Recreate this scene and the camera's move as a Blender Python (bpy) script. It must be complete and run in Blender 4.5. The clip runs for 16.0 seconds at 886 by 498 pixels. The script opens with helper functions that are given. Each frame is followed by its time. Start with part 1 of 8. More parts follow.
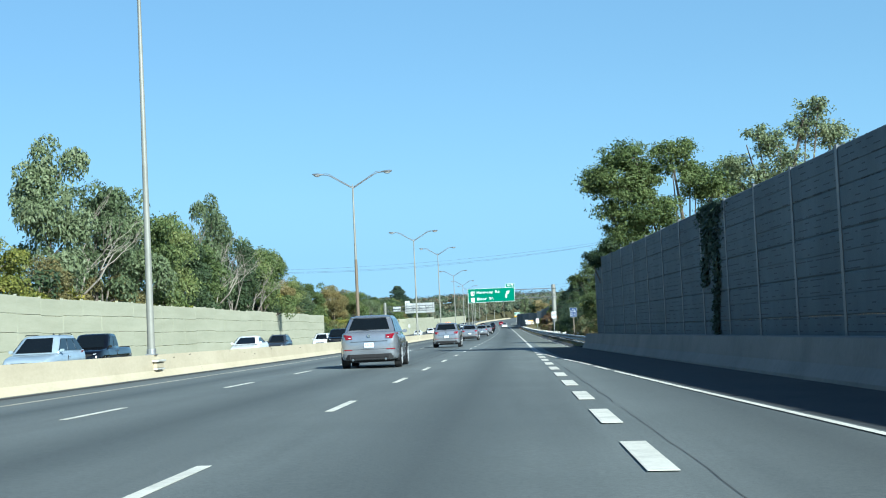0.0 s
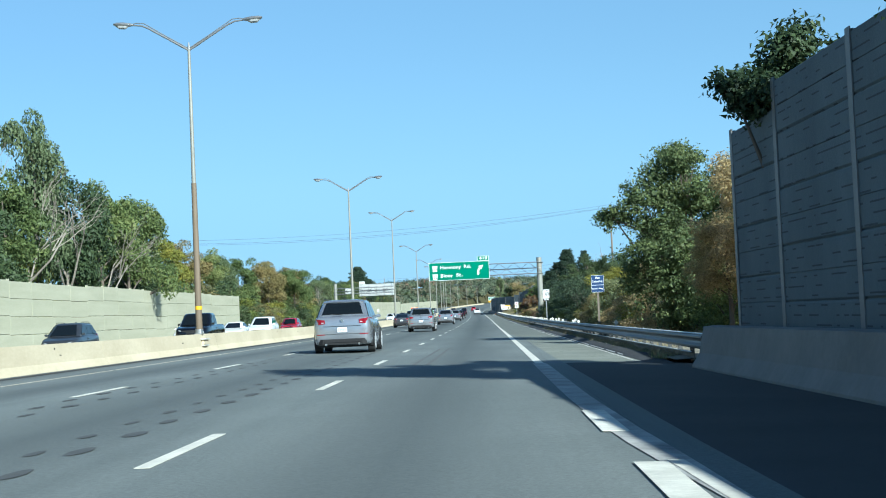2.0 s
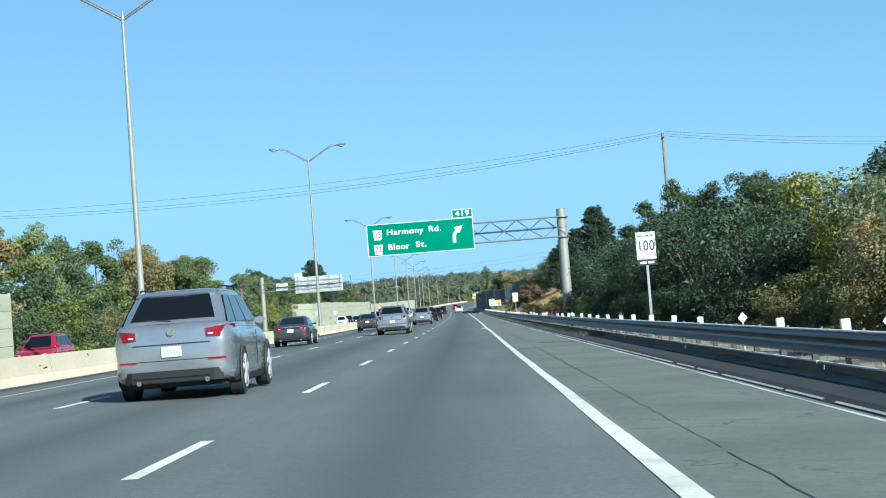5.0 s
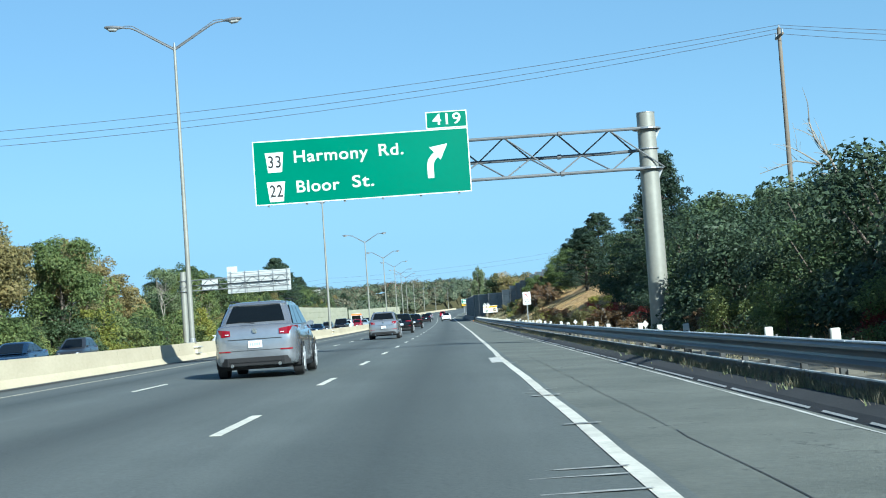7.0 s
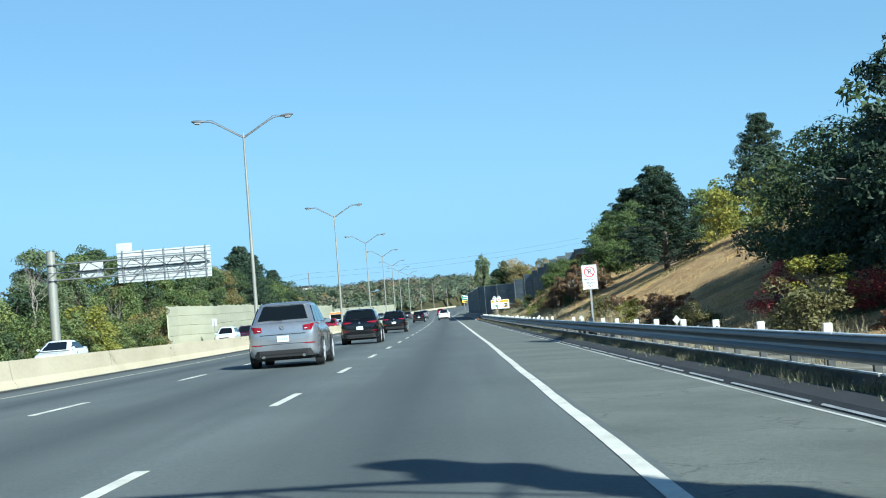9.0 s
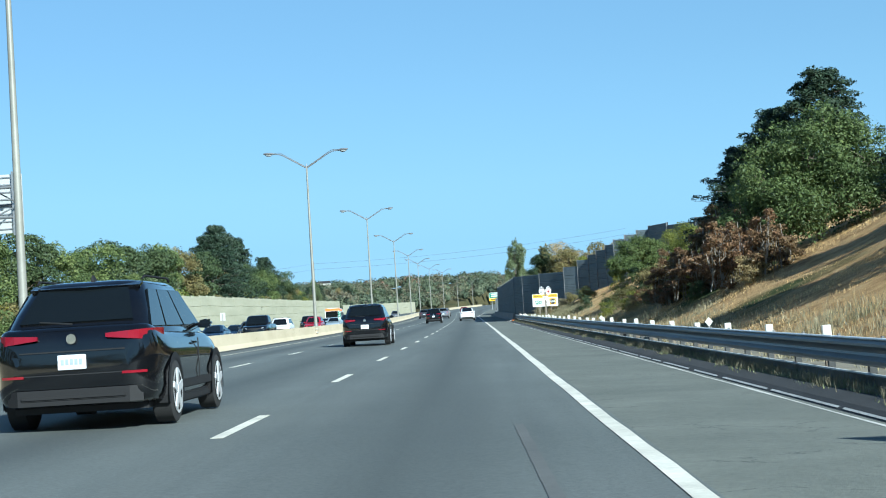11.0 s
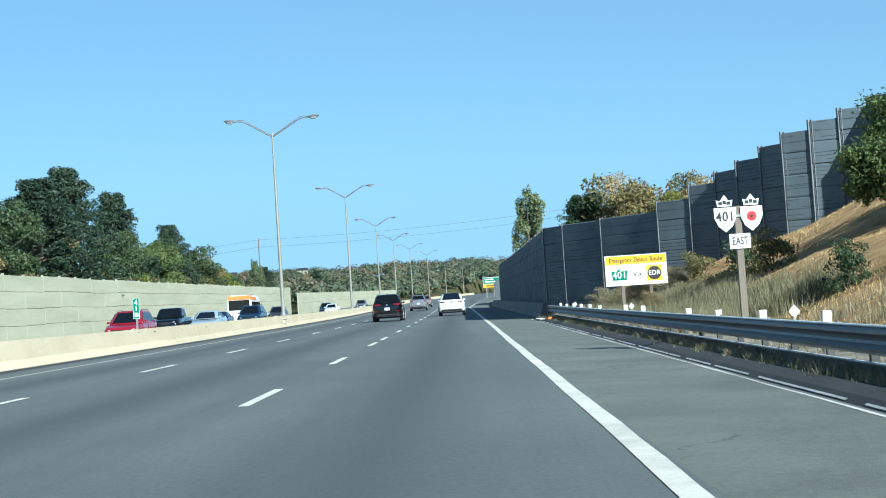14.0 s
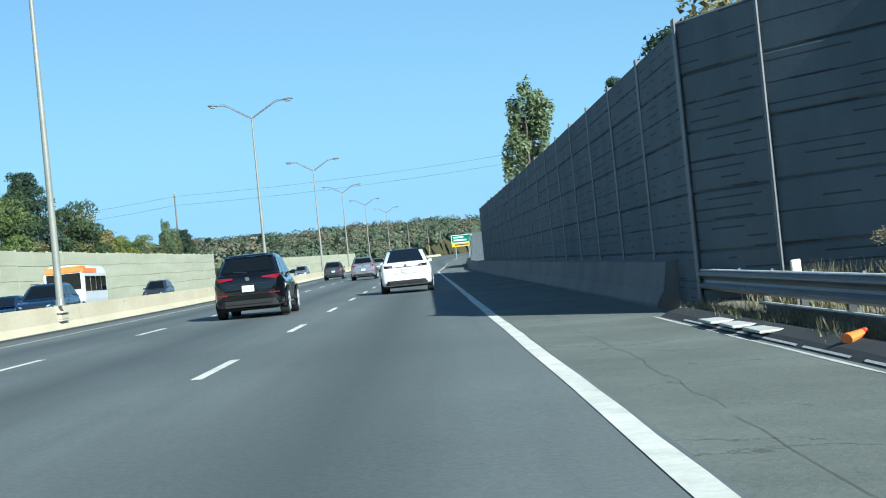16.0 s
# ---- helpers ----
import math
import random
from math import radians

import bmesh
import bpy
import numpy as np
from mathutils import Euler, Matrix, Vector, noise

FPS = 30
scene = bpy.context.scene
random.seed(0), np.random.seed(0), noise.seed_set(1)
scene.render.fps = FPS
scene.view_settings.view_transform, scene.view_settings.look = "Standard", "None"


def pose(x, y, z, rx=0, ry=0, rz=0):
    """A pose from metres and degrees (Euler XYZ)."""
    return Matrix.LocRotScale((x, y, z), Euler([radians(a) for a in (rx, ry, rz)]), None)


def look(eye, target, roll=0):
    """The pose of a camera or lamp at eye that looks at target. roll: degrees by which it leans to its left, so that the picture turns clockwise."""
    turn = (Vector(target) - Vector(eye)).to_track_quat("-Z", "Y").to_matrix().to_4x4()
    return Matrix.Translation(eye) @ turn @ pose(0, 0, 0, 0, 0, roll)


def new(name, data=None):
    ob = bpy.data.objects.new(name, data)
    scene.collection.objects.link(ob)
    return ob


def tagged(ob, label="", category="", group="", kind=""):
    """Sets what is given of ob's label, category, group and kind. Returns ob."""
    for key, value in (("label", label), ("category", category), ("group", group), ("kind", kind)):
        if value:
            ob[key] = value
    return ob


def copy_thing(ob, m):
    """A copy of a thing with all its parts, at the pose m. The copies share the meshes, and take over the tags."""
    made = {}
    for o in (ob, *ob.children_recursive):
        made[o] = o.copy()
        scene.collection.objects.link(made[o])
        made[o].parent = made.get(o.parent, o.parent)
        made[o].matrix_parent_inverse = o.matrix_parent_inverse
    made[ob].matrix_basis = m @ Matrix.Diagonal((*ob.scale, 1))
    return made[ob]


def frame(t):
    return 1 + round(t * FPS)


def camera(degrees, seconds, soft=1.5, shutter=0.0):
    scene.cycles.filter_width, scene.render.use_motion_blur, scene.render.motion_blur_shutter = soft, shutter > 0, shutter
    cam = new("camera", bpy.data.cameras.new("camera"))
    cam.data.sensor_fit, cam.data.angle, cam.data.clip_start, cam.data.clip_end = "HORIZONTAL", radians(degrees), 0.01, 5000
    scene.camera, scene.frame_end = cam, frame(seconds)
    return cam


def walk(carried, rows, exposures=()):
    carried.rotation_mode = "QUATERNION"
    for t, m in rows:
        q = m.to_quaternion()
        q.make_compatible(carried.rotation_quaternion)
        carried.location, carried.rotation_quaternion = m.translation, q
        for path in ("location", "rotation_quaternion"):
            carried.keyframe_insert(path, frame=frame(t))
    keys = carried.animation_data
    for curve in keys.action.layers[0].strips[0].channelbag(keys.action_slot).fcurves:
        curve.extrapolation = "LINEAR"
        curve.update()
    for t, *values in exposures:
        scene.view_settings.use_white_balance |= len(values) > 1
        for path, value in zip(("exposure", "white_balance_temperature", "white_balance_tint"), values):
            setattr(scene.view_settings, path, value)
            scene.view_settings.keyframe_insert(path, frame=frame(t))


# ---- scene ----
# ---------------------------------------------------------------- camera
cam = camera(33.15, 16.0, soft=1.05)
ROWS = [
    (0.0, -0.342, -4.164, 1.583, 2.382, 3.058, 2.663),
    (0.5, -0.310, 10.025, 1.529, 2.081, 2.795, 2.376),
    (1.0, -0.279, 24.193, 1.477, 1.748, 2.613, 2.488),
    (1.5, -0.248, 38.339, 1.428, 1.511, 2.483, 2.364),
    (2.0, -0.218, 52.463, 1.382, 1.403, 2.480, 2.546),
    (2.5, -0.188, 66.562, 1.340, 1.382, 2.418, 2.728),
    (3.0, -0.161, 80.635, 1.301, 1.253, 2.366, 3.151),
    (3.5, -0.134, 94.682, 1.264, 1.043, 2.310, 3.691),
    (4.0, -0.110, 108.700, 1.232, 0.783, 2.309, 4.189),
    (4.2, -0.101, 114.300, 1.220, 0.732, 2.350, 4.435),
    (6.3, -0.026, 172.791, 1.125, 0.586, 2.529, 4.348),
    (6.5, -0.021, 178.331, 1.119, 0.487, 2.586, 4.205),
    (7.0, -0.011, 192.155, 1.108, 0.271, 2.706, 3.997),
    (7.5, -0.005, 205.944, 1.099, 0.114, 2.752, 3.720),
    (8.0, -0.001, 219.694, 1.095, 0.040, 2.678, 4.196),
    (8.2, -0.001, 225.183, 1.094, 0.025, 2.620, 4.400),
    (10.3, -0.033, 282.422, 1.121, 0.778, 2.698, 4.142),
    (10.5, -0.040, 287.833, 1.127, 0.924, 2.691, 3.960),
    (11.0, -0.059, 301.330, 1.145, 1.274, 2.689, 3.618),
    (11.5, -0.084, 314.781, 1.167, 1.484, 2.603, 3.722),
    (12.0, -0.112, 328.183, 1.193, 1.511, 2.499, 3.682),
    (12.5, -0.145, 341.537, 1.222, 1.438, 2.388, 3.900),
    (13.0, -0.183, 354.840, 1.255, 1.298, 2.359, 3.846),
    (13.5, -0.226, 368.092, 1.292, 1.142, 2.285, 3.859),
    (14.0, -0.274, 381.291, 1.334, 0.954, 2.266, 3.800),
    (14.5, -0.327, 394.437, 1.378, 0.700, 2.164, 4.124),
    (15.0, -0.384, 407.527, 1.427, 0.396, 1.849, 4.707),
    (15.5, -0.447, 420.560, 1.480, 0.068, 1.306, 5.383),
    (16.0, -0.516, 433.536, 1.537, -0.266, 0.715, 5.695),
]
walk(cam, [(t, pose(x, y, z, 90 + pitch, 0, yaw) @ pose(0, 0, 0, 0, 0, -roll)) for t, x, y, z, yaw, pitch, roll in ROWS],
     exposures=[(0, 0.97, 5150, -2), (16, 0.97, 5150, -2)])

# ---------------------------------------------------------------- sky and sun
SUN_TO = Vector((0.98, -1.5, 1.0)).normalized()
sun_el = math.asin(SUN_TO.z)
sun_az = math.atan2(SUN_TO.x, SUN_TO.y)
world = bpy.data.worlds.new("sky")
scene.world = world
world.use_nodes = True
wn = world.node_tree
wn.nodes.clear()
sky = wn.nodes.new("ShaderNodeTexSky")
sky.sky_type = "NISHITA"
sky.sun_disc = False
sky.sun_elevation = sun_el
sky.sun_rotation = sun_az
sky.altitude = 100
sky.air_density, sky.dust_density, sky.ozone_density = 1.0, 0.0, 3.6
bgn = wn.nodes.new("ShaderNodeBackground")
bgn.inputs[1].default_value = 0.0535
won = wn.nodes.new("ShaderNodeOutputWorld")
haze = wn.nodes.new("ShaderNodeMix")
haze.data_type = "RGBA"
haze.inputs[7].default_value = (4.3, 6.6, 7.9, 1)
way = wn.nodes.new("ShaderNodeTexCoord")
way_z = wn.nodes.new("ShaderNodeSeparateXYZ")
thin = wn.nodes.new("ShaderNodeValToRGB")
for e, (p, v) in zip((thin.color_ramp.elements[0], thin.color_ramp.elements.new(0.24), thin.color_ramp.elements.new(0.6), thin.color_ramp.elements[-1]), ((0.0, 0.42), (0.24, 0.38), (0.6, 0.06), (1.0, 0.0))):
    e.position, e.color = p, (v, v, v, 1)
wn.links.new(way.outputs["Generated"], way_z.inputs[0])
wn.links.new(way_z.outputs[2], thin.inputs[0])
wn.links.new(thin.outputs[0], haze.inputs[0])
wn.links.new(sky.outputs[0], haze.inputs[6])
low_air = wn.nodes.new("ShaderNodeMix")
low_air.data_type = "RGBA"
low_air.inputs[7].default_value = (3.65, 6.1, 8.25, 1)
near_z = wn.nodes.new("ShaderNodeValToRGB")
for e, (p, v) in zip((near_z.color_ramp.elements[0], near_z.color_ramp.elements.new(0.05), near_z.color_ramp.elements.new(0.09), near_z.color_ramp.elements[-1]), ((0.0, 0.74), (0.05, 0.66), (0.09, 0.28), (0.17, 0.0))):
    e.position, e.color = p, (v, v, v, 1)
wn.links.new(way_z.outputs[2], near_z.inputs[0])
wn.links.new(near_z.outputs[0], low_air.inputs[0])
wn.links.new(haze.outputs[2], low_air.inputs[6])
wn.links.new(low_air.outputs[2], bgn.inputs[0])
wn.links.new(bgn.outputs[0], won.inputs[0])
sun_data = bpy.data.lights.new("sun", "SUN")
sun_data.energy, sun_data.angle, sun_data.color = 5.0, radians(0.5), (1.0, 0.905, 0.76)
sun_ob = new("sun", sun_data)
sun_ob.matrix_basis = look(SUN_TO * 300, (0, 0, 0))


# ---------------------------------------------------------------- the road's line
def bend(y):
    k = min(max(y, -150.0), 680.0)
    d = k - 230
    v = -1.165e-5 * d * d - 1.3e-8 * d ** 3
    slope = -2.33e-5 * d - 3.9e-8 * d * d
    far = min(max(y - 640.0, 0.0), 420.0)
    return v + slope * (y - k) + 1.75e-4 * far * far + 3.5e-4 * far * max(y - 1060.0, 0.0)


def rise(y):
    k = min(max(y, -150.0), 680.0)
    d = k - 230
    return 0.987e-5 * d * d + 4.0e-9 * d ** 3 + (1.974e-5 * d + 1.2e-8 * d * d) * (y - k)


def at(off, y, z=0.0):
    return Vector((off + bend(y), y, rise(y) + z))


def heading(y):
    return -math.atan2(bend(y + 1) - bend(y - 1), 2.0)


def spot(off, y, z=0.0, turn=0.0):
    """Pose of a thing that stands beside the road at off, y and faces along it."""
    return Matrix.Translation(at(off, y, z)) @ Matrix.Rotation(heading(y) + radians(turn), 4, "Z")


CROSS = [(-40.0, -0.30), (-28.2, -0.22), (-13.0, 0.10), (-11.6, 0.05), (-10.1, 0.06), (-6.32, 0.126), (1.22, -0.025), (8.0, -0.17)]


def gz(off):
    return float(np.interp(off, [c[0] for c in CROSS], [c[1] for c in CROSS]))


def smooth(a, b, x):
    t = min(max((x - a) / (b - a), 0.0), 1.0)
    return t * t * (3 - 2 * t)


def exit_line(y):
    """The edge line, which leaves to the right where the exit lane opens."""
    return 1.22 + 0.030 * max(min(y, 720.0) - 562.0, 0.0)


def land(off, y):
    """Height of the open ground beside the road, above the road's own line."""
    z = gz(max(min(off, 8.0), -40.0))
    if off > 4.0:
        bank = min(max(off - 6.0, 0.0) * 0.42, 7.0)
        grow = smooth(250, 330, y) * (1 - smooth(448, 462, y))
        low = min(max(off - 7.0, 0.0) * 0.17, 3.0) * smooth(60, 110, y) * (1 - grow)
        high = 3.2 * smooth(5.0, 12.0, off) * smooth(452, 470, y) * (1 - 0.9 * smooth(538, 570, y))
        lump = noise.noise(Vector((off * 0.23, y * 0.19, 0))) * 0.45 * smooth(7, 11, off)
        z += bank * grow + low + high + lump
    if off < -29.0:
        bank = min(max(-31.0 - off, 0.0) * 0.20, 4.0)
        z += bank * (0.35 + 0.65 * smooth(225, 250, y) * (1 - smooth(405, 430, y)))
    ridge = 13.6 + 4 * noise.noise(Vector((off * 0.006, y * 0.003, 3))) + 2 * noise.noise(Vector((off * 0.02, 1, 7)))
    side = smooth(40, 150, abs(off + 10))
    far = ridge * (smooth(760, 1300, y) * side + smooth(1000, 1250, y) * (1 - side))
    z += max(far, 0.0)
    return z


# ---------------------------------------------------------------- materials
def mat(name, build):
    m = bpy.data.materials.new(name)
    m.use_nodes = True
    nt = m.node_tree
    bsdf = nt.nodes["Principled BSDF"]
    build(nt, bsdf)
    return m


def node(nt, kind, **inputs):
    n = nt.nodes.new(kind)
    for key, value in inputs.items():
        n.inputs[key.replace("_", " ")].default_value = value
    return n


def position(nt, scale=(1, 1, 1)):
    geo = nt.nodes.new("ShaderNodeNewGeometry")
    mp = nt.nodes.new("ShaderNodeMapping")
    mp.inputs["Scale"].default_value = scale
    nt.links.new(geo.outputs["Position"], mp.inputs["Vector"])
    return mp.outputs[0]


def noise_tex(nt, vec, scale, detail=4.0, rough=0.6):
    n = node(nt, "ShaderNodeTexNoise", Scale=scale, Detail=detail, Roughness=rough)
    nt.links.new(vec, n.inputs["Vector"])
    return n.outputs["Fac"]


def ramp(nt, fac, stops):
    r = nt.nodes.new("ShaderNodeValToRGB")
    while len(r.color_ramp.elements) < len(stops):
        r.color_ramp.elements.new(0.5)
    for e, (p, c) in zip(r.color_ramp.elements, stops):
        e.position, e.color = p, (*c, 1)
    nt.links.new(fac, r.inputs[0])
    return r.outputs[0]


def mixed(nt, fac, a, b, blend="MIX"):
    n = nt.nodes.new("ShaderNodeMix")
    n.data_type, n.blend_type = "RGBA", blend
    for sock, v in ((n.inputs[0], fac), (n.inputs[6], a), (n.inputs[7], b)):
        if isinstance(v, (int, float)):
            sock.default_value = v
        elif isinstance(v, tuple):
            sock.default_value = (*v, 1)
        else:
            nt.links.new(v, sock)
    return n.outputs[2]


def bump(nt, bsdf, height, strength, dist=0.02):
    b = node(nt, "ShaderNodeBump", Strength=strength, Distance=dist)
    nt.links.new(height, b.inputs["Height"])
    nt.links.new(b.outputs[0], bsdf.inputs["Normal"])


def worn(name, dark, light, rough=0.8, big=0.35, small=9.0, metal=0.0, relief=0.3, coat=0.0, stretch=(1, 1, 1)):
    """A surface whose colour drifts between two tones at a large and a small scale."""
    def build(nt, b):
        vec = position(nt, stretch)
        large = noise_tex(nt, vec, big, 5)
        fine = noise_tex(nt, vec, small, 6, 0.7)
        mix_fac = nt.nodes.new("ShaderNodeMath")
        mix_fac.operation = "MULTIPLY_ADD"
        nt.links.new(large, mix_fac.inputs[0])
        mix_fac.inputs[1].default_value = 0.65
        half = nt.nodes.new("ShaderNodeMath")
        half.operation = "MULTIPLY"
        half.inputs[1].default_value = 0.35
        nt.links.new(fine, half.inputs[0])
        nt.links.new(half.outputs[0], mix_fac.inputs[2])
        nt.links.new(ramp(nt, mix_fac.outputs[0], [(0.32, dark), (0.66, light)]), b.inputs["Base Color"])
        b.inputs["Roughness"].default_value = rough
        b.inputs["Metallic"].default_value = metal
        b.inputs["Coat Weight"].default_value = coat
        if relief:
            bump(nt, b, fine, relief)
    return mat(name, build)


def calc(nt, op, a, b=0.0):
    n = nt.nodes.new("ShaderNodeMath")
    n.operation = op
    for sock, v in ((n.inputs[0], a), (n.inputs[1], b)):
        if isinstance(v, (int, float)):
            sock.default_value = v
        else:
            nt.links.new(v, sock)
    return n.outputs[0]


def asphalt_build(nt, b):
    """Asphalt: tyre tracks along each lane, stone grain, patches and fine cracks."""
    geo = nt.nodes.new("ShaderNodeNewGeometry")
    uv = nt.nodes.new("ShaderNodeUVMap")
    sep = nt.nodes.new("ShaderNodeSeparateXYZ")
    nt.links.new(uv.outputs[0], sep.inputs[0])
    wave = nt.nodes.new("ShaderNodeMath")
    wave.operation = "PINGPONG"
    wave.inputs[1].default_value = 1.88
    unit = nt.nodes.new("ShaderNodeMath")
    unit.operation = "DIVIDE"
    unit.inputs[1].default_value = 1.88
    shift = nt.nodes.new("ShaderNodeMath")
    shift.operation = "ADD"
    shift.inputs[1].default_value = 2.59
    nt.links.new(sep.outputs[0], shift.inputs[0])
    nt.links.new(shift.outputs[0], wave.inputs[0])
    nt.links.new(wave.outputs[0], unit.inputs[0])
    lane = ramp(nt, unit.outputs[0], [(0.0, (0, 0, 0)), (0.45, (0.2, 0.2, 0.2)), (1.0, (1, 1, 1))])
    stretched = nt.nodes.new("ShaderNodeMapping")
    stretched.inputs["Scale"].default_value = (1.0, 0.045, 1.0)
    nt.links.new(geo.outputs["Position"], stretched.inputs[0])
    streak = noise_tex(nt, stretched.outputs[0], 1.1, 5)
    patch = noise_tex(nt, geo.outputs["Position"], 0.16, 4)
    grain = noise_tex(nt, geo.outputs["Position"], 24.0, 6, 0.85)
    base = ramp(nt, patch, [(0.3, (0.106, 0.118, 0.111)), (0.7, (0.139, 0.152, 0.143))])
    base = mixed(nt, lane, base, mixed(nt, 0.85, base, (0.0600, 0.0680, 0.0655)))
    base = mixed(nt, ramp(nt, streak, [(0.42, (0, 0, 0)), (0.72, (0.5, 0.5, 0.5))]), base, (0.0625, 0.0705, 0.0690))
    # an older, paler stretch of paving and a newer, darker one
    along = calc(nt, "DIVIDE", sep.outputs[1], 600.0)
    age = ramp(nt, along, [(0.03, (0.5, 0.5, 0.5)), (0.09, (0.62, 0.62, 0.62)), (0.19, (0.60, 0.60, 0.60)), (0.30, (0.46, 0.46, 0.45)), (0.42, (0.47, 0.47, 0.47)), (0.62, (0.5, 0.5, 0.5))])
    base = mixed(nt, 1.0, base, mixed(nt, 1.0, age, (2.0, 2.0, 2.0), "MULTIPLY"), "MULTIPLY")
    blotch = noise_tex(nt, stretched.outputs[0], 0.35, 3)
    base = mixed(nt, ramp(nt, blotch, [(0.45, (0, 0, 0)), (0.75, (0.35, 0.35, 0.35))]), base, (0.080, 0.084, 0.078))
    base = mixed(nt, 0.62, base, ramp(nt, grain, [(0.3, (0.3, 0.3, 0.3)), (0.7, (0.9, 0.9, 0.9))]), "OVERLAY")
    nt.links.new(base, b.inputs["Base Color"])
    b.inputs["Roughness"].default_value = 0.78
    b.inputs["Specular IOR Level"].default_value = 0.35
    bump(nt, b, grain, 0.35, 0.01)


M_ASPHALT = mat("asphalt", asphalt_build)
def shoulder_build(nt, b):
    """Worn shoulder asphalt: pale and dry where it begins, crazed with fine cracks further on."""
    vec = position(nt)
    large, fine = noise_tex(nt, vec, 0.45, 5), noise_tex(nt, vec, 16.0, 6, 0.7)
    grade = calc(nt, "ADD", calc(nt, "MULTIPLY", large, 0.6), calc(nt, "MULTIPLY", fine, 0.4))
    c = ramp(nt, grade, [(0.32, (0.080, 0.088, 0.075)), (0.66, (0.172, 0.182, 0.154))])
    sep = nt.nodes.new("ShaderNodeSeparateXYZ")
    nt.links.new(vec, sep.inputs[0])
    dry = ramp(nt, calc(nt, "DIVIDE", sep.outputs[1], 600.0), [(0.14, (1, 1, 1)), (0.18, (0.8, 0.8, 0.8)), (0.23, (0, 0, 0))])
    c = mixed(nt, dry, c, mixed(nt, 1.0, c, (1.55, 1.52, 1.45), "MULTIPLY"))
    cell = node(nt, "ShaderNodeTexVoronoi", Scale=0.55)
    cell.feature = "DISTANCE_TO_EDGE"
    swirl = node(nt, "ShaderNodeTexNoise", Scale=1.3, Detail=6.0, Roughness=0.75)
    nt.links.new(vec, swirl.inputs["Vector"])
    nt.links.new(mixed(nt, 0.9, vec, swirl.outputs["Color"], "ADD"), cell.inputs["Vector"])
    crack = calc(nt, "MULTIPLY", calc(nt, "LESS_THAN", cell.outputs["Distance"], 0.007), calc(nt, "GREATER_THAN", large, 0.53))
    c = mixed(nt, calc(nt, "MULTIPLY", crack, 0.65), c, (0.035, 0.038, 0.035))
    nt.links.new(c, b.inputs["Base Color"])
    b.inputs["Roughness"].default_value = 0.88
    bump(nt, b, fine, 0.6)


M_SHOULDER = mat("shoulder_asphalt", shoulder_build)
# near-black tone that puts the noise wall's shade into the asphalt
M_TAPER = worn("shade_painted_asphalt", (0.018, 0.021, 0.022), (0.040, 0.043, 0.043), 0.88, 0.35, 18.0, relief=0.5)
M_CURB = worn("curb_asphalt", (0.017, 0.019, 0.021), (0.040, 0.041, 0.042), 0.95, 0.6, 22.0, relief=0.5)
M_GRIT = worn("pale_grit", (0.38, 0.37, 0.34), (0.66, 0.65, 0.60), 0.95, 1.2, 30.0)
M_WORNLINE = worn("worn_road_paint", (0.13, 0.13, 0.125), (0.50, 0.49, 0.45), 0.75, 1.1, 7.0, relief=0.3)
M_CREAMLINE = worn("cream_road_paint", (0.40, 0.36, 0.27), (0.66, 0.59, 0.44), 0.7, 1.2, 14.0, relief=0.3)
M_VERGE = worn("verge_gravel", (0.085, 0.080, 0.060), (0.300, 0.270, 0.200), 0.97, 0.8, 12.0, relief=0.8)
M_LINE = worn("road_paint", (0.46, 0.44, 0.37), (0.80, 0.77, 0.66), 0.65, 1.4, 16.0, relief=0.3)
M_CRACK = worn("crack_filler", (0.028, 0.028, 0.029), (0.055, 0.055, 0.055), 0.7, 0.8, 20)
M_BARRIER = worn("barrier_concrete", (0.440, 0.375, 0.250), (0.580, 0.505, 0.355), 0.9, 0.5, 7.0, relief=0.25, stretch=(1, 0.5, 1.6))
M_BARRIER_GREY = worn("grey_concrete", (0.150, 0.150, 0.144), (0.228, 0.225, 0.213), 0.9, 0.5, 7.0, relief=0.25)
M_WALL_L = worn("pale_wall_panel", (0.350, 0.342, 0.236), (0.471, 0.456, 0.327), 0.9, 0.35, 6.0, relief=0.3, stretch=(1, 0.3, 3))
M_POST_L = worn("pale_wall_post", (0.350, 0.345, 0.250), (0.470, 0.458, 0.340), 0.9, 0.6, 9.0)


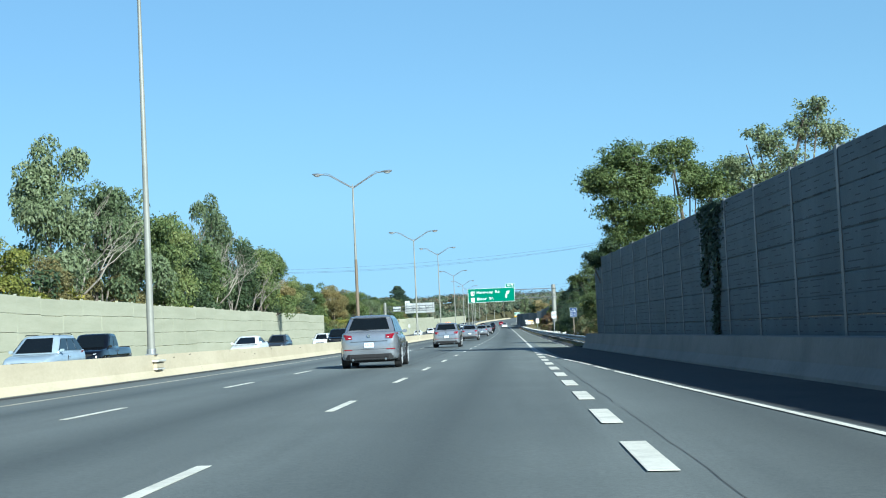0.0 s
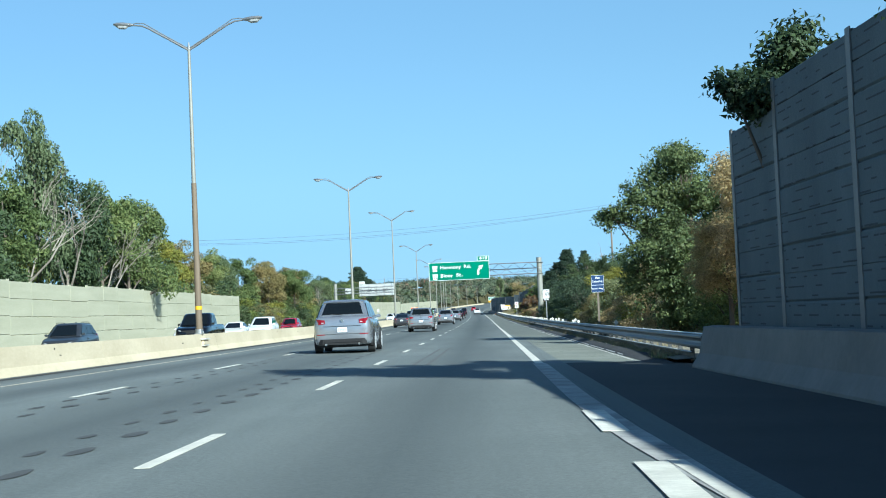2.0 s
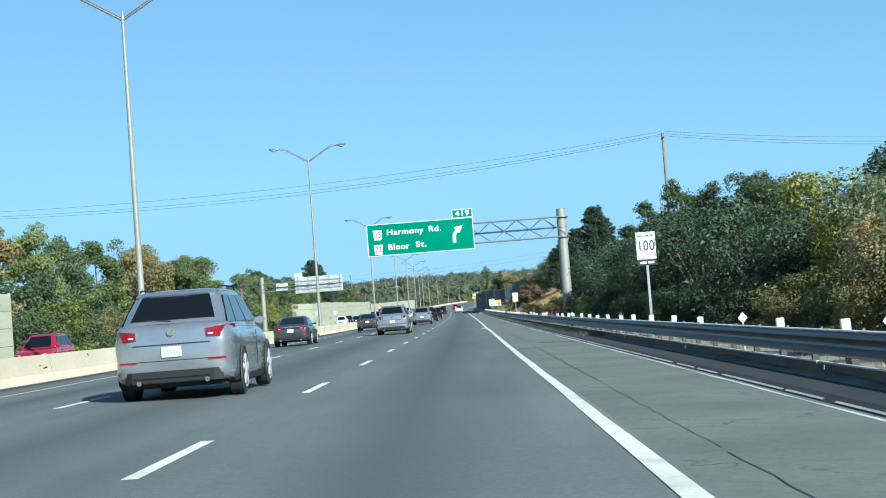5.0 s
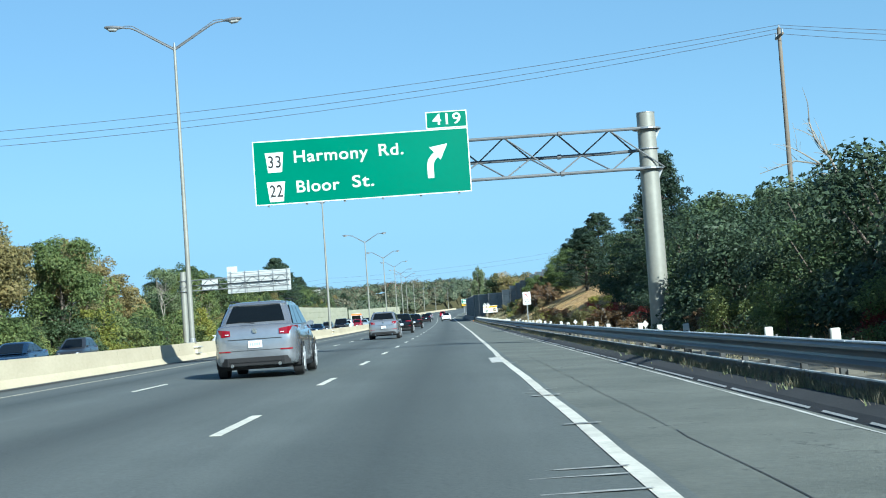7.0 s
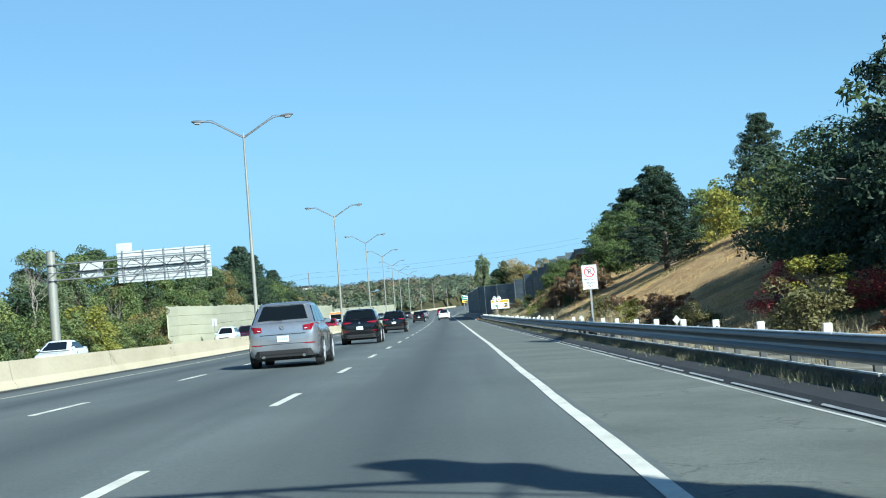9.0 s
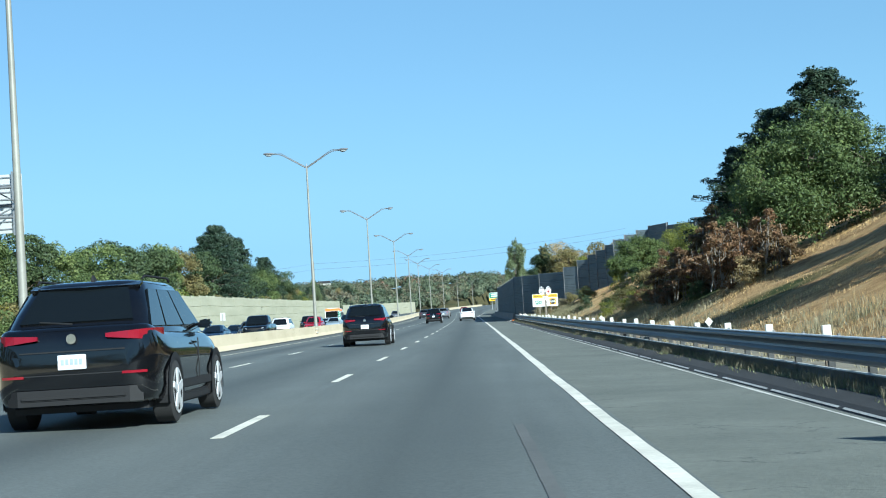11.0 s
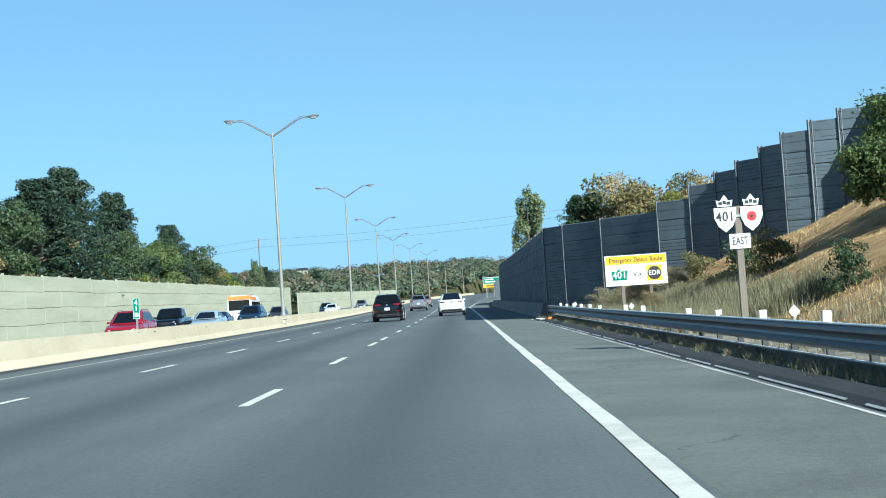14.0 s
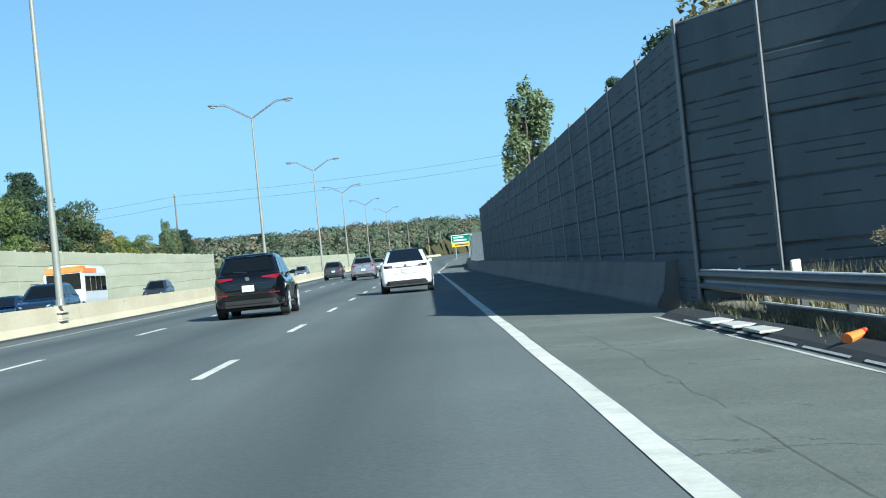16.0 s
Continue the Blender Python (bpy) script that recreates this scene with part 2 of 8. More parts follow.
def dark_panel_build(nt, b):
    """Dark noise wall panel with rows of short horizontal slots."""
    geo = nt.nodes.new("ShaderNodeNewGeometry")
    sep = nt.nodes.new("ShaderNodeSeparateXYZ")
    nt.links.new(geo.outputs["Position"], sep.inputs[0])
    along = calc(nt, "ADD", sep.outputs[0], sep.outputs[1])
    level = calc(nt, "DIVIDE", sep.outputs[2], 0.155)
    row = calc(nt, "FLOOR", level)
    part_of = calc(nt, "FRACT", level)
    slot = calc(nt, "LESS_THAN", part_of, 0.17)
    vec = nt.nodes.new("ShaderNodeCombineXYZ")
    nt.links.new(calc(nt, "MULTIPLY", along, 1.5), vec.inputs[0])
    nt.links.new(calc(nt, "MULTIPLY", row, 5.37), vec.inputs[1])
    gate = noise_tex(nt, vec.outputs[0], 1.0, 1, 0.5)
    cut = calc(nt, "MULTIPLY", slot, calc(nt, "GREATER_THAN", gate, 0.53))
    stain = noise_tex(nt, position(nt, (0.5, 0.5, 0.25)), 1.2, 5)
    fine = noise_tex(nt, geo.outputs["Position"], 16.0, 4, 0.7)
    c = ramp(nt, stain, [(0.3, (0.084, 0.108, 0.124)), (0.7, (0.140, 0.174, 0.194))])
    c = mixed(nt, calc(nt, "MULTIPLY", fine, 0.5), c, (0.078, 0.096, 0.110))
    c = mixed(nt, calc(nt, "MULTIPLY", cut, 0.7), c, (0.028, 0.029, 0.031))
    nt.links.new(c, b.inputs["Base Color"])
    b.inputs["Roughness"].default_value = 0.92
    bump(nt, b, fine, 0.5, 0.02)


M_WALL_R = mat("dark_wall_panel", dark_panel_build)
M_POST_R = worn("steel_post", (0.135, 0.142, 0.148), (0.195, 0.202, 0.208), 0.6, 0.8, 6.0, metal=0.3)
M_GALV = worn("galvanised_steel", (0.320, 0.328, 0.328), (0.448, 0.456, 0.456), 0.42, 0.7, 9.0, metal=0.75, relief=0.05)
M_RAIL = worn("rail_steel", (0.100, 0.106, 0.110), (0.175, 0.182, 0.186), 0.5, 0.5, 6.0, metal=0.35, relief=0.06, stretch=(1, 0.3, 1))
M_POSTDARK = worn("dark_rail_post", (0.030, 0.032, 0.032), (0.075, 0.078, 0.076), 0.75, 0.9, 9.0)
# pale steel tone that paints a sunlit edge along the rails
M_EDGEGLINT = worn("painted_rail_glint", (0.50, 0.52, 0.52), (0.70, 0.72, 0.71), 0.5, 0.6, 9.0, metal=0.1, relief=0.05)
M_RUST = worn("weathered_steel", (0.110, 0.105, 0.098), (0.230, 0.222, 0.208), 0.7, 0.9, 9.0, metal=0.3)
M_ARM = worn("dull_lamp_steel", (0.120, 0.122, 0.120), (0.190, 0.192, 0.188), 0.6, 0.6, 6.0, metal=0.25, relief=0.05)
# darker than the galvanised steel: the truss's shaded undersides are put into the colour
M_TRUSS = worn("dull_shaded_truss_steel", (0.105, 0.112, 0.116), (0.185, 0.192, 0.196), 0.65, 0.6, 6.0, metal=0.2, relief=0.08)
M_POLEBROWN = worn("brown_weathered_pole", (0.105, 0.078, 0.050), (0.190, 0.145, 0.095), 0.7, 0.6, 5.0, relief=0.1, stretch=(3, 3, 0.3))
M_POLE = worn("pole_paint", (0.215, 0.212, 0.180), (0.310, 0.305, 0.262), 0.5, 0.5, 5.0, metal=0.2, relief=0.05)
M_WOOD = worn("weathered_wood", (0.10, 0.08, 0.06), (0.22, 0.19, 0.15), 0.85, 0.8, 14.0, stretch=(4, 4, 0.4))
M_WHITE = worn("white_paint", (0.44, 0.43, 0.38), (0.62, 0.61, 0.55), 0.6, 0.9, 12.0, relief=0.15)
M_GREEN = worn("sign_green", (0.000, 0.137, 0.074), (0.003, 0.167, 0.092), 0.4, 0.3, 5.0, relief=0.0)
M_SIGNWHITE = worn("sign_white", (0.725, 0.735, 0.725), (0.823, 0.833, 0.823), 0.42, 0.5, 6.0, relief=0.0)
M_BLUE = worn("sign_blue", (0.007, 0.036, 0.120), (0.010, 0.046, 0.150), 0.42, 0.5, 6.0, relief=0.0)
M_YELLOW = worn("sign_yellow", (0.690, 0.385, 0.006), (0.770, 0.455, 0.010), 0.42, 0.5, 6.0, relief=0.0)
M_BLACK = worn("sign_black", (0.012, 0.012, 0.012), (0.03, 0.03, 0.03), 0.5, 0.5, 6.0, relief=0.0)
M_RED = worn("sign_red", (0.52, 0.02, 0.025), (0.62, 0.03, 0.035), 0.45, 0.5, 6.0, relief=0.0)
M_ORANGE = worn("orange_plastic", (0.75, 0.17, 0.03), (0.9, 0.26, 0.05), 0.5, 2.0, 20.0)
M_BARK = worn("bark", (0.07, 0.055, 0.04), (0.17, 0.14, 0.11), 0.95, 1.2, 14.0, relief=0.6, stretch=(3, 3, 0.6))
M_DEADWOOD = worn("bare_wood", (0.19, 0.165, 0.13), (0.33, 0.295, 0.245), 0.9, 1.0, 10.0, relief=0.3)


def ground_build(nt, b):
    """Dry grass and earth, patchy, with greener parts."""
    vec = position(nt)
    big = noise_tex(nt, vec, 0.09, 6)
    mid = noise_tex(nt, vec, 1.1, 6, 0.7)
    fine = noise_tex(nt, position(nt, (9, 9, 2.5)), 2.2, 4, 0.75)
    dry = ramp(nt, mid, [(0.32, (0.34, 0.21, 0.095)), (0.52, (0.56, 0.37, 0.175)), (0.75, (0.66, 0.48, 0.26))])
    green = ramp(nt, mid, [(0.3, (0.035, 0.05, 0.018)), (0.7, (0.10, 0.12, 0.045))])
    c = mixed(nt, ramp(nt, big, [(0.52, (0, 0, 0)), (0.64, (1, 1, 1))]), dry, green)
    sep = nt.nodes.new("ShaderNodeSeparateXYZ")
    nt.links.new(position(nt, (0.001, 0.001, 0.001)), sep.inputs[0])
    away = nt.nodes.new("ShaderNodeMath")
    away.operation = "ABSOLUTE"
    nt.links.new(sep.outputs[0], away.inputs[0])
    c = mixed(nt, ramp(nt, away.outputs[0], [(0.040, (0, 0, 0)), (0.062, (0.85, 0.85, 0.85))]), c, green)
    c = mixed(nt, ramp(nt, sep.outputs[1], [(0.56, (0, 0, 0)), (0.68, (0.92, 0.92, 0.92))]), c, (0.050, 0.056, 0.028))
    c = mixed(nt, 0.45, c, ramp(nt, fine, [(0.3, (0.25, 0.25, 0.25)), (0.7, (0.8, 0.8, 0.8))]), "OVERLAY")
    nt.links.new(c, b.inputs["Base Color"])
    b.inputs["Roughness"].default_value = 1.0
    b.inputs["Specular IOR Level"].default_value = 0.1
    bump(nt, b, fine, 1.0, 0.12)


M_GROUND = mat("dry_grass_ground", ground_build)


def leaf(name, tones, glow=0.35, patch_scale=0.55, spread_of=0.30, grain=11.0):
    """Leaves: tones vary from leaf to leaf and from tree to tree."""
    def build(nt, b):
        geo = nt.nodes.new("ShaderNodeNewGeometry")
        info = nt.nodes.new("ShaderNodeObjectInfo")
        patch = noise_tex(nt, geo.outputs["Position"], patch_scale, 3)
        add = nt.nodes.new("ShaderNodeMath")
        add.operation = "MULTIPLY_ADD"
        nt.links.new(geo.outputs["Random Per Island"], add.inputs[0])
        add.inputs[1].default_value = spread_of
        sub = nt.nodes.new("ShaderNodeMath")
        sub.operation = "MULTIPLY_ADD"
        nt.links.new(patch, sub.inputs[0])
        sub.inputs[1].default_value = 0.75
        off = nt.nodes.new("ShaderNodeMath")
        off.operation = "MULTIPLY_ADD"
        nt.links.new(info.outputs["Random"], off.inputs[0])
        off.inputs[1].default_value = 0.35
        off.inputs[2].default_value = -0.28
        nt.links.new(off.outputs[0], sub.inputs[2])
        nt.links.new(sub.outputs[0], add.inputs[2])
        step = 1.0 / (len(tones) - 1)
        c = ramp(nt, add.outputs[0], [(0.08 + 0.84 * i * step, t) for i, t in enumerate(tones)])
        mottle = noise_tex(nt, geo.outputs["Position"], grain, 3, 0.7)
        c = mixed(nt, 0.9, c, ramp(nt, mottle, [(0.36, (0.40, 0.42, 0.44)), (0.50, (1.0, 1.0, 1.0)), (0.66, (1.4, 1.4, 1.3))]), "MULTIPLY")
        nt.links.new(c, b.inputs["Base Color"])
        b.inputs["Roughness"].default_value = 0.55
        b.inputs["Specular IOR Level"].default_value = 0.3
        tr = nt.nodes.new("ShaderNodeBsdfTranslucent")
        nt.links.new(c, tr.inputs[0])
        mx = nt.nodes.new("ShaderNodeMixShader")
        mx.inputs[0].default_value = glow
        out = nt.nodes["Material Output"]
        nt.links.new(b.outputs[0], mx.inputs[1])
        nt.links.new(tr.outputs[0], mx.inputs[2])
        nt.links.new(mx.outputs[0], out.inputs[0])
    return mat(name, build)


L_GREEN = leaf("green_leaves", [(0.072, 0.106, 0.038), (0.140, 0.186, 0.062), (0.240, 0.275, 0.094), (0.390, 0.370, 0.140)], 0.38)
L_OLIVE = leaf("olive_leaves", [(0.115, 0.140, 0.068), (0.215, 0.245, 0.118), (0.345, 0.365, 0.185), (0.50, 0.46, 0.25)], 0.42)
L_DEEP = leaf("deep_green_leaves", [(0.034, 0.056, 0.034), (0.066, 0.096, 0.052), (0.130, 0.160, 0.082)], 0.26)
L_MID = leaf("mid_green_leaves", [(0.062, 0.092, 0.040), (0.125, 0.162, 0.062), (0.230, 0.256, 0.100), (0.33, 0.33, 0.14)], 0.36)
L_DARK = leaf("dark_leaves", [(0.040, 0.066, 0.033), (0.080, 0.114, 0.048), (0.165, 0.196, 0.084)], 0.32)
L_SILVER = leaf("silvery_leaves", [(0.086, 0.120, 0.055), (0.171, 0.213, 0.102), (0.341, 0.375, 0.222)])
L_YELLOW = leaf("yellowing_leaves", [(0.102, 0.145, 0.034), (0.255, 0.255, 0.051), (0.512, 0.409, 0.068)])
L_BROWN = leaf("autumn_leaves", [(0.120, 0.127, 0.054), (0.247, 0.210, 0.084), (0.434, 0.307, 0.127)])
L_TAN = leaf("dry_tan_leaves", [(0.22, 0.18, 0.085), (0.46, 0.36, 0.18), (0.72, 0.56, 0.32)], 0.45)
L_RED = leaf("sumac_leaves", [(0.103, 0.086, 0.040), (0.218, 0.132, 0.069), (0.368, 0.184, 0.103)])
L_SCARLET = leaf("scarlet_leaves", [(0.14, 0.03, 0.025), (0.32, 0.06, 0.055), (0.45, 0.14, 0.10)])
L_PINE = leaf("pine_needles", [(0.020, 0.036, 0.024), (0.038, 0.062, 0.036), (0.072, 0.102, 0.052)], 0.12)
L_STRAW = leaf("dry_grass_blades", [(0.28, 0.25, 0.11), (0.54, 0.38, 0.17), (0.70, 0.49, 0.24), (0.78, 0.60, 0.34)], 0.4)
L_BEIGE = leaf("pale_dry_weeds", [(0.14, 0.15, 0.07), (0.32, 0.28, 0.17), (0.52, 0.45, 0.31)], 0.35)
L_WEED = leaf("roadside_weeds", [(0.13, 0.13, 0.075), (0.29, 0.25, 0.16), (0.52, 0.45, 0.33)], 0.55)


# ---------------------------------------------------------------- mesh helpers
class Shape:
    """Collects vertices and faces for one mesh."""

    def __init__(self):
        self.v, self.f = [], []

    def add(self, verts, faces):
        n = len(self.v)
        self.v += [tuple(p) for p in verts]
        self.f += [tuple(i + n for i in f) for f in faces]
        return self

    def box(self, lo, hi, m=None):
        x0, y0, z0 = lo
        x1, y1, z1 = hi
        vs = [Vector(p) for p in ((x0, y0, z0), (x1, y0, z0), (x1, y1, z0), (x0, y1, z0), (x0, y0, z1), (x1, y0, z1), (x1, y1, z1), (x0, y1, z1))]
        if m is not None:
            vs = [m @ p for p in vs]
        return self.add(vs, [(0, 3, 2, 1), (4, 5, 6, 7), (0, 1, 5, 4), (1, 2, 6, 5), (2, 3, 7, 6), (3, 0, 4, 7)])

    def loft(self, rings, closed=True, caps=True):
        n = len(rings[0])
        fs = []
        for i in range(len(rings) - 1):
            for j in range(n if closed else n - 1):
                k = (j + 1) % n
                fs.append((i * n + j, i * n + k, (i + 1) * n + k, (i + 1) * n + j))
        if caps and closed:
            fs.append(tuple(range(n - 1, -1, -1)))
            fs.append(tuple((len(rings) - 1) * n + j for j in range(n)))
        return self.add([p for r in rings for p in r], fs)

    def tube(self, points, radii, sides=8, caps=True):
        rings = []
        pts = [Vector(p) for p in points]
        for i, p in enumerate(pts):
            d = (pts[min(i + 1, len(pts) - 1)] - pts[max(i - 1, 0)]).normalized()
            a = d.orthogonal().normalized() if abs(d.z) < 0.98 else Vector((1, 0, 0))
            a = (a - d * a.dot(d)).normalized()
            b = d.cross(a)
            r = radii[i] if isinstance(radii, (list, tuple)) else radii
            rings.append([p + (a * math.cos(2 * math.pi * k / sides) + b * math.sin(2 * math.pi * k / sides)) * r for k in range(sides)])
        return self.loft(rings, True, caps)

    def disc(self, c, axis, r0, depth, sides=20, r1=None):
        c, axis = Vector(c), Vector(axis).normalized()
        return self.tube([c - axis * depth / 2, c + axis * depth / 2], [r0, r1 if r1 is not None else r0], sides)

    def poly(self, pts, depth):
        """A flat outline in x, z, thickened along y by depth (towards -y)."""
        n = len(pts)
        vs = [(x, 0, z) for x, z in pts] + [(x, -depth, z) for x, z in pts]
        fs = [tuple(range(n))[::-1], tuple(range(n, 2 * n))] + [(i, (i + 1) % n, n + (i + 1) % n, n + i) for i in range(n)]
        return self.add(vs, fs)


def mesh_of(name, shape, material, smooth_it=False):
    me = bpy.data.meshes.new(name)
    me.from_pydata(shape.v, [], shape.f)
    me.materials.append(material)
    if smooth_it:
        for p in me.polygons:
            p.use_smooth = True
    me.update()
    return me


def tidy(me, bevel=0.0, segments=2, angle=35):
    """Makes the faces look outwards and rounds sharp edges."""
    bm = bmesh.new()
    bm.from_mesh(me)
    bmesh.ops.recalc_face_normals(bm, faces=bm.faces)
    if bevel:
        edges = [e for e in bm.edges if len(e.link_faces) == 2 and e.calc_face_angle(0) > radians(angle)]
        bmesh.ops.bevel(bm, geom=edges, offset=bevel, segments=segments, affect="EDGES", clamp_overlap=True)
    bm.to_mesh(me)
    bm.free()
    return me


def part(name, shape, material, parent=None, label="", bevel=0.0, smooth_it=False, fix=True, m=None):
    me = mesh_of(name, shape, material, smooth_it)
    if fix:
        tidy(me, bevel)
    if smooth_it:
        me.set_sharp_from_angle(angle=radians(38))
    ob = new(name, me)
    if parent is not None:
        ob.parent = parent
    if m is not None:
        ob.matrix_basis = m
    if label:
        tagged(ob, label)
    return ob


def thing(name, label, category, group="", kind="", m=None):
    ob = new(name)
    ob.empty_display_size = 0.2
    tagged(ob, label, category, group, kind)
    if m is not None:
        ob.matrix_basis = m
    return ob


def lettering(name, text, size, material, parent, x, z, y=-0.012, align="LEFT", label="", width=None):
    """Letters of the built-in font, standing upright on a sign's face (towards -y)."""
    cu = bpy.data.curves.new(name, "FONT")
    cu.body, cu.size, cu.align_x, cu.align_y, cu.extrude = text, size, align, "CENTER", 0.004
    cu.offset, cu.space_character = size * 0.011, 1.09
    tmp = bpy.data.objects.new(name, cu)
    me = bpy.data.meshes.new_from_object(tmp)
    bpy.data.objects.remove(tmp)
    bpy.data.curves.remove(cu)
    me.materials.append(material)
    ob = new(name, me)
    ob.parent = parent
    sx = 1.0
    if width:
        xs = [v.co.x for v in me.vertices]
        sx = width / max(max(xs) - min(xs), 0.01)
    ob.matrix_basis = pose(x, y, z, 90) @ Matrix.Diagonal((sx, 1, 1, 1))
    if label:
        tagged(ob, label)
    return ob


# ---------------------------------------------------------------- ground and road
def build_ground():
    """One sheet from behind the camera to the horizon, lowered under the carriageways."""
    offs = [-2600, -1500, -900, -600, -400, -280, -200, -150, -120, -95, -75, -62, -52, -45, -40, -36, -33, -31, -29, -28]
    offs += [-20, -12, -4, 2.6, 4.0, 5.2] + [6.2 + 0.8 * i for i in range(22)] + [25, 28, 32, 38, 46, 60, 80, 110, 150, 200, 280, 400, 600, 900, 1500, 2600]
    ys = [-900, -500, -300, -200, -150] + [-100 + 10 * i for i in range(34)] + [240 + 4 * i for i in range(62)] + [490 + 15 * i for i in range(16)] + [740 + 50 * i for i in range(20)] + [1800, 2100, 2500, 3000, 3800, 4800]
    vs, fs = [], []
    for y in ys:
        for o in offs:
            z = land(o, y)
            if -30 < o < (5.0 if y < 545 else exit_line(y) + 3.9):
                z = gz(o) - 0.25
            elif o < 6.0 and y < 90:
                z = gz(o) - 0.25
            elif o < 9.5 and y < 86:
                z = gz(8) - 0.12
            vs.append(at(o, y, z))
    n = len(offs)
    for i in range(len(ys) - 1):
        for j in range(n - 1):
            fs.append((i * n + j, i * n + j + 1, (i + 1) * n + j + 1, (i + 1) * n + j))
    ob = part("ground", Shape().add(vs, fs), M_GROUND, smooth_it=False, fix=False)
    for p in ob.data.polygons:
        p.use_smooth = True
    return tagged(ob, "dry grass verge and banks rising to far hills", "ground", kind="structure")


build_ground()


def ribbon(name, profile, y0, y1, step, material, parent=None, closed=False, uv=False, label=""):
    """A strip with a fixed cross-section that follows the road; the profile may depend on y."""
    count = max(1, int(math.ceil((y1 - y0) / step)))
    rings, us = [], []
    for i in range(count + 1):
        y = y0 + (y1 - y0) * i / count
        pr = profile(y) if callable(profile) else profile
        rings.append([at(o, y, z) for o, z in pr])
        us.append([(o, y) for o, z in pr])
    sh = Shape().loft(rings, closed, closed)
    ob = part(name, sh, material, parent, label, fix=closed)
    if uv:
        layer = ob.data.uv_layers.new(name="UVMap")
        flat = [u for r in us for u in r]
        for lp in ob.data.loops:
            layer.data[lp.index].uv = flat[lp.vertex_index]
    return ob


def lane_profile(lo, hi, dz=0.0):
    knots = sorted({lo, hi, *[c[0] for c in CROSS if lo < c[0] < hi]})
    return [(o, gz(o) + dz) for o in knots]


def seam(y):
    """Right edge of the lane's own paving."""
    return 1.75 - 0.41 * smooth(118, 142, y)


road = ribbon("road", lambda y: lane_profile(-12.4, seam(y)), -160, 1500, 4, M_ASPHALT, uv=True)
tagged(road, "grey asphalt carriageway with three marked lanes", "road", kind="structure")
def shoulder_edge(y):
    return max(3.95, 8.6 - 0.045 * max(y, 0.0)) if y < 84 else exit_line(y) + 2.73


shoulder = ribbon("shoulder", lambda y: [(exit_line(y) + seam(y) - 1.30, gz(1.3) - 0.02)] + [(o, gz(o)) for o in (exit_line(y) + seam(y) - 1.222, exit_line(y) + 1.4, shoulder_edge(y))], 86, 1500, 4, M_SHOULDER, uv=True)
tagged(shoulder, "pale worn asphalt shoulder beside the lanes", "road", kind="structure")
ribbon("exit_lane", lambda y: [(1.34, gz(1.34)), (exit_line(y) + 0.12, gz(exit_line(y) + 0.12))], 562, 1500, 12, M_ASPHALT, road, uv=True)
onway = ribbon("road_oncoming", lane_profile(-29.4, -12.4), -160, 1500, 12, M_ASPHALT, uv=True)
tagged(onway, "grey asphalt oncoming carriageway beyond the median barrier", "road", kind="structure")

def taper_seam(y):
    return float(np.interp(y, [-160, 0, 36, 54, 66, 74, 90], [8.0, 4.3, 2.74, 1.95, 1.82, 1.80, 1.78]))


ribbon("taper", lambda y: [(o, gz(o)) for o in (1.75, taper_seam(y))], -160, 86, 3, M_ASPHALT, shoulder, uv=True, label="grey asphalt of the closing lane")
# beyond the seam the asphalt is painted dark for the wall's shade
ribbon("old_paving", lambda y: [(o, gz(o)) for o in (taper_seam(y), max(taper_seam(y) + 0.3, shoulder_edge(y)))], -160, 86, 3, M_TAPER, shoulder, uv=True, label="asphalt beside the closing lane, painted near-black for the wall's shade")

# paint
def stripe(name, a, b, lo, hi, parent, dz=0.006, step=6.0, material=M_LINE):
    """A painted line from y=lo to hi; its offset runs from a to b."""
    fa, fb = (a, b) if callable(a) else (lambda y: a, lambda y: b)
    return ribbon(name, lambda y: [(fa(y), gz(fa(y)) + dz), (fb(y), gz(fb(y)) + dz)], lo, hi, step, material, parent)


def edge_taper(y):
    return float(np.interp(y, [-150, 0, 12, 24, 36, 44, 48, 54, 61, 66, 72, 86], [9.4, 4.12, 3.62, 3.06, 2.56, 2.28, 2.05, 1.73, 1.50, 1.32, 1.235, 1.205]))


def edge_wander(y):
    return -0.045 * smooth(300, 350, y) + (float(np.interp(y, [150, 170, 245, 300], [0.0, -0.022, -0.022, 0.035])) + 0.008 * math.sin(y * 0.13) + 0.006 * math.sin(y * 0.61) - 0.035 * math.exp(-((y - 231) / 6.0) ** 2) if y > 150 else 0.0)


def edge_width(y):
    return 0.19 - 0.045 * min(max((y - 135) / 25, 0.0), 1.0) + 0.036 * smooth(300, 350, y) + (0.006 * math.sin(y * 1.9) if y > 150 else 0.0)


stripe("edge_line", lambda y: 1.12 + edge_wander(y), lambda y: 1.12 + edge_wander(y) + edge_width(y), 84, 520, road, step=1.5)
stripe("edge_line", lambda y: exit_line(y) - 0.07, lambda y: exit_line(y) + 0.08, 520, 1300, road, step=6)
for a, b in ((-150, 9.5), (10.1, 34.2), (35.3, 39.6), (40.5, 51.8), (52.3, 63.5)):
    stripe("edge_line", lambda y: edge_taper(y) - 0.06, lambda y: edge_taper(y) + 0.06, a, b, road, 0.013, 3)
stripe("worn_edge_line", lambda y: edge_taper(y) - 0.02 - 0.13 * smooth(57, 66, y), lambda y: edge_taper(y) + 0.03 + 0.13 * smooth(57, 66, y), 56, 86, road, 0.009, 1.5, M_WORNLINE)
stripe("edge_line", -10.18, -10.04, -150, 1300, road, step=8, material=M_CREAMLINE)
stripe("edge_line", -14.9, -14.76, -150, 1300, onway, step=10)
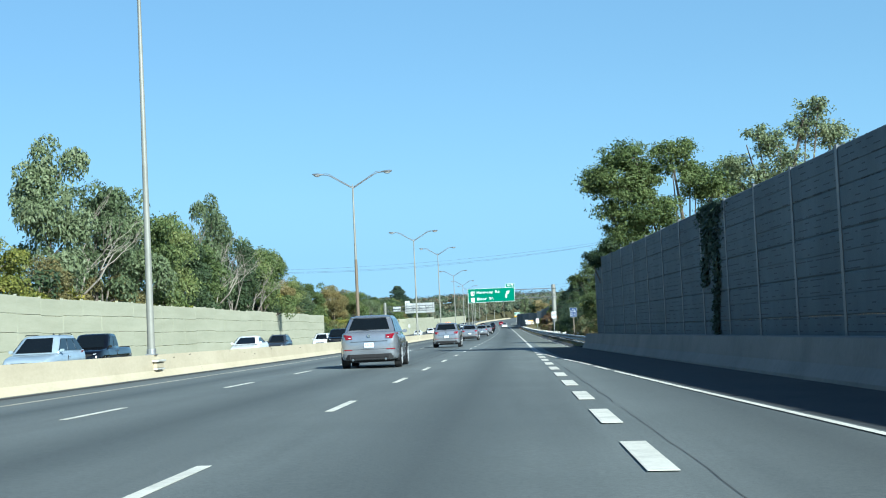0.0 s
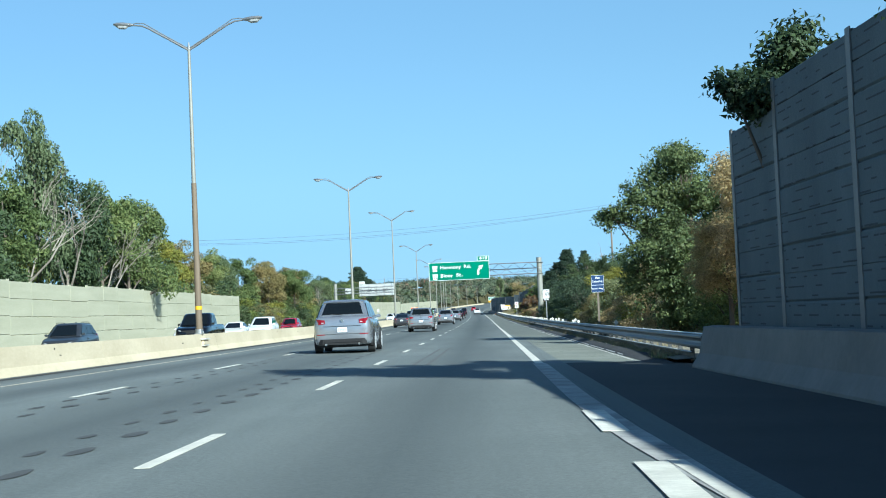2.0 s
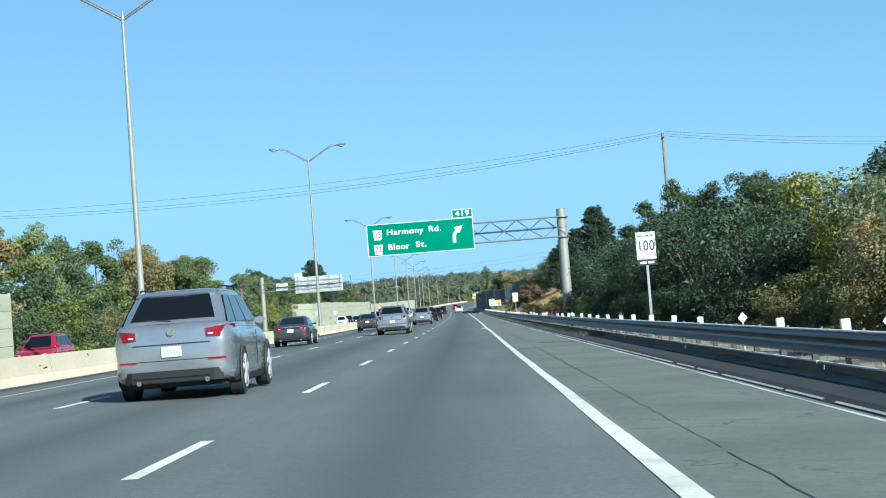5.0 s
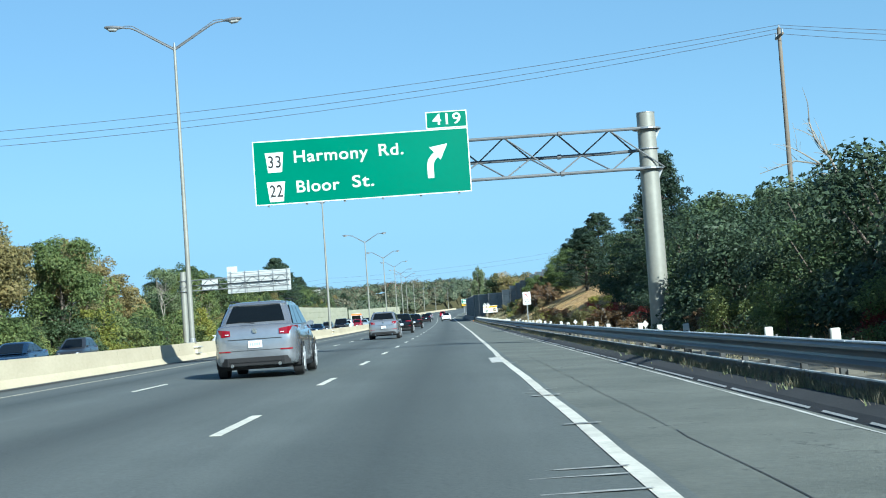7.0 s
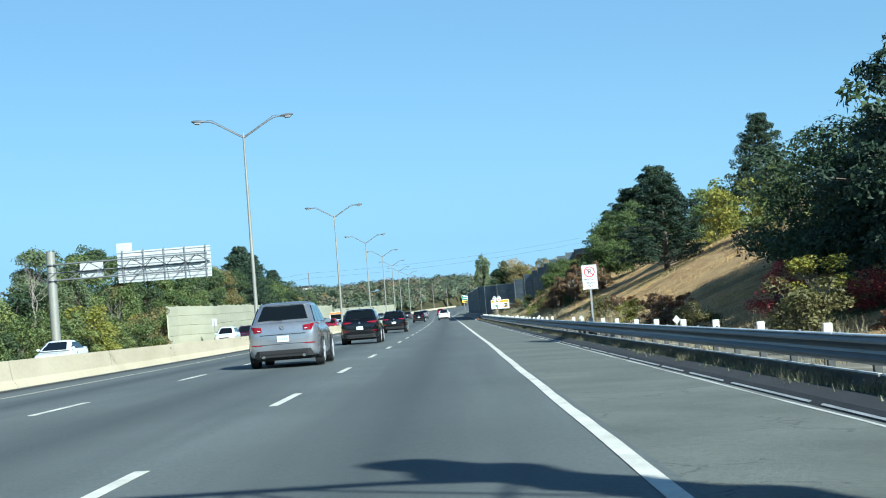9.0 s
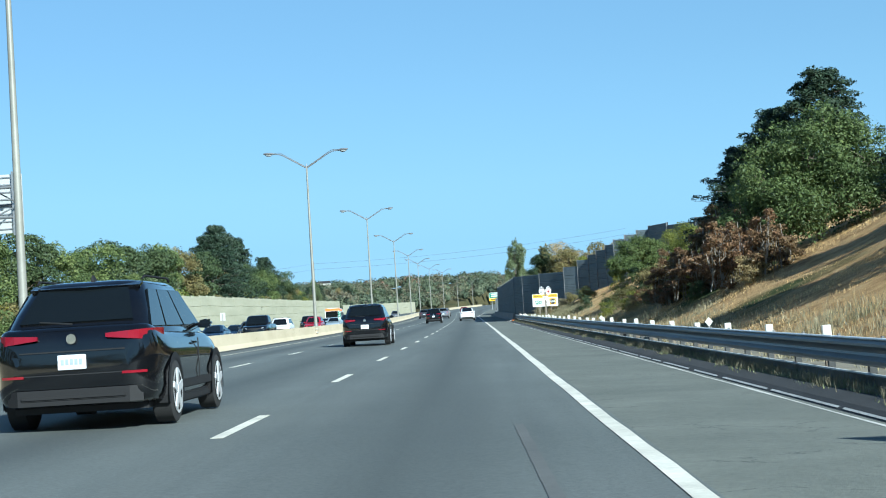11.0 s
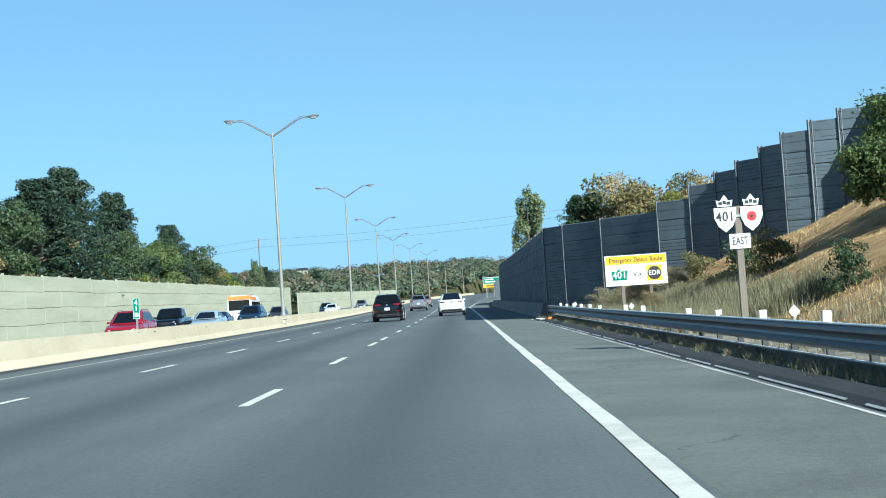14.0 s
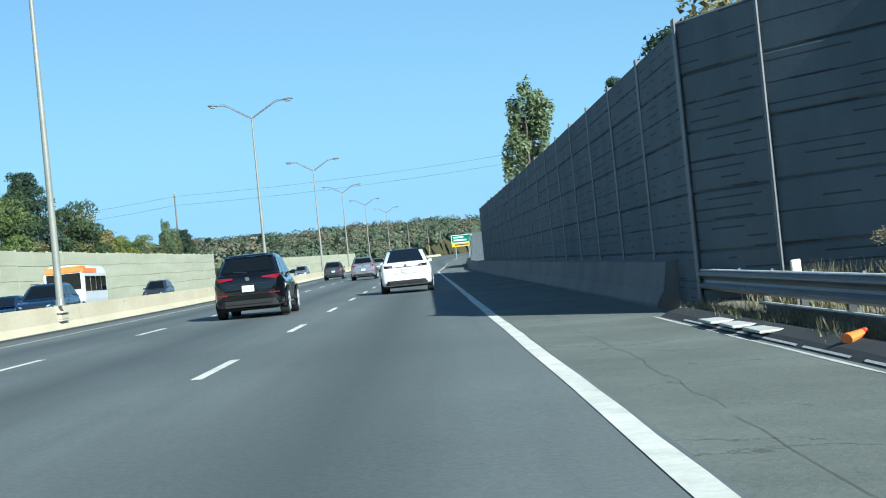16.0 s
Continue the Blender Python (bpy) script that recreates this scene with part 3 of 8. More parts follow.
stripe("edge_line", -26.2, -26.06, -150, 1300, onway, step=10)


def dash_mesh(length, width, cut=0.0):
    sh = Shape()
    h = width / 2
    sh.add([(-h, -length / 2, 0), (h, -length / 2 + cut, 0), (h, length / 2 + cut, 0), (-h, length / 2, 0), (-h, -length / 2, -0.004), (h, -length / 2 + cut, -0.004), (h, length / 2 + cut, -0.004), (-h, length / 2, -0.004)],
           [(0, 1, 2, 3), (0, 4, 5, 1), (1, 5, 6, 2), (2, 6, 7, 3), (3, 7, 4, 0)])
    return mesh_of("lane_dash", sh, M_LINE)


def lay(me, name, off, y, parent, dz):
    ob = new(name, me)
    ob.parent = parent
    tilt = math.atan((gz(off + 0.1) - gz(off - 0.1)) / 0.2)
    climb = math.atan((rise(y + 1) - rise(y - 1)) / 2)
    ob.matrix_basis = Matrix.Translation(at(off, y, gz(off) + dz)) @ Matrix.Rotation(heading(y), 4, "Z") @ Matrix.Rotation(climb, 4, "X") @ Matrix.Rotation(-tilt, 4, "Y")
    return ob


DASH = dash_mesh(3.3, 0.125)
for k in range(-4, 75):
    near = 375.5 + 11.5 * (k - 31) if 31 < k < 36 else (427.7 + 11.15 * (k - 36) if k >= 36 else 3.75 + 12 * k + (1.6 if k < 3 else 0.0))
    lay(DASH, "lane_dash", -2.59, near + 1.65, road, 0.008)
    near = 431.7 + 11.4 * (k - 36) if k >= 36 else 420.9 if k == 35 else 410.3 if k == 34 else 3.25 + 12 * k + (1.6 if k < 3 else (1.8 if 17 < k < 24 else 0.0))
    lay(DASH, "lane_dash", -6.32, near + 1.65, road, 0.008)
WIDE = dash_mesh(3.0, 0.25)
for k in range(-4, 12):
    lay(WIDE, "exit_dash", 1.215, 2.85 + 5.90 * k, road, 0.015)
ONDASH = dash_mesh(3.3, 0.125)
for k in range(-2, 40):
    for o in (-18.55, -22.3):
        lay(ONDASH, "lane_dash", o, 8 + 12 * k, onway, 0.008)

# joint between the lane and the shoulder, with breaks, and tar blots
def seam_line(y):
    return float(np.interp(y, [20, 40, 60, 84, 90, 99, 115, 200, 240, 440, 448, 470], [1.56, 1.52, 1.50, 1.44, 1.47, 1.61, 1.72, 1.92, 1.90, 1.82, 2.02, 2.1]))


joint = Shape()
yy = -60.0
rnd = random.Random(4)
while yy < 640:
    ln = rnd.uniform(5, 16)
    if 224 < yy < 424:
        yy = 424.0
    wild = 0.04 if yy > 385 else 0.016
    pts = [(seam_line(yy + ln * i / 16) + rnd.uniform(-wild, wild), yy + ln * i / 16) for i in range(17)]
    w = rnd.uniform(0.0012, 0.0026) if yy > 385 else rnd.uniform(0.003, 0.006)
    for (o0, a), (o1, b) in zip(pts, pts[1:]):
        joint.add([at(o0 - w, a, gz(o0) + 0.005), at(o0 + w, a, gz(o0) + 0.005), at(o1 + w, b, gz(o1) + 0.005), at(o1 - w, b, gz(o1) + 0.005)], [(0, 1, 2, 3)])
    yy += ln + rnd.uniform(0.0, 1.5)
part("joint_seam", joint, M_CRACK, road, "dark tar-filled joint", fix=False)
M_BLOT = worn("tar_patch", (0.050, 0.052, 0.050), (0.085, 0.087, 0.084), 0.8, 1.2, 14.0, relief=0.2)
blots = Shape()
for o, ya, yb, size in ((-3.47, 46.5, 104, 1.0), (-3.86, 44.6, 96, 0.75), (-5.65, 48.3, 104, 0.85), (-6.05, 50.2, 96, 0.85)):
    y = ya
    while y < yb:
        c = o - 0.0018 * (y - ya) + rnd.uniform(-0.03, 0.03)
        w, l = 0.085 * size * rnd.uniform(0.8, 1.2), 0.40 * size * rnd.uniform(0.8, 1.2)
        ring = [at(c + w * math.cos(a * 0.5236) * rnd.uniform(0.85, 1.1), y + l * math.sin(a * 0.5236), gz(c) + 0.005) for a in range(12)]
        blots.add(ring, [tuple(range(12))])
        y += 1.87 + rnd.uniform(-0.08, 0.08)
part("tar_blot", blots, M_BLOT, road, "rows of dark oval tar patches", fix=False)
M_SKIDMARK = worn("tyre_mark", (0.075, 0.077, 0.072), (0.125, 0.127, 0.12), 0.8, 0.5, 12.0, relief=0.2)
skid = Shape()
for a, b, o0, o1 in ((87, 103.5, -1.66, -1.55), (87, 104, -1.34, -1.24), (306, 316, 0.45, 0.34)):
    for i in range(8):
        y0, y1 = a + (b - a) * i / 8, a + (b - a) * (i + 1) / 8
        p0, p1 = o0 + (o1 - o0) * i / 8, o0 + (o1 - o0) * (i + 1) / 8
        skid.add([at(p0 - 0.05, y0, gz(p0) + 0.005), at(p0 + 0.05, y0, gz(p0) + 0.005), at(p1 + 0.045, y1, gz(p1) + 0.005), at(p1 - 0.045, y1, gz(p1) + 0.005)], [(0, 1, 2, 3)])
part("skid_mark", skid, M_SKIDMARK, road, "faint dark skid marks", fix=False)
for y, o0, o1, w in ((200.7, 0.52, 1.16, 0.05), (201.3, 0.36, 1.14, 0.045), (202.2, 0.22, 1.10, 0.04), (202.7, 0.55, 1.15, 0.05), (206.9, 0.98, 1.36, 0.10), (212.4, 0.92, 1.34, 0.10), (213.3, 0.86, 1.12, 0.07), (214.1, 1.0, 1.42, 0.05), (227.2, 1.0, 1.38, 0.12), (233.0, 0.9, 1.36, 0.10)):
    sc = Shape()
    top, low = [], []
    for k in range(9):
        u = k / 8
        edge = w * min(1.0, 0.25 + 3 * u) * rnd.uniform(0.5, 1.2)
        top.append(at(o0 + (o1 - o0) * u, y + edge, gz(1.0) + 0.011 + 0.0006 * (y % 3)))
        low.append(at(o0 + (o1 - o0) * u, y - edge * rnd.uniform(0.4, 1.0), gz(1.0) + 0.011 + 0.0006 * (y % 3)))
    sc.loft([low, top], False, False)
    part("paint_scuff", sc, M_WORNLINE, road, "smeared white paint beside the edge line", fix=False)
patch = Shape().loft([[at(0.78 + 0.05 * rnd.random(), y, gz(0.9) + 0.008), at(1.10, y, gz(1.1) + 0.008)] for y in np.arange(228.2, 232.6, 0.4)], False, False)
part("worn_patch", patch, M_GRIT, road, "pale worn patch beside the edge line", fix=False)

# asphalt curb with pale grit along both its edges
def curb_profile(y):
    k = smooth(84, 91, y)
    return [(3.45, -0.10), (3.62, -0.085 + 0.075 * k), (3.84, -0.08 + 0.125 * k), (4.02, -0.08 + 0.10 * k), (4.04, -0.25), (3.45, -0.25)]


curb = ribbon("curb", curb_profile, 84, 456, 4, M_CURB, closed=True)
tagged(curb, "low black asphalt curb along the shoulder", "curb", kind="structure")
ribbon("grit_line", lambda y: [(3.385 + 0.012 * math.sin(y * 1.7), gz(3.4) + 0.004), (3.425 + 0.014 * math.sin(y * 2.3 + 1), gz(3.4) + 0.004)], 86, 456, 2, M_GRIT, shoulder)
rnd = random.Random(14)
yy = 91.0
while yy < 454:
    ln = rnd.uniform(1.2, 4.5)
    ribbon("grit_line", [(3.520, -0.057), (3.548, -0.042)], yy, yy + ln, 5, M_GRIT, curb)
    yy += ln + rnd.uniform(0.1, 0.7)
verge = ribbon("verge", lambda y: [(4.02, 0.0), (4.6, 0.02 + 0.05 * math.sin(y * 0.9)), (5.5, 0.0), (6.4, -0.12)], 84, 456, 2, M_VERGE)
tagged(verge, "strip of dry grass and gravel behind the curb", "ground", kind="structure")


# ---------------------------------------------------------------- concrete barriers
def barrier_profile(off, base, top=0.88):
    return [(off - 0.36, base - 0.1), (off - 0.36, base + 0.08), (off - 0.20, base + 0.30), (off - 0.12, base + top), (off + 0.12, base + top), (off + 0.20, base + 0.30), (off + 0.36, base + 0.08), (off + 0.36, base - 0.1)]


median = thing("median_barrier", "cream concrete median barrier with stains and joints", "barrier", kind="structure")
k = 0
for y in range(-140, 1000, 60):
    ribbon("barrier_run", barrier_profile(-12.42, 0.0, 0.835), y + 0.012, y + 59.988, 6, M_BARRIER, median, closed=True)
rnd = random.Random(8)
stain = Shape()
for y in range(-30, 600, 6):
    if rnd.random() < 0.3:
        x = -12.42 + 0.36
        w = rnd.uniform(0.004, 0.008)
        stain.add([at(-12.055, y - w, 0.09), at(-12.055, y + w, 0.09), at(-12.212, y + w, 0.31), at(-12.212, y - w, 0.31), at(-12.293, y + w, 0.835), at(-12.293, y - w, 0.835)], [(0, 1, 2, 3), (3, 2, 4, 5)])
part("barrier_joint", stain, M_CURB, median, "dark joint between barrier lengths", fix=False)
marks = Shape()
for i in range(70):
    y, z, l, h = rnd.uniform(0, 560), rnd.uniform(0.42, 0.75), rnd.uniform(0.1, 0.5), rnd.uniform(0.012, 0.05)
    x = -12.42 + 0.20 - 0.08 * (z - 0.30) / 0.535 + 0.006
    tip = rnd.uniform(-0.05, 0.05)
    marks.add([at(x, y, z), at(x, y + l, z + tip), at(x, y + l * 0.8, z + tip + h), at(x, y + l * 0.2, z + h)], [(0, 1, 2, 3)])
part("scrape_mark", marks, M_CURB, median, "dark scrapes on the barrier's face", fix=False)
ribbon("dirt_strip", [(-12.06, 0.062), (-11.55, 0.057)], -140, 980, 10, M_CURB, median, label="dark dirt along the barrier's foot")


def wall_line_1(y):
    return 9.1 - 0.05 * y


def barrier_line_1(y):
    return 6.55 - 0.031 * y


rb1 = ribbon("roadside_barrier", lambda y: [(barrier_line_1(y), -0.2), (barrier_line_1(y), -0.05), (barrier_line_1(y) + 0.16, 0.2), (barrier_line_1(y) + 0.26, 0.70), (barrier_line_1(y) + 0.5, 0.72), (barrier_line_1(y) + 0.5, -0.2)], -140, 81.6, 6, M_BARRIER_GREY, closed=True)
tagged(rb1, "grey concrete barrier at the foot of the dark noise wall", "barrier", kind="structure")
rb2 = ribbon("roadside_barrier", lambda y: [(exit_line(y) + o, z) for o, z in ((2.78, -0.3), (2.78, -0.04), (2.92, 0.2), (3.0, 0.68), (3.22, 0.70), (3.22, -0.3))], 459.5, 640, 6, M_BARRIER_GREY, closed=True)
tagged(rb2, "grey concrete barrier at the foot of the dark noise wall", "barrier", kind="structure")


# ---------------------------------------------------------------- street lamps on the median
M_LENS = worn("lamp_lens", (0.30, 0.31, 0.30), (0.45, 0.46, 0.45), 0.25, 2.0, 9.0, relief=0.0)


def street_lamp(height, brown=False):
    lamp = thing("street_lamp", "tall twin-arm galvanised street lamp on the median barrier", "street lamp", "street lamps on the median")
    z0, zf = 0.83, height
    part("pole", Shape().tube([(0, 0, z0), (0, 0, z0 + 4), (0, 0, zf)], [0.135, 0.115, 0.062], 12), M_POLE, lamp, smooth_it=True)
    if brown:
        part("wood_sleeve", Shape().tube([(0, 0, z0), (0, 0, z0 + 3.5), (0, 0, z0 + 6.6)], [0.150, 0.132, 0.116], 12), M_POLEBROWN, lamp, "brown weathered lower part of the pole", smooth_it=True)
        part("sticker", Shape().disc((0, 0, z0 + 1.15), (0, 0, 1), 0.152, 0.16, 14), M_YELLOW, lamp, "small yellow band")
    part("base_flange", Shape().box((-0.18, -0.18, z0), (0.18, 0.18, z0 + 0.04)).disc((0, 0, z0 + 0.12), (0, 0, 1), 0.165, 0.2, 14), M_GALV, lamp)
    part("pole_cap", Shape().disc((0, 0, zf + 0.08), (0, 0, 1), 0.07, 0.3, 10, 0.03), M_GALV, lamp)
    for s in (-1, 1):
        pts = [(0.04 * s, 0, zf - 0.1), (0.9 * s, 0, zf + 0.42), (1.75 * s, 0, zf + 0.93), (2.05 * s, 0, zf + 1.06), (2.5 * s, 0, zf + 1.11)]
        part("arm", Shape().tube(pts, [0.048, 0.044, 0.040, 0.036, 0.034], 8), M_ARM, lamp, smooth_it=True)
        brace = [(0.04 * s, 0, zf - 0.02), (1.0 * s, 0, zf + 0.56), (1.95 * s, 0, zf + 1.16), (2.25 * s, 0, zf + 1.19), (2.5 * s, 0, zf + 1.14)]
        part("arm_brace", Shape().tube(brace, 0.020, 6), M_ARM, lamp)
        head = part("luminaire", Shape().loft([[(x * s, 0.0 + w * math.cos(a), zf + zc + h * math.sin(a)) for a in [i * math.pi / 5 for i in range(10)]] for x, w, h, zc in ((2.42, 0.05, 0.05, 1.12), (2.55, 0.12, 0.075, 1.13), (2.85, 0.19, 0.11, 1.14), (3.15, 0.18, 0.09, 1.16), (3.28, 0.09, 0.04, 1.18))]), M_GALV, lamp, "cobra-head luminaire", smooth_it=True)
        part("lens", Shape().loft([[(x * s, w * math.cos(a), zf + zc + h * math.sin(a)) for a in [math.pi + i * math.pi / 5 for i in range(6)]] for x, w, h, zc in ((2.66, 0.05, 0.05, 1.06), (2.78, 0.15, 0.13, 1.07), (3.05, 0.15, 0.13, 1.09), (3.18, 0.05, 0.05, 1.12))], False, False), M_LENS, head)
    return lamp


LAMPS = [(-25, 13.4), (47, 13.4), (117, 13.4), (193.6, 13.5), (262.4, 14.9), (342.0, 13.6), (415.7, 13.2), (483.4, 13.3), (548.1, 13.4), (615.7, 13.3), (684, 13.4), (752, 13.4), (821, 13.4), (890, 11.4), (959, 11.2)]
for y, h in LAMPS:
    street_lamp(h, y == 117).matrix_basis = spot(-12.42 if y < 400 else (-12.25 if y < 530 else -12.05), y)


def guard_box(y):
    """Stacked pale plates bolted to the barrier's face under a lamp."""
    box = thing("guard_box", "cream ribbed junction box fixed to the barrier", "junction box", "junction boxes on the median")
    part("body", Shape().box((0.0, -0.5, -0.14), (0.13, 0.5, 0.06)), M_BARRIER, box, bevel=0.015)
    part("top_lip", Shape().box((-0.02, -0.6, 0.07), (0.2, 0.6, 0.14)), M_WHITE, box, "pale top plate", bevel=0.012)
    part("bottom_lip", Shape().box((0.0, -0.55, -0.2), (0.16, 0.55, -0.145)), M_WHITE, box, "pale bottom plate", bevel=0.012)
    box.matrix_basis = spot(-12.25, y, 0.52)


for y, h in LAMPS[1:11]:
    guard_box(y)


# ---------------------------------------------------------------- steel guardrail
def rail_profile(y):
    o = 4.35
    pts = [(0.03, 0.30), (-0.045, 0.34), (-0.05, 0.375), (0.015, 0.42), (0.03, 0.455), (0.015, 0.49), (-0.05, 0.535), (-0.048, 0.565), (0.02, 0.615), (0.07, 0.622)]
    front = [(o + a, b - 0.07) for a, b in pts]
    return front + [(p + 0.012, q) for p, q in reversed(front)]


guardrail = thing("guardrail", "long grey galvanised steel guardrail with a lower channel rail", "guardrail", kind="structure")
for i in range(48):
    y0 = 82.2 + i * 7.92
    beam = ribbon("beam", rail_profile, y0, min(y0 + 8.05, 457.1), 4, M_RAIL, guardrail, closed=True)
    # added strip; its pale colour stands in for sunlight on the beam's top
    ribbon("rolled_edge", [(4.375 + 0.045 * math.cos(a * 0.7854), 0.545 + 0.016 * math.sin(a * 0.7854)) for a in range(8)], y0 + 0.01, min(y0 + 7.9, 457.0), 4, M_EDGEGLINT, beam, closed=True, label="added pale strip painted as sunlight on the beam's top edge")
for i in range(31):
    y0 = 84 + i * 11.9
    ribbon("rub_rail", [(4.31, -0.01), (4.40, -0.02), (4.42, -0.02), (4.42, 0.15), (4.40, 0.155), (4.31, 0.14), (4.31, 0.125), (4.40, 0.135), (4.40, -0.005), (4.31, 0.005)], y0, y0 + 11.85, 6, M_RUST, guardrail, closed=True)
    # same pale strip, added as the sunlit edge of the lower rail
    ribbon("rub_edge", [(4.30, 0.147), (4.30, 0.158), (4.355, 0.162), (4.36, 0.152)], y0 + 0.02, y0 + 11.8, 6, M_EDGEGLINT, guardrail, closed=True, label="added pale strip painted as sunlight on the lower rail's edge")
post_mesh = tidy(mesh_of("rail_post", Shape().box((0.04, -0.04, -0.2), (0.13, 0.04, 0.53)).box((-0.02, -0.035, 0.29), (0.045, 0.035, 0.49)), M_POSTDARK), 0.006, 1)
y = 83.0
while y < 455:
    ob = new("rail_post", post_mesh)
    ob.parent = guardrail
    ob.matrix_basis = spot(4.42, y)
    y += 1.98
bolt_mesh = mesh_of("bolt", Shape().disc((0, 0, 0.016), (0, 0, 1), 0.022, 0.04, 6), M_RUST)
y = 90.0
while y < 455:
    ob = new("bolt", bolt_mesh)
    ob.parent = guardrail
    ob.matrix_basis = spot(4.40, y, 0.545)
    y += 1.98
marker_mesh = tidy(mesh_of("marker_post", Shape().box((-0.055, -0.026, -0.2), (0.055, 0.026, 0.60)), M_WOOD), 0.008, 1)
marker_top = tidy(mesh_of("painted_top", Shape().box((-0.063, -0.03, 0.52), (0.063, 0.03, 0.715)), M_WHITE), 0.012, 1)
rnd = random.Random(3)
for i in range(83):
    y = 127.5 + i * 3.96
    if rnd.random() < 0.1:
        continue
    ob = new("marker_post", marker_mesh)
    ob.matrix_basis = spot(4.70, y, rnd.uniform(-0.10, -0.03)) @ Matrix.Rotation(radians(rnd.uniform(-3, 3)), 4, "Y")
    top_ob = new("painted_top", marker_top)
    top_ob.parent = ob
    tagged(ob, "short wooden post with a white-painted top behind the guardrail", "marker post", "white posts behind the guardrail")


def diamond(y, off=5.05, z=0.61):
    d = thing("marker_diamond", "small white diamond plate on a thin steel stake", "road marker", "diamond markers along the verge")
    part("plate", Shape().poly([(0, -0.105), (0.092, 0), (0, 0.105), (-0.092, 0)], 0.006), M_WHITE, d, m=pose(0, 0, z))
    part("stake", Shape().box((-0.015, 0.002, -0.3), (0.015, 0.02, z)), M_GALV, d)
    d.matrix_basis = spot(off, y, 0.0, rnd.uniform(-8, 8))


for y in (110, 135.7, 154.6, 164.2, 186, 209, 232, 255, 281, 306, 334, 361.8, 382.6, 404.1, 426, 448):
    diamond(y)


# ---------------------------------------------------------------- overhead guide sign
def rect(sh, x0, z0, x1, z1, y0, y1):
    return sh.box((x0, min(y0, y1), z0), (x1, max(y0, y1), z1))


def frame_strip(x0, z0, x1, z1, w, y0, y1):
    sh = Shape()
    rect(sh, x0, z0, x1, z0 + w, y0, y1)
    rect(sh, x0, z1 - w, x1, z1, y0, y1)
    rect(sh, x0, z0 + w, x0 + w, z1 - w, y0, y1)
    rect(sh, x1 - w, z0 + w, x1, z1 - w, y0, y1)
    return sh


def cantilever(name, label, mast_x, mast_top, arm_end, zt, zb, base_z):
    g = thing(name, label, "sign gantry", kind="")
    part("mast", Shape().tube([(mast_x, 0, base_z), (mast_x, 0, zb - 0.2), (mast_x, 0, mast_top)], [0.37, 0.345, 0.33], 20), M_POLE, g, smooth_it=True)
    part("mast_cap", Shape().disc((mast_x, 0, mast_top + 0.015), (0, 0, 1), 0.34, 0.03, 20), M_GALV, g)
    for z in (zt, zb):
        part("collar", Shape().disc((mast_x, 0, z), (0, 0, 1), 0.52, 0.05, 20), M_GALV, g)
        part("gusset", Shape().add([(mast_x + 0.3, -0.02, z - 0.03), (mast_x + 0.5, -0.02, z - 0.03), (mast_x + 0.3, -0.02, z - 0.45), (mast_x + 0.3, 0.02, z - 0.03), (mast_x + 0.5, 0.02, z - 0.03), (mast_x + 0.3, 0.02, z - 0.45)], [(0, 1, 2), (5, 4, 3), (0, 3, 4, 1), (1, 4, 5, 2), (2, 5, 3, 0)]), M_GALV, g)
    part("middle_collar", Shape().disc((mast_x, 0, (zt + zb) / 2), (0, 0, 1), 0.40, 0.04, 20), M_GALV, g)
    part("foundation", Shape().disc((mast_x, 0, base_z), (0, 0, 1), 0.62, 0.5, 20), M_BARRIER_GREY, g)
    n = 14
    sgn = 1 if mast_x > arm_end else -1
    zm, depth = zb + 0.50 * (zt - zb), 1.05
    for yy, z in ((-0.38, zt), (-0.38, zb), (depth - 0.38, zm)):
        chord = part("chord", Shape().tube([(mast_x + 0.15 * sgn, min(yy, 0.25), z), (mast_x - 1.4 * sgn, yy, z), (arm_end, yy, z)], 0.060, 8), M_TRUSS, g, smooth_it=True)
        for x in np.arange(mast_x - 3.2 * sgn, arm_end, -3.4 * sgn):
            part("splice_plate", Shape().disc((float(x), yy, z), (1, 0, 0), 0.095, 0.14, 10), M_TRUSS, chord)
    step = (mast_x - 0.45 * sgn - arm_end) / n
    for i in range(n):
        a, b = arm_end + step * i, arm_end + step * (i + 1)
        if i % 2:
            part("web_member", Shape().tube([(a, -0.38, zt), (b, depth - 0.38, zm)], 0.030, 6), M_TRUSS, g)
            part("web_member", Shape().tube([(a, -0.38, zb), (b, depth - 0.38, zm)], 0.030, 6), M_TRUSS, g)
        else:
            part("web_member", Shape().tube([(a, depth - 0.38, zm), (b, -0.38, zt)], 0.030, 6), M_TRUSS, g)
            part("web_member", Shape().tube([(a, depth - 0.38, zm), (b, -0.38, zb)], 0.030, 6), M_TRUSS, g)
        if i % 4 == 1:
            part("web_member", Shape().tube([(a, -0.38, zt), (a + step * 2, -0.38, zb)], 0.026, 6), M_TRUSS, g)
    return g


gantry = cantilever("sign_gantry", "grey cantilever steel truss and round mast holding the exit sign", 7.45, 8.1, -6.4, 7.52, 6.06, 0.0)
gantry.matrix_basis = spot(0, 246.3)

guide = thing("guide_sign", "large green highway exit guide sign with white border and arrow", "road sign")
guide.matrix_basis = spot(0, 245.72)
SX0, SX1, SZ0, SZ1 = -6.89, 0.93, 5.65, 7.98
part("panel", Shape().box((SX0, 0.0, SZ0), (SX1, 0.05, SZ1)), M_GREEN, guide, "green reflective face")
part("border", frame_strip(SX0, SZ0, SX1, SZ1, 0.035, -0.006, -0.001), M_SIGNWHITE, guide)
tab = part("exit_tab", Shape().box((-0.56, 0.0, 8.0), (0.93, 0.05, 8.62)), M_GREEN, guide, "green exit number tab")
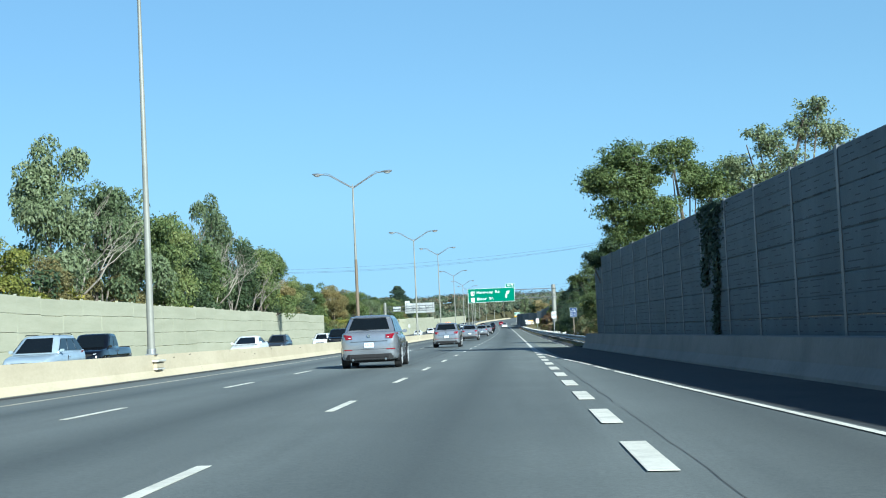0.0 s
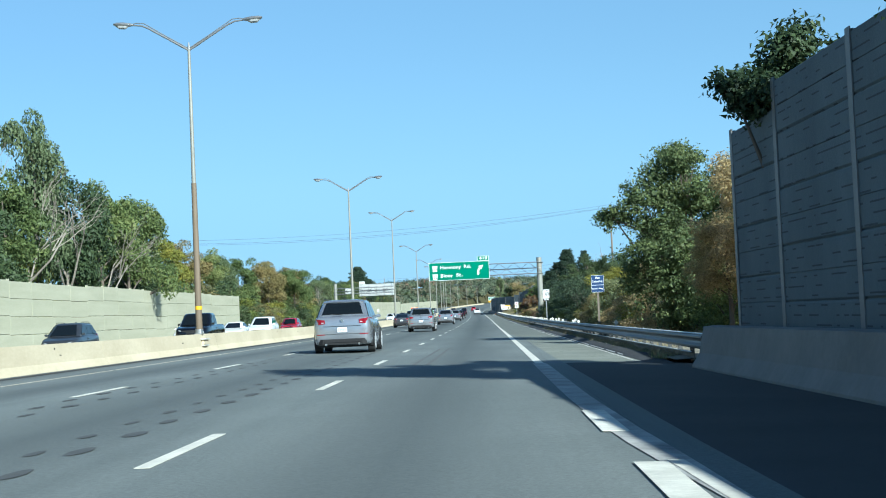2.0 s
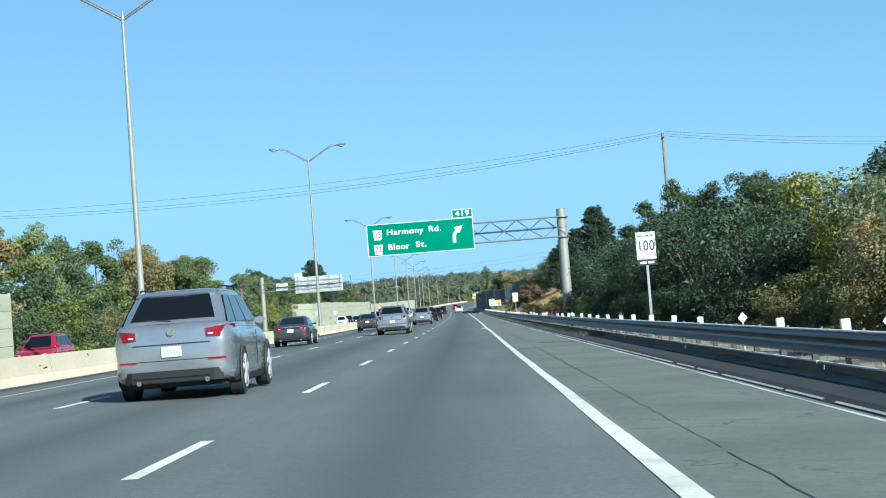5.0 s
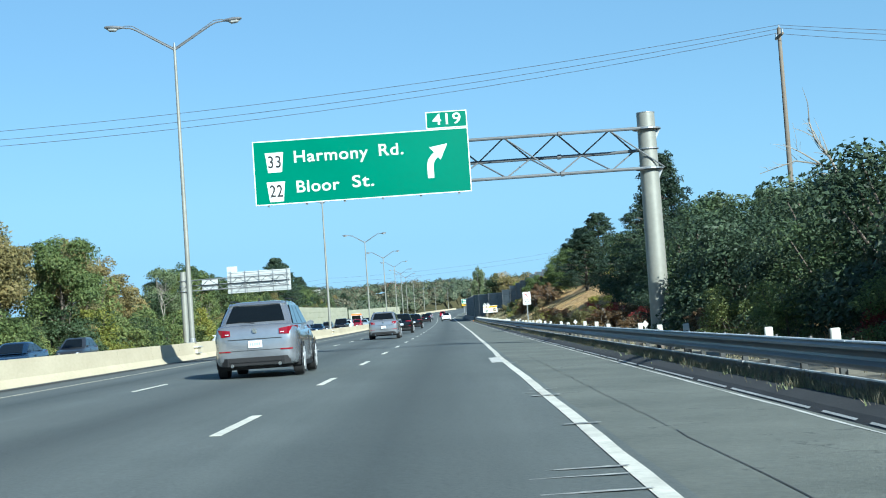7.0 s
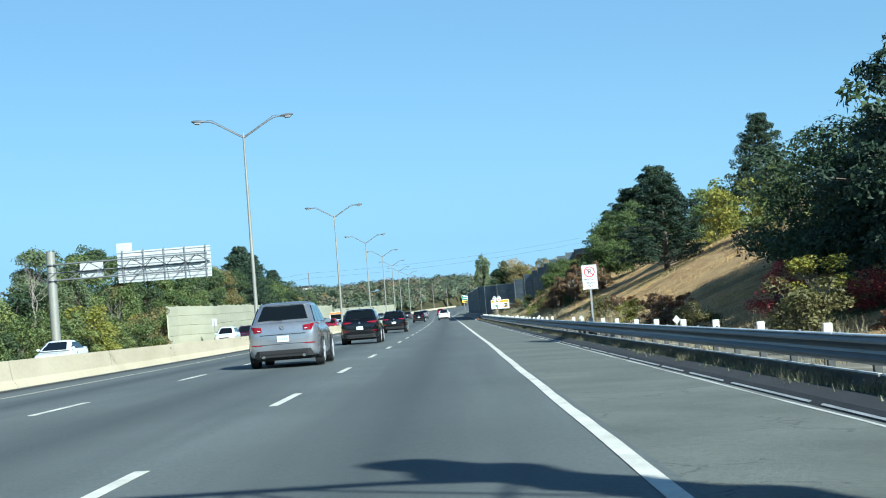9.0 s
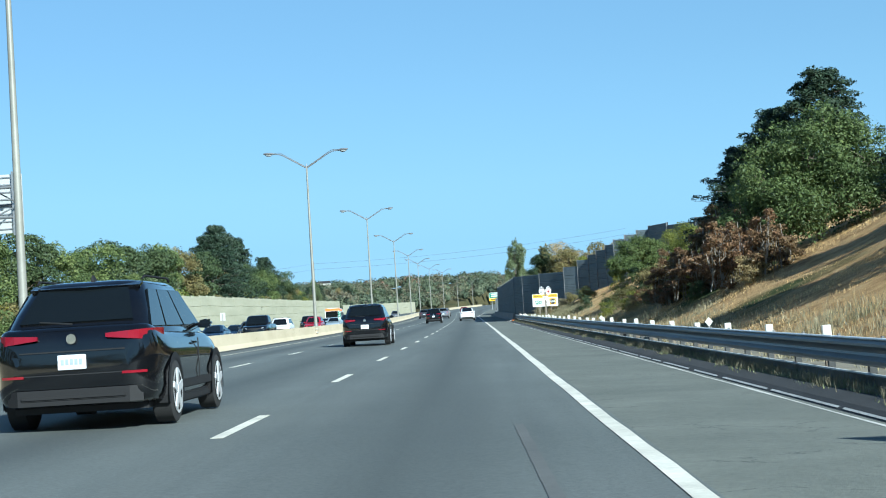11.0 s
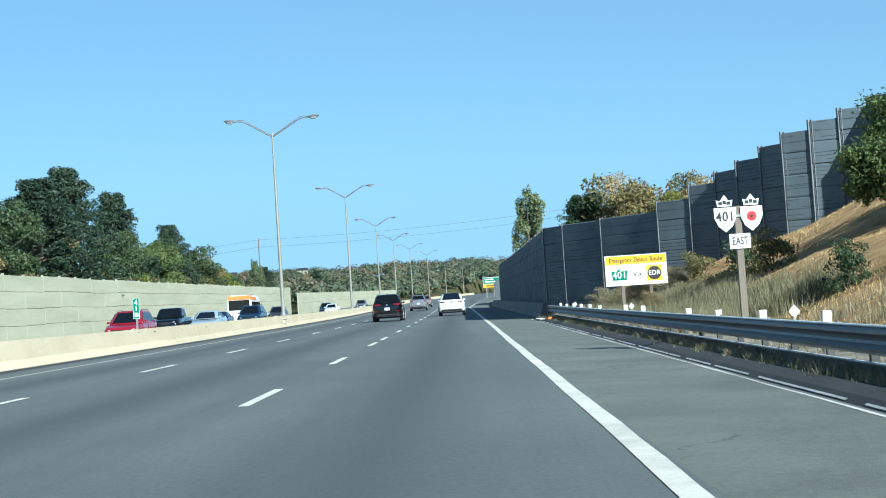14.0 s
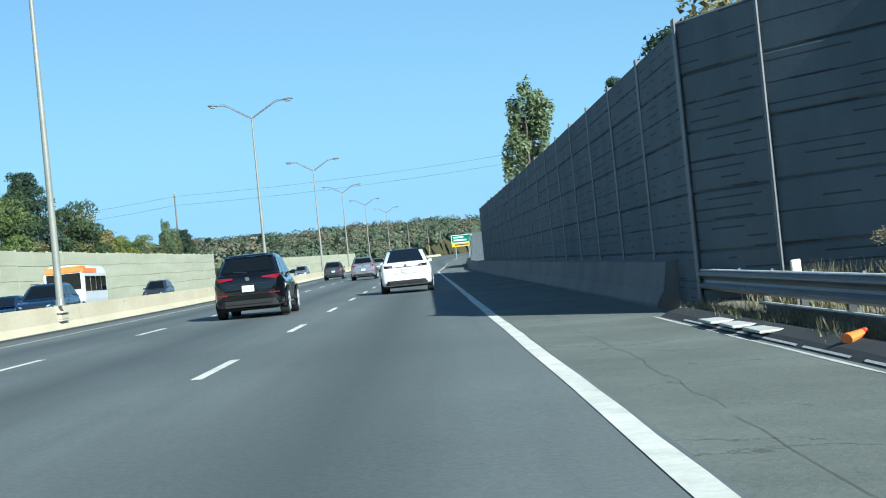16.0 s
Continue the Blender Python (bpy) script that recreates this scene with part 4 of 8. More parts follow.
part("tab_border", frame_strip(-0.56, 8.0, 0.93, 8.62, 0.035, -0.006, -0.001), M_SIGNWHITE, tab)
lettering("exit_number", "419", 0.56, M_SIGNWHITE, tab, -0.32, 8.31, -0.006, width=1.02)
for i in range(6):
    xx = SX0 + 0.45 + i * 1.38
    part("stiffener", Shape().box((xx - 0.04, 0.05, SZ0 - 0.06), (xx + 0.04, 0.13, SZ1 + 0.03)), M_GALV, guide)
for word, x, z, w in (("Harmony", -5.45, 7.32, 2.68), ("Rd.", -2.37, 7.35, 0.88), ("Bloor", -5.42, 6.23, 1.55), ("St.", -3.38, 6.28, 0.78)):
    lettering("lettering", word, 0.60, M_SIGNWHITE, guide, x, z, -0.006, width=w)
for num, z in (("33", 7.18), ("22", 6.12)):
    sh = part("route_shield", Shape().poly([(-0.33, 0.36), (0.33, 0.36), (0.25, -0.36), (-0.25, -0.36)], 0.006), M_SIGNWHITE, guide, "white county route shield", m=pose(-6.12, -0.002, z))
    lettering("route_number", num, 0.62, M_BLACK, sh, 0, 0, -0.008, "CENTER", width=0.46)
shaft = Shape()
left = [(0.0, -0.55)] + [(0.0 + 0.62 * (1 - math.cos(i / 8 * 1.05)), -0.15 + 0.62 * math.sin(i / 8 * 1.05)) for i in range(9)]
right = [(0.23, -0.55)] + [(0.23 + 0.42 * (1 - math.cos(i / 8 * 1.05)), -0.15 + 0.42 * math.sin(i / 8 * 1.05)) for i in range(9)]
for i in range(len(left) - 1):
    shaft.add([(left[i][0], 0, left[i][1]), (right[i][0], 0, right[i][1]), (right[i + 1][0], 0, right[i + 1][1]), (left[i + 1][0], 0, left[i + 1][1])], [(0, 1, 2, 3)])
arrow_part = part("exit_arrow", shaft, M_SIGNWHITE, guide, "white curved exit arrow", fix=False, m=pose(-0.62, -0.004, 6.78))
part("arrow_head", Shape().poly([(0.12, 0.56), (0.78, 0.66), (0.50, 0.10)], 0.003), M_SIGNWHITE, arrow_part, m=pose(0, -0.001, 0))

# sign backs over the oncoming lanes
gantry2 = cantilever("sign_gantry", "grey cantilever truss over the oncoming lanes with sign backs", -30.2, 8.3, -18.2, 7.3, 6.1, 0.0)
gantry2.matrix_basis = spot(0, 360.6)
M_ALU = worn("aluminium_back", (0.48, 0.49, 0.47), (0.62, 0.63, 0.60), 0.5, 0.6, 8.0, metal=0.35, relief=0.05)
back = thing("bare_guide_sign", "bare aluminium back of a large guide sign with ribs", "road sign")
back.matrix_basis = spot(0, 361.3)
part("panel", Shape().box((-25.3, 0.04, 5.55), (-18.1, 0.08, 7.95)), M_ALU, back)
part("exit_tab", Shape().box((-25.3, 0.04, 7.98), (-24.1, 0.08, 8.6)), M_ALU, back)
for i in range(8):
    z = 5.7 + i * 0.3
    part("rib", Shape().box((-25.28, 0.0, z), (-18.12, 0.038, z + 0.05)), M_GALV, back)
for i in range(5):
    x = -24.9 + i * 1.6
    part("stiffener", Shape().box((x, -0.1, 5.45), (x + 0.09, -0.002, 8.05)), M_GALV, back)
small = thing("bare_small_sign", "small bare aluminium sign back on the truss", "road sign")
small.matrix_basis = spot(0, 361.3)
part("panel", Shape().box((-28.2, 0.04, 6.1), (-26.4, 0.07, 7.3)), M_ALU, small)


# ---------------------------------------------------------------- roadside signs
def bars(parent, material, rows, y=-0.008):
    for x0, x1, z, h in rows:
        part("text_bar", Shape().box((x0, y, z - h / 2), (x1, y + 0.004, z + h / 2)), material, parent)


def sign_post(parent, x, top, material=M_GALV, w=0.035, y0=0.006, bottom=-0.4):
    return part("post", Shape().box((x - w, y0, bottom), (x + w, y0 + 2 * w, top)), material, parent)


blue = thing("adoption_sign", "blue adopted highway sign with white lettering on a wooden post", "road sign")
blue.matrix_basis = spot(5.25, 121.0)
part("panel", Shape().box((-0.29, 0, 1.93), (0.29, 0.006, 2.71)), M_BLUE, blue, bevel=0.002)
lettering("lettering", "We", 0.15, M_SIGNWHITE, blue, 0, 2.58, -0.004, "CENTER")
lettering("lettering", "Remember", 0.15, M_SIGNWHITE, blue, 0, 2.43, -0.004, "CENTER", width=0.46)
part("border", frame_strip(-0.285, 1.935, 0.285, 2.705, 0.010, -0.004, -0.0005), M_SIGNWHITE, blue)
part("divider", Shape().box((-0.28, -0.004, 2.25), (0.28, -0.0005, 2.27)), M_SIGNWHITE, blue)
for word, x, w in (("Adopt", -0.15, 0.22), ("A", 0.01, 0.04), ("Hwy", 0.15, 0.17)):
    lettering("lettering", word, 0.115, M_SIGNWHITE, blue, x, 2.10, -0.004, "CENTER", width=w)
sign_post(blue, 0.0, 2.7, M_WOOD, 0.045)

limit = thing("speed_limit_sign", "white maximum 100 speed limit sign on a steel post", "road sign")
limit.matrix_basis = spot(5.32, 180.0)
part("panel", Shape().box((-0.28, 0, 2.24), (0.28, 0.006, 3.03)), M_SIGNWHITE, limit)
part("border", frame_strip(-0.265, 2.255, 0.265, 3.015, 0.012, -0.004, -0.0005), M_BLACK, limit)
lettering("lettering", "MAXIMUM", 0.11, M_BLACK, limit, 0, 2.92, -0.004, "CENTER", width=0.44)
lettering("speed_number", "100", 0.42, M_BLACK, limit, 0, 2.62, -0.004, "CENTER", width=0.44)
part("lower_tab", Shape().box((-0.28, 0, 2.06), (0.28, 0.006, 2.225)), M_BLACK, limit, "black tab below the limit")
bars(limit, M_SIGNWHITE, [(-0.2, -0.02, 2.14, 0.06), (0.03, 0.2, 2.14, 0.06)])
sign_post(limit, 0.0, 3.0)

nopark = thing("no_parking_sign", "white emergency parking only sign with a red ring", "road sign")
nopark.matrix_basis = spot(5.80, 309.0, -0.2)
part("panel", Shape().box((-0.31, 0, 1.94), (0.31, 0.006, 2.95)), M_SIGNWHITE, nopark)
part("border", frame_strip(-0.295, 1.955, 0.295, 2.935, 0.012, -0.004, -0.0005), M_BLACK, nopark)
ring = Shape()
for i in range(28):
    a, b = 2 * math.pi * i / 28, 2 * math.pi * (i + 1) / 28
    ring.add([(0.23 * math.cos(a), 0, 0.23 * math.sin(a)), (0.23 * math.cos(b), 0, 0.23 * math.sin(b)), (0.185 * math.cos(b), 0, 0.185 * math.sin(b)), (0.185 * math.cos(a), 0, 0.185 * math.sin(a))], [(0, 1, 2, 3)])
ring.add([(-0.15, 0, 0.12), (-0.12, 0, 0.15), (0.15, 0, -0.12), (0.12, 0, -0.15)], [(0, 1, 2, 3)])
part("red_ring", ring, M_RED, nopark, "red prohibition ring", fix=False, m=pose(0, -0.006, 2.66))
lettering("letter_p", "P", 0.32, M_BLACK, nopark, 0, 2.66, -0.003, "CENTER")
for txt, z, w in (("EMERGENCY", 2.34, 0.52), ("PARKING", 2.20, 0.38), ("ONLY", 2.07, 0.22)):
    lettering("lettering", txt, 0.14, M_BLACK, nopark, 0, z, -0.004, "CENTER", width=w)
sign_post(nopark, 0.0, 2.9, bottom=-0.8)

detour = thing("detour_sign", "white and yellow emergency detour route sign on two posts", "road sign")
detour.matrix_basis = spot(5.36, 436.5)
part("panel", Shape().box((0, 0, 1.26), (2.28, 0.02, 2.38)), M_SIGNWHITE, detour)
part("yellow_band", Shape().box((0.03, -0.006, 2.04), (2.25, -0.001, 2.35)), M_YELLOW, detour)
lettering("lettering", "Emergency", 0.24, M_BLACK, detour, 0.16, 2.19, -0.010, width=0.82)
lettering("lettering", "Detour", 0.24, M_BLACK, detour, 1.08, 2.19, -0.010, width=0.50)
lettering("lettering", "Route", 0.24, M_BLACK, detour, 1.66, 2.19, -0.010, width=0.45)
cr = part("route_crest", Shape().poly([(-0.30, 0.16), (-0.1, 0.13), (-0.02, 0.24), (0.05, 0.13), (0.30, 0.16), (0.26, -0.20), (-0.26, -0.20)], 0.005), M_GREEN, detour, "green route crest", m=pose(0.52, -0.001, 1.66))
lettering("route_number", "401", 0.34, M_SIGNWHITE, cr, 0, -0.02, -0.008, "CENTER", width=0.46)
lettering("lettering", "Via", 0.27, M_BLACK, detour, 1.02, 1.65, -0.004, width=0.32)
ed = part("detour_square", Shape().box((1.52, -0.006, 1.38), (2.10, -0.001, 1.96)), M_YELLOW, detour, "yellow detour square")
part("detour_disc", Shape().disc((1.81, -0.010, 1.67), (0, 1, 0), 0.25, 0.005, 28), M_BLACK, ed)
lettering("detour_letters", "EDR", 0.24, M_SIGNWHITE, ed, 1.81, 1.67, -0.016, "CENTER", width=0.42)
for x in (0.62, 1.66):
    sign_post(detour, x, 2.3, M_WOOD, 0.06, 0.022, -0.6)

route = thing("route_marker", "white crowned highway route shields with an east tab", "road sign")
route.matrix_basis = spot(5.13, 408.5)
SHIELD = [(-0.20, 0.20), (0.20, 0.20), (0.20, 0.02), (0.13, -0.14), (0.0, -0.25), (-0.13, -0.14), (-0.20, 0.02)]
for x, txt in ((-0.24, "401"), (0.24, "")):
    sh = part("shield", Shape().poly(SHIELD, 0.006), M_SIGNWHITE, route, m=pose(x, -0.03, 2.28))
    part("crown", Shape().poly([(-0.13, 0.0), (0.13, 0.0), (0.15, 0.12), (0.08, 0.10), (0.03, 0.17), (0, 0.21), (-0.03, 0.17), (-0.08, 0.10), (-0.15, 0.12)], 0.006), M_SIGNWHITE, sh, m=pose(0, 0, 0.22))
    part("crown_band", Shape().box((-0.11, -0.010, 0.25), (-0.04, -0.006, 0.31)).box((0.04, -0.010, 0.25), (0.11, -0.006, 0.31)).box((-0.03, -0.010, 0.26), (0.03, -0.006, 0.33)), M_BLACK, sh)
    if txt:
        lettering("route_number", txt, 0.24, M_BLACK, sh, 0, 0.03, -0.012, "CENTER", width=0.30)
    else:
        part("red_flower", Shape().disc((0, -0.010, 0.02), (0, 1, 0), 0.09, 0.004, 14), M_RED, sh, "red flower emblem")
        part("flower_eye", Shape().disc((0, -0.016, 0.02), (0, 1, 0), 0.03, 0.004, 10), M_BLACK, sh)
et = part("east_tab", Shape().box((-0.19, -0.03, 1.72), (0.19, -0.024, 1.99)), M_SIGNWHITE, route)
lettering("lettering", "EAST", 0.20, M_BLACK, et, 0, 1.855, -0.034, "CENTER", width=0.28)
part("cross_bar", Shape().box((-0.4, -0.024, 2.30), (0.4, -0.004, 2.34)), M_GALV, route)
sign_post(route, 0.0, 2.5, M_WOOD, 0.06, 0.0, -0.6)

km = thing("distance_marker", "small green distance marker on the median barrier", "road sign")
km.matrix_basis = spot(-12.3, 437.3)
part("panel", Shape().box((-0.13, 0, 1.22), (0.13, 0.006, 2.0)), M_GREEN, km)
part("border", frame_strip(-0.12, 1.23, 0.12, 1.99, 0.012, -0.004, -0.0005), M_SIGNWHITE, km)
for txt, z in (("4", 1.84), ("1", 1.61)):
    lettering("lettering", txt, 0.26, M_SIGNWHITE, km, 0, z, -0.004, "CENTER")
bars(km, M_SIGNWHITE, [(-0.07, 0.07, 1.38, 0.16)])
sign_post(km, 0, 1.95, bottom=0.80)
for y in (427.9, 471.0):
    gs = thing("bare_plain_sign", "small grey sign back on a post by the wall", "road sign", "sign backs by the far wall")
    gs.matrix_basis = spot(-28.6, y)
    part("panel", Shape().box((-0.3, 0, 1.9), (0.3, 0.006, 2.8)), M_ALU, gs)
    sign_post(gs, 0, 2.7, y0=-0.08, bottom=-0.4)

far = thing("far_guide_sign", "distant green guide sign with a yellow lower panel", "road sign")
far.matrix_basis = spot(5.6, 752)
part("panel", Shape().box((0, 0, 3.3), (4.4, 0.05, 5.0)), M_GREEN, far)
part("border", frame_strip(0, 3.3, 4.4, 5.0, 0.09, -0.01, -0.001), M_SIGNWHITE, far)
part("yellow_panel", Shape().box((0.0, 0.0, 2.5), (4.4, 0.05, 3.27)), M_YELLOW, far)
bars(far, M_SIGNWHITE, [(0.5, 2.6, 4.5, 0.3), (0.5, 3.2, 3.9, 0.3)], -0.012)
bars(far, M_BLACK, [(0.6, 3.6, 2.9, 0.25)], -0.012)
for x in (0.8, 3.6):
    sign_post(far, x, 4.9, M_GALV, 0.09, 0.052, -0.9)


# ---------------------------------------------------------------- utility poles and wires
def utility_pole(off, y, top, base):
    up = thing("utility_pole", "weathered wooden utility pole with crossarm and insulators", "utility pole", "utility poles")
    part("pole", Shape().tube([(0, 0, base), (0, 0, top)], [0.17, 0.11], 10), M_WOOD, up, smooth_it=True)
    part("crossarm", Shape().box((-0.06, -0.9, top - 0.55), (0.06, 0.9, top - 0.42)), M_WOOD, up, bevel=0.01)
    for yy in (-0.8, 0.0, 0.8):
        part("insulator", Shape().disc((0, yy, top - 0.30 + (0.35 if yy == 0 else 0)), (0, 0, 1), 0.05, 0.22, 8, 0.03), M_GALV, up)
    up.matrix_basis = spot(off, y)
    return up


utility_pole(19.8, 277.4, 16.5, 3.0)
utility_pole(-62.0, 283.0, 15.0, 1.0)
utility_pole(-36.7, 663.0, 14.8, 0.0)
utility_pole(64.0, 272.0, 13.0, 3.0)
M_WIRE = worn("cable", (0.04, 0.04, 0.045), (0.07, 0.07, 0.075), 0.7, 1, 10, relief=0)


def wire(a, b, sag, r=0.014):
    a, b = Vector(a), Vector(b)
    pts = [a.lerp(b, i / 24) - Vector((0, 0, sag * 4 * (i / 24) * (1 - i / 24))) for i in range(25)]
    ob = part("power_line", Shape().tube(pts, r, 5), M_WIRE, fix=False)
    tagged(ob, "thin dark overhead power line across the road", "power line", "power lines")


for dy, dz, sag in ((-0.8, -0.18, 2.0), (0.8, -0.18, 2.15), (0.0, 0.16, 1.7)):
    wire(at(19.8, 277.4 + dy, 16.5 + dz), at(-62, 283 + dy, 15.0 + dz), sag)
    wire(at(19.8, 277.4 + dy, 16.5 + dz), at(64, 272 + dy, 13.0 + dz), sag * 0.5)
for dz in (-0.2, -1.6):
    wire(at(-36.7, 663, 14.6 + dz), at(40, 668, 18.5 + dz), 1.2, 0.02)
    wire(at(-36.7, 663, 14.6 + dz), at(-90, 650, 13.0 + dz), 1.2, 0.02)

# litter by the rail's end
cone = thing("traffic_cone_scrap", "crushed orange plastic cone lying in the weeds", "traffic cone")
part("body", Shape().tube([(0, 0, 0.10), (0.18, 0.05, 0.14), (0.38, 0.1, 0.20)], [0.11, 0.085, 0.06], 10), M_ORANGE, cone, bevel=0.0)
part("collar", Shape().tube([(0.30, 0.08, 0.18), (0.35, 0.09, 0.19)], [0.075, 0.07], 10), M_RED, cone, "red band")
cone.matrix_basis = spot(3.70, 446.7, 0.0, 15) @ Matrix.Diagonal((0.62, 0.62, 0.5, 1))
for i, (o, y) in enumerate(((3.60, 452.2), (3.62, 451.0), (3.64, 449.7))):
    slab = part("broken_slab", Shape().poly([(-0.16, -0.5), (0.15, -0.45), (0.17, 0.48), (-0.13, 0.52)], 0.028), M_WHITE, None, bevel=0.01)
    slab.matrix_basis = spot(o, y, -0.005) @ Matrix.Rotation(radians(-90), 4, "X")
    tagged(slab, "pale broken slab lying on the curb", "debris", "slabs along the curb")


# ---------------------------------------------------------------- trees, shrubs and grass
def leaf_mesh(name, centres, outward, rng, length, width, material, jitter=0.6):
    """One mesh of many small leaves."""
    n = len(centres)
    nrm = outward + rng.normal(0, jitter, (n, 3)) + np.array([0, 0, 0.35])
    nrm /= np.linalg.norm(nrm, axis=1)[:, None] + 1e-9
    ref = rng.normal(0, 1, (n, 3))
    u = np.cross(nrm, ref)
    u /= np.linalg.norm(u, axis=1)[:, None] + 1e-9
    v = np.cross(nrm, u)
    s = rng.uniform(0.6, 1.35, (n, 1))
    verts = np.empty((n, 3, 3))
    verts[:, 0] = centres - u * length * s + v * width * s
    verts[:, 1] = centres - u * length * 0.7 * s - v * width * 1.15 * s
    verts[:, 2] = centres + u * length * 1.1 * s - nrm * 0.2 * length
    me = bpy.data.meshes.new(name)
    me.vertices.add(3 * n)
    me.vertices.foreach_set("co", verts.astype(np.float32).ravel())
    me.loops.add(3 * n)
    me.loops.foreach_set("vertex_index", np.arange(3 * n, dtype=np.int32))
    me.polygons.add(n)
    me.polygons.foreach_set("loop_start", np.arange(0, 3 * n, 3, dtype=np.int32))
    me.polygons.foreach_set("loop_total", np.full(n, 3, dtype=np.int32))
    me.materials.append(material)
    me.update(calc_edges=True)
    return me


def cloud(rng, lobes, n, loose=0.22, stray=0.06):
    """Points spread near the skins of many lobes (x, y, z, rx, rz), with their outward ways."""
    lob = np.array(lobes)
    weight = lob[:, 3] ** 2
    pick = rng.choice(len(lob), n, p=weight / weight.sum())
    d = rng.normal(0, 1, (n, 3))
    d /= np.linalg.norm(d, axis=1)[:, None]
    d[:, 2] = np.where((d[:, 2] < -0.35) & (rng.random(n) < 0.6), -d[:, 2], d[:, 2])
    r = 1.0 - np.abs(rng.normal(0, loose, n))
    r = np.where(rng.random(n) < stray, rng.uniform(1.0, 1.0 + 3.5 * stray, n), r)
    L = lob[pick]
    return L[:, :3] + d * r[:, None] * np.stack([L[:, 3], L[:, 3], L[:, 4]], 1), d


def limbs(rng, height, spread_r, count, start, radius, lift=0.6):
    """A tapered, slightly bent trunk with limbs; returns the shape and the limbs' tips."""
    sh, tips = Shape(), []
    bendx, bendy = rng.uniform(-0.4, 0.4, 2)
    def stem(t):
        return Vector((bendx * t * t, bendy * t * t, height * 0.82 * t))
    sh.tube([stem(i / 6) - Vector((0, 0, 0.3 if i == 0 else 0)) for i in range(7)], [radius * (1.25 if i == 0 else 1 - 0.8 * i / 6) for i in range(7)], 8)
    for i in range(count):
        t = start + (0.97 - start) * (i + rng.random()) / count
        a = rng.uniform(0, 2 * math.pi)
        ln = spread_r * (0.55 + 0.5 * rng.random()) * (1.15 - 0.6 * t)
        p0 = stem(t)
        p2 = p0 + Vector((math.cos(a) * ln, math.sin(a) * ln, ln * lift * rng.uniform(0.5, 1.2)))
        p1 = p0.lerp(p2, 0.5) + Vector((0, 0, ln * 0.06))
        r = radius * (0.42 - 0.25 * t)
        sh.tube([p0, p1, p2], [r, r * 0.65, r * 0.25], 5)
        tips.append(p2)
        for k in range(2):
            b = a + rng.uniform(-0.9, 0.9)
            q = p1 + Vector((math.cos(b), math.sin(b), rng.uniform(0.2, 0.9))) * ln * 0.45
            sh.tube([p1, q], [r * 0.5, r * 0.15], 4)
            tips.append(q)
    return sh, tips, stem


def broad_tree(rng, material, label, n=11500, size=0.86, low=0.0):
    t = thing("tree", label, "tree", m=None)
    sh, tips, stem = limbs(rng, 10, 3.4, 9, 0.22, 0.20)
    part("trunk", sh, M_BARK, t, fix=False)
    lobes = [(p.x, p.y, p.z, rng.uniform(0.75, 1.35), rng.uniform(0.6, 1.0)) for p in tips]
    for i in range(14):
        a, r, z = rng.uniform(0, 6.28), rng.uniform(0.2, 2.3), rng.uniform(4.2, 9.2)
        lobes.append((math.cos(a) * r, math.sin(a) * r, z, rng.uniform(0.7, 1.25), rng.uniform(0.6, 1.0)))
    lobes.append((stem(1).x, stem(1).y, 9.0, 1.0, 1.0))
    if n > 20000:
        for i in range(26):
            z = rng.uniform(2.6, 8.6)
            a, r = rng.uniform(0, 6.28), rng.uniform(0.6, 3.1) * (1.0 - 0.09 * abs(z - 5.0))
            lobes.append((math.cos(a) * r, math.sin(a) * r, z, rng.uniform(0.7, 1.2), rng.uniform(0.6, 1.0)))
    lobes = [b for b in lobes if b[2] - b[4] > low]
    c, d = cloud(rng, lobes, n)
    crown = new("crown", leaf_mesh("crown", c, d, rng, 0.135 * size, 0.085 * size, material))
    crown.parent = t
    return t


def poplar(rng, material, label, n=11000):
    t = thing("poplar_tree", label, "tree")
    sh, tips, stem = limbs(rng, 10, 1.6, 14, 0.08, 0.15, 1.9)
    part("trunk", sh, M_BARK, t, fix=False)
    lobes = [(p.x, p.y, p.z, rng.uniform(0.3, 0.55), rng.uniform(0.6, 1.1)) for p in tips]
    for i in range(46):
        z = rng.uniform(1.4, 9.4)
        reach = 1.75 * (1 - max(z - 4.5, 0) / 6.2) * min(1.0, 0.5 + z / 6)
        a, r = rng.uniform(0, 6.28), reach * rng.random() ** 0.5
        lobes.append((math.cos(a) * r, math.sin(a) * r, z, rng.uniform(0.20, 0.38), rng.uniform(0.6, 1.15)))
    c, d = cloud(rng, lobes, n)
    crown = new("crown", leaf_mesh("crown", c, d, rng, 0.105, 0.07, material))
    crown.parent = t
    return t


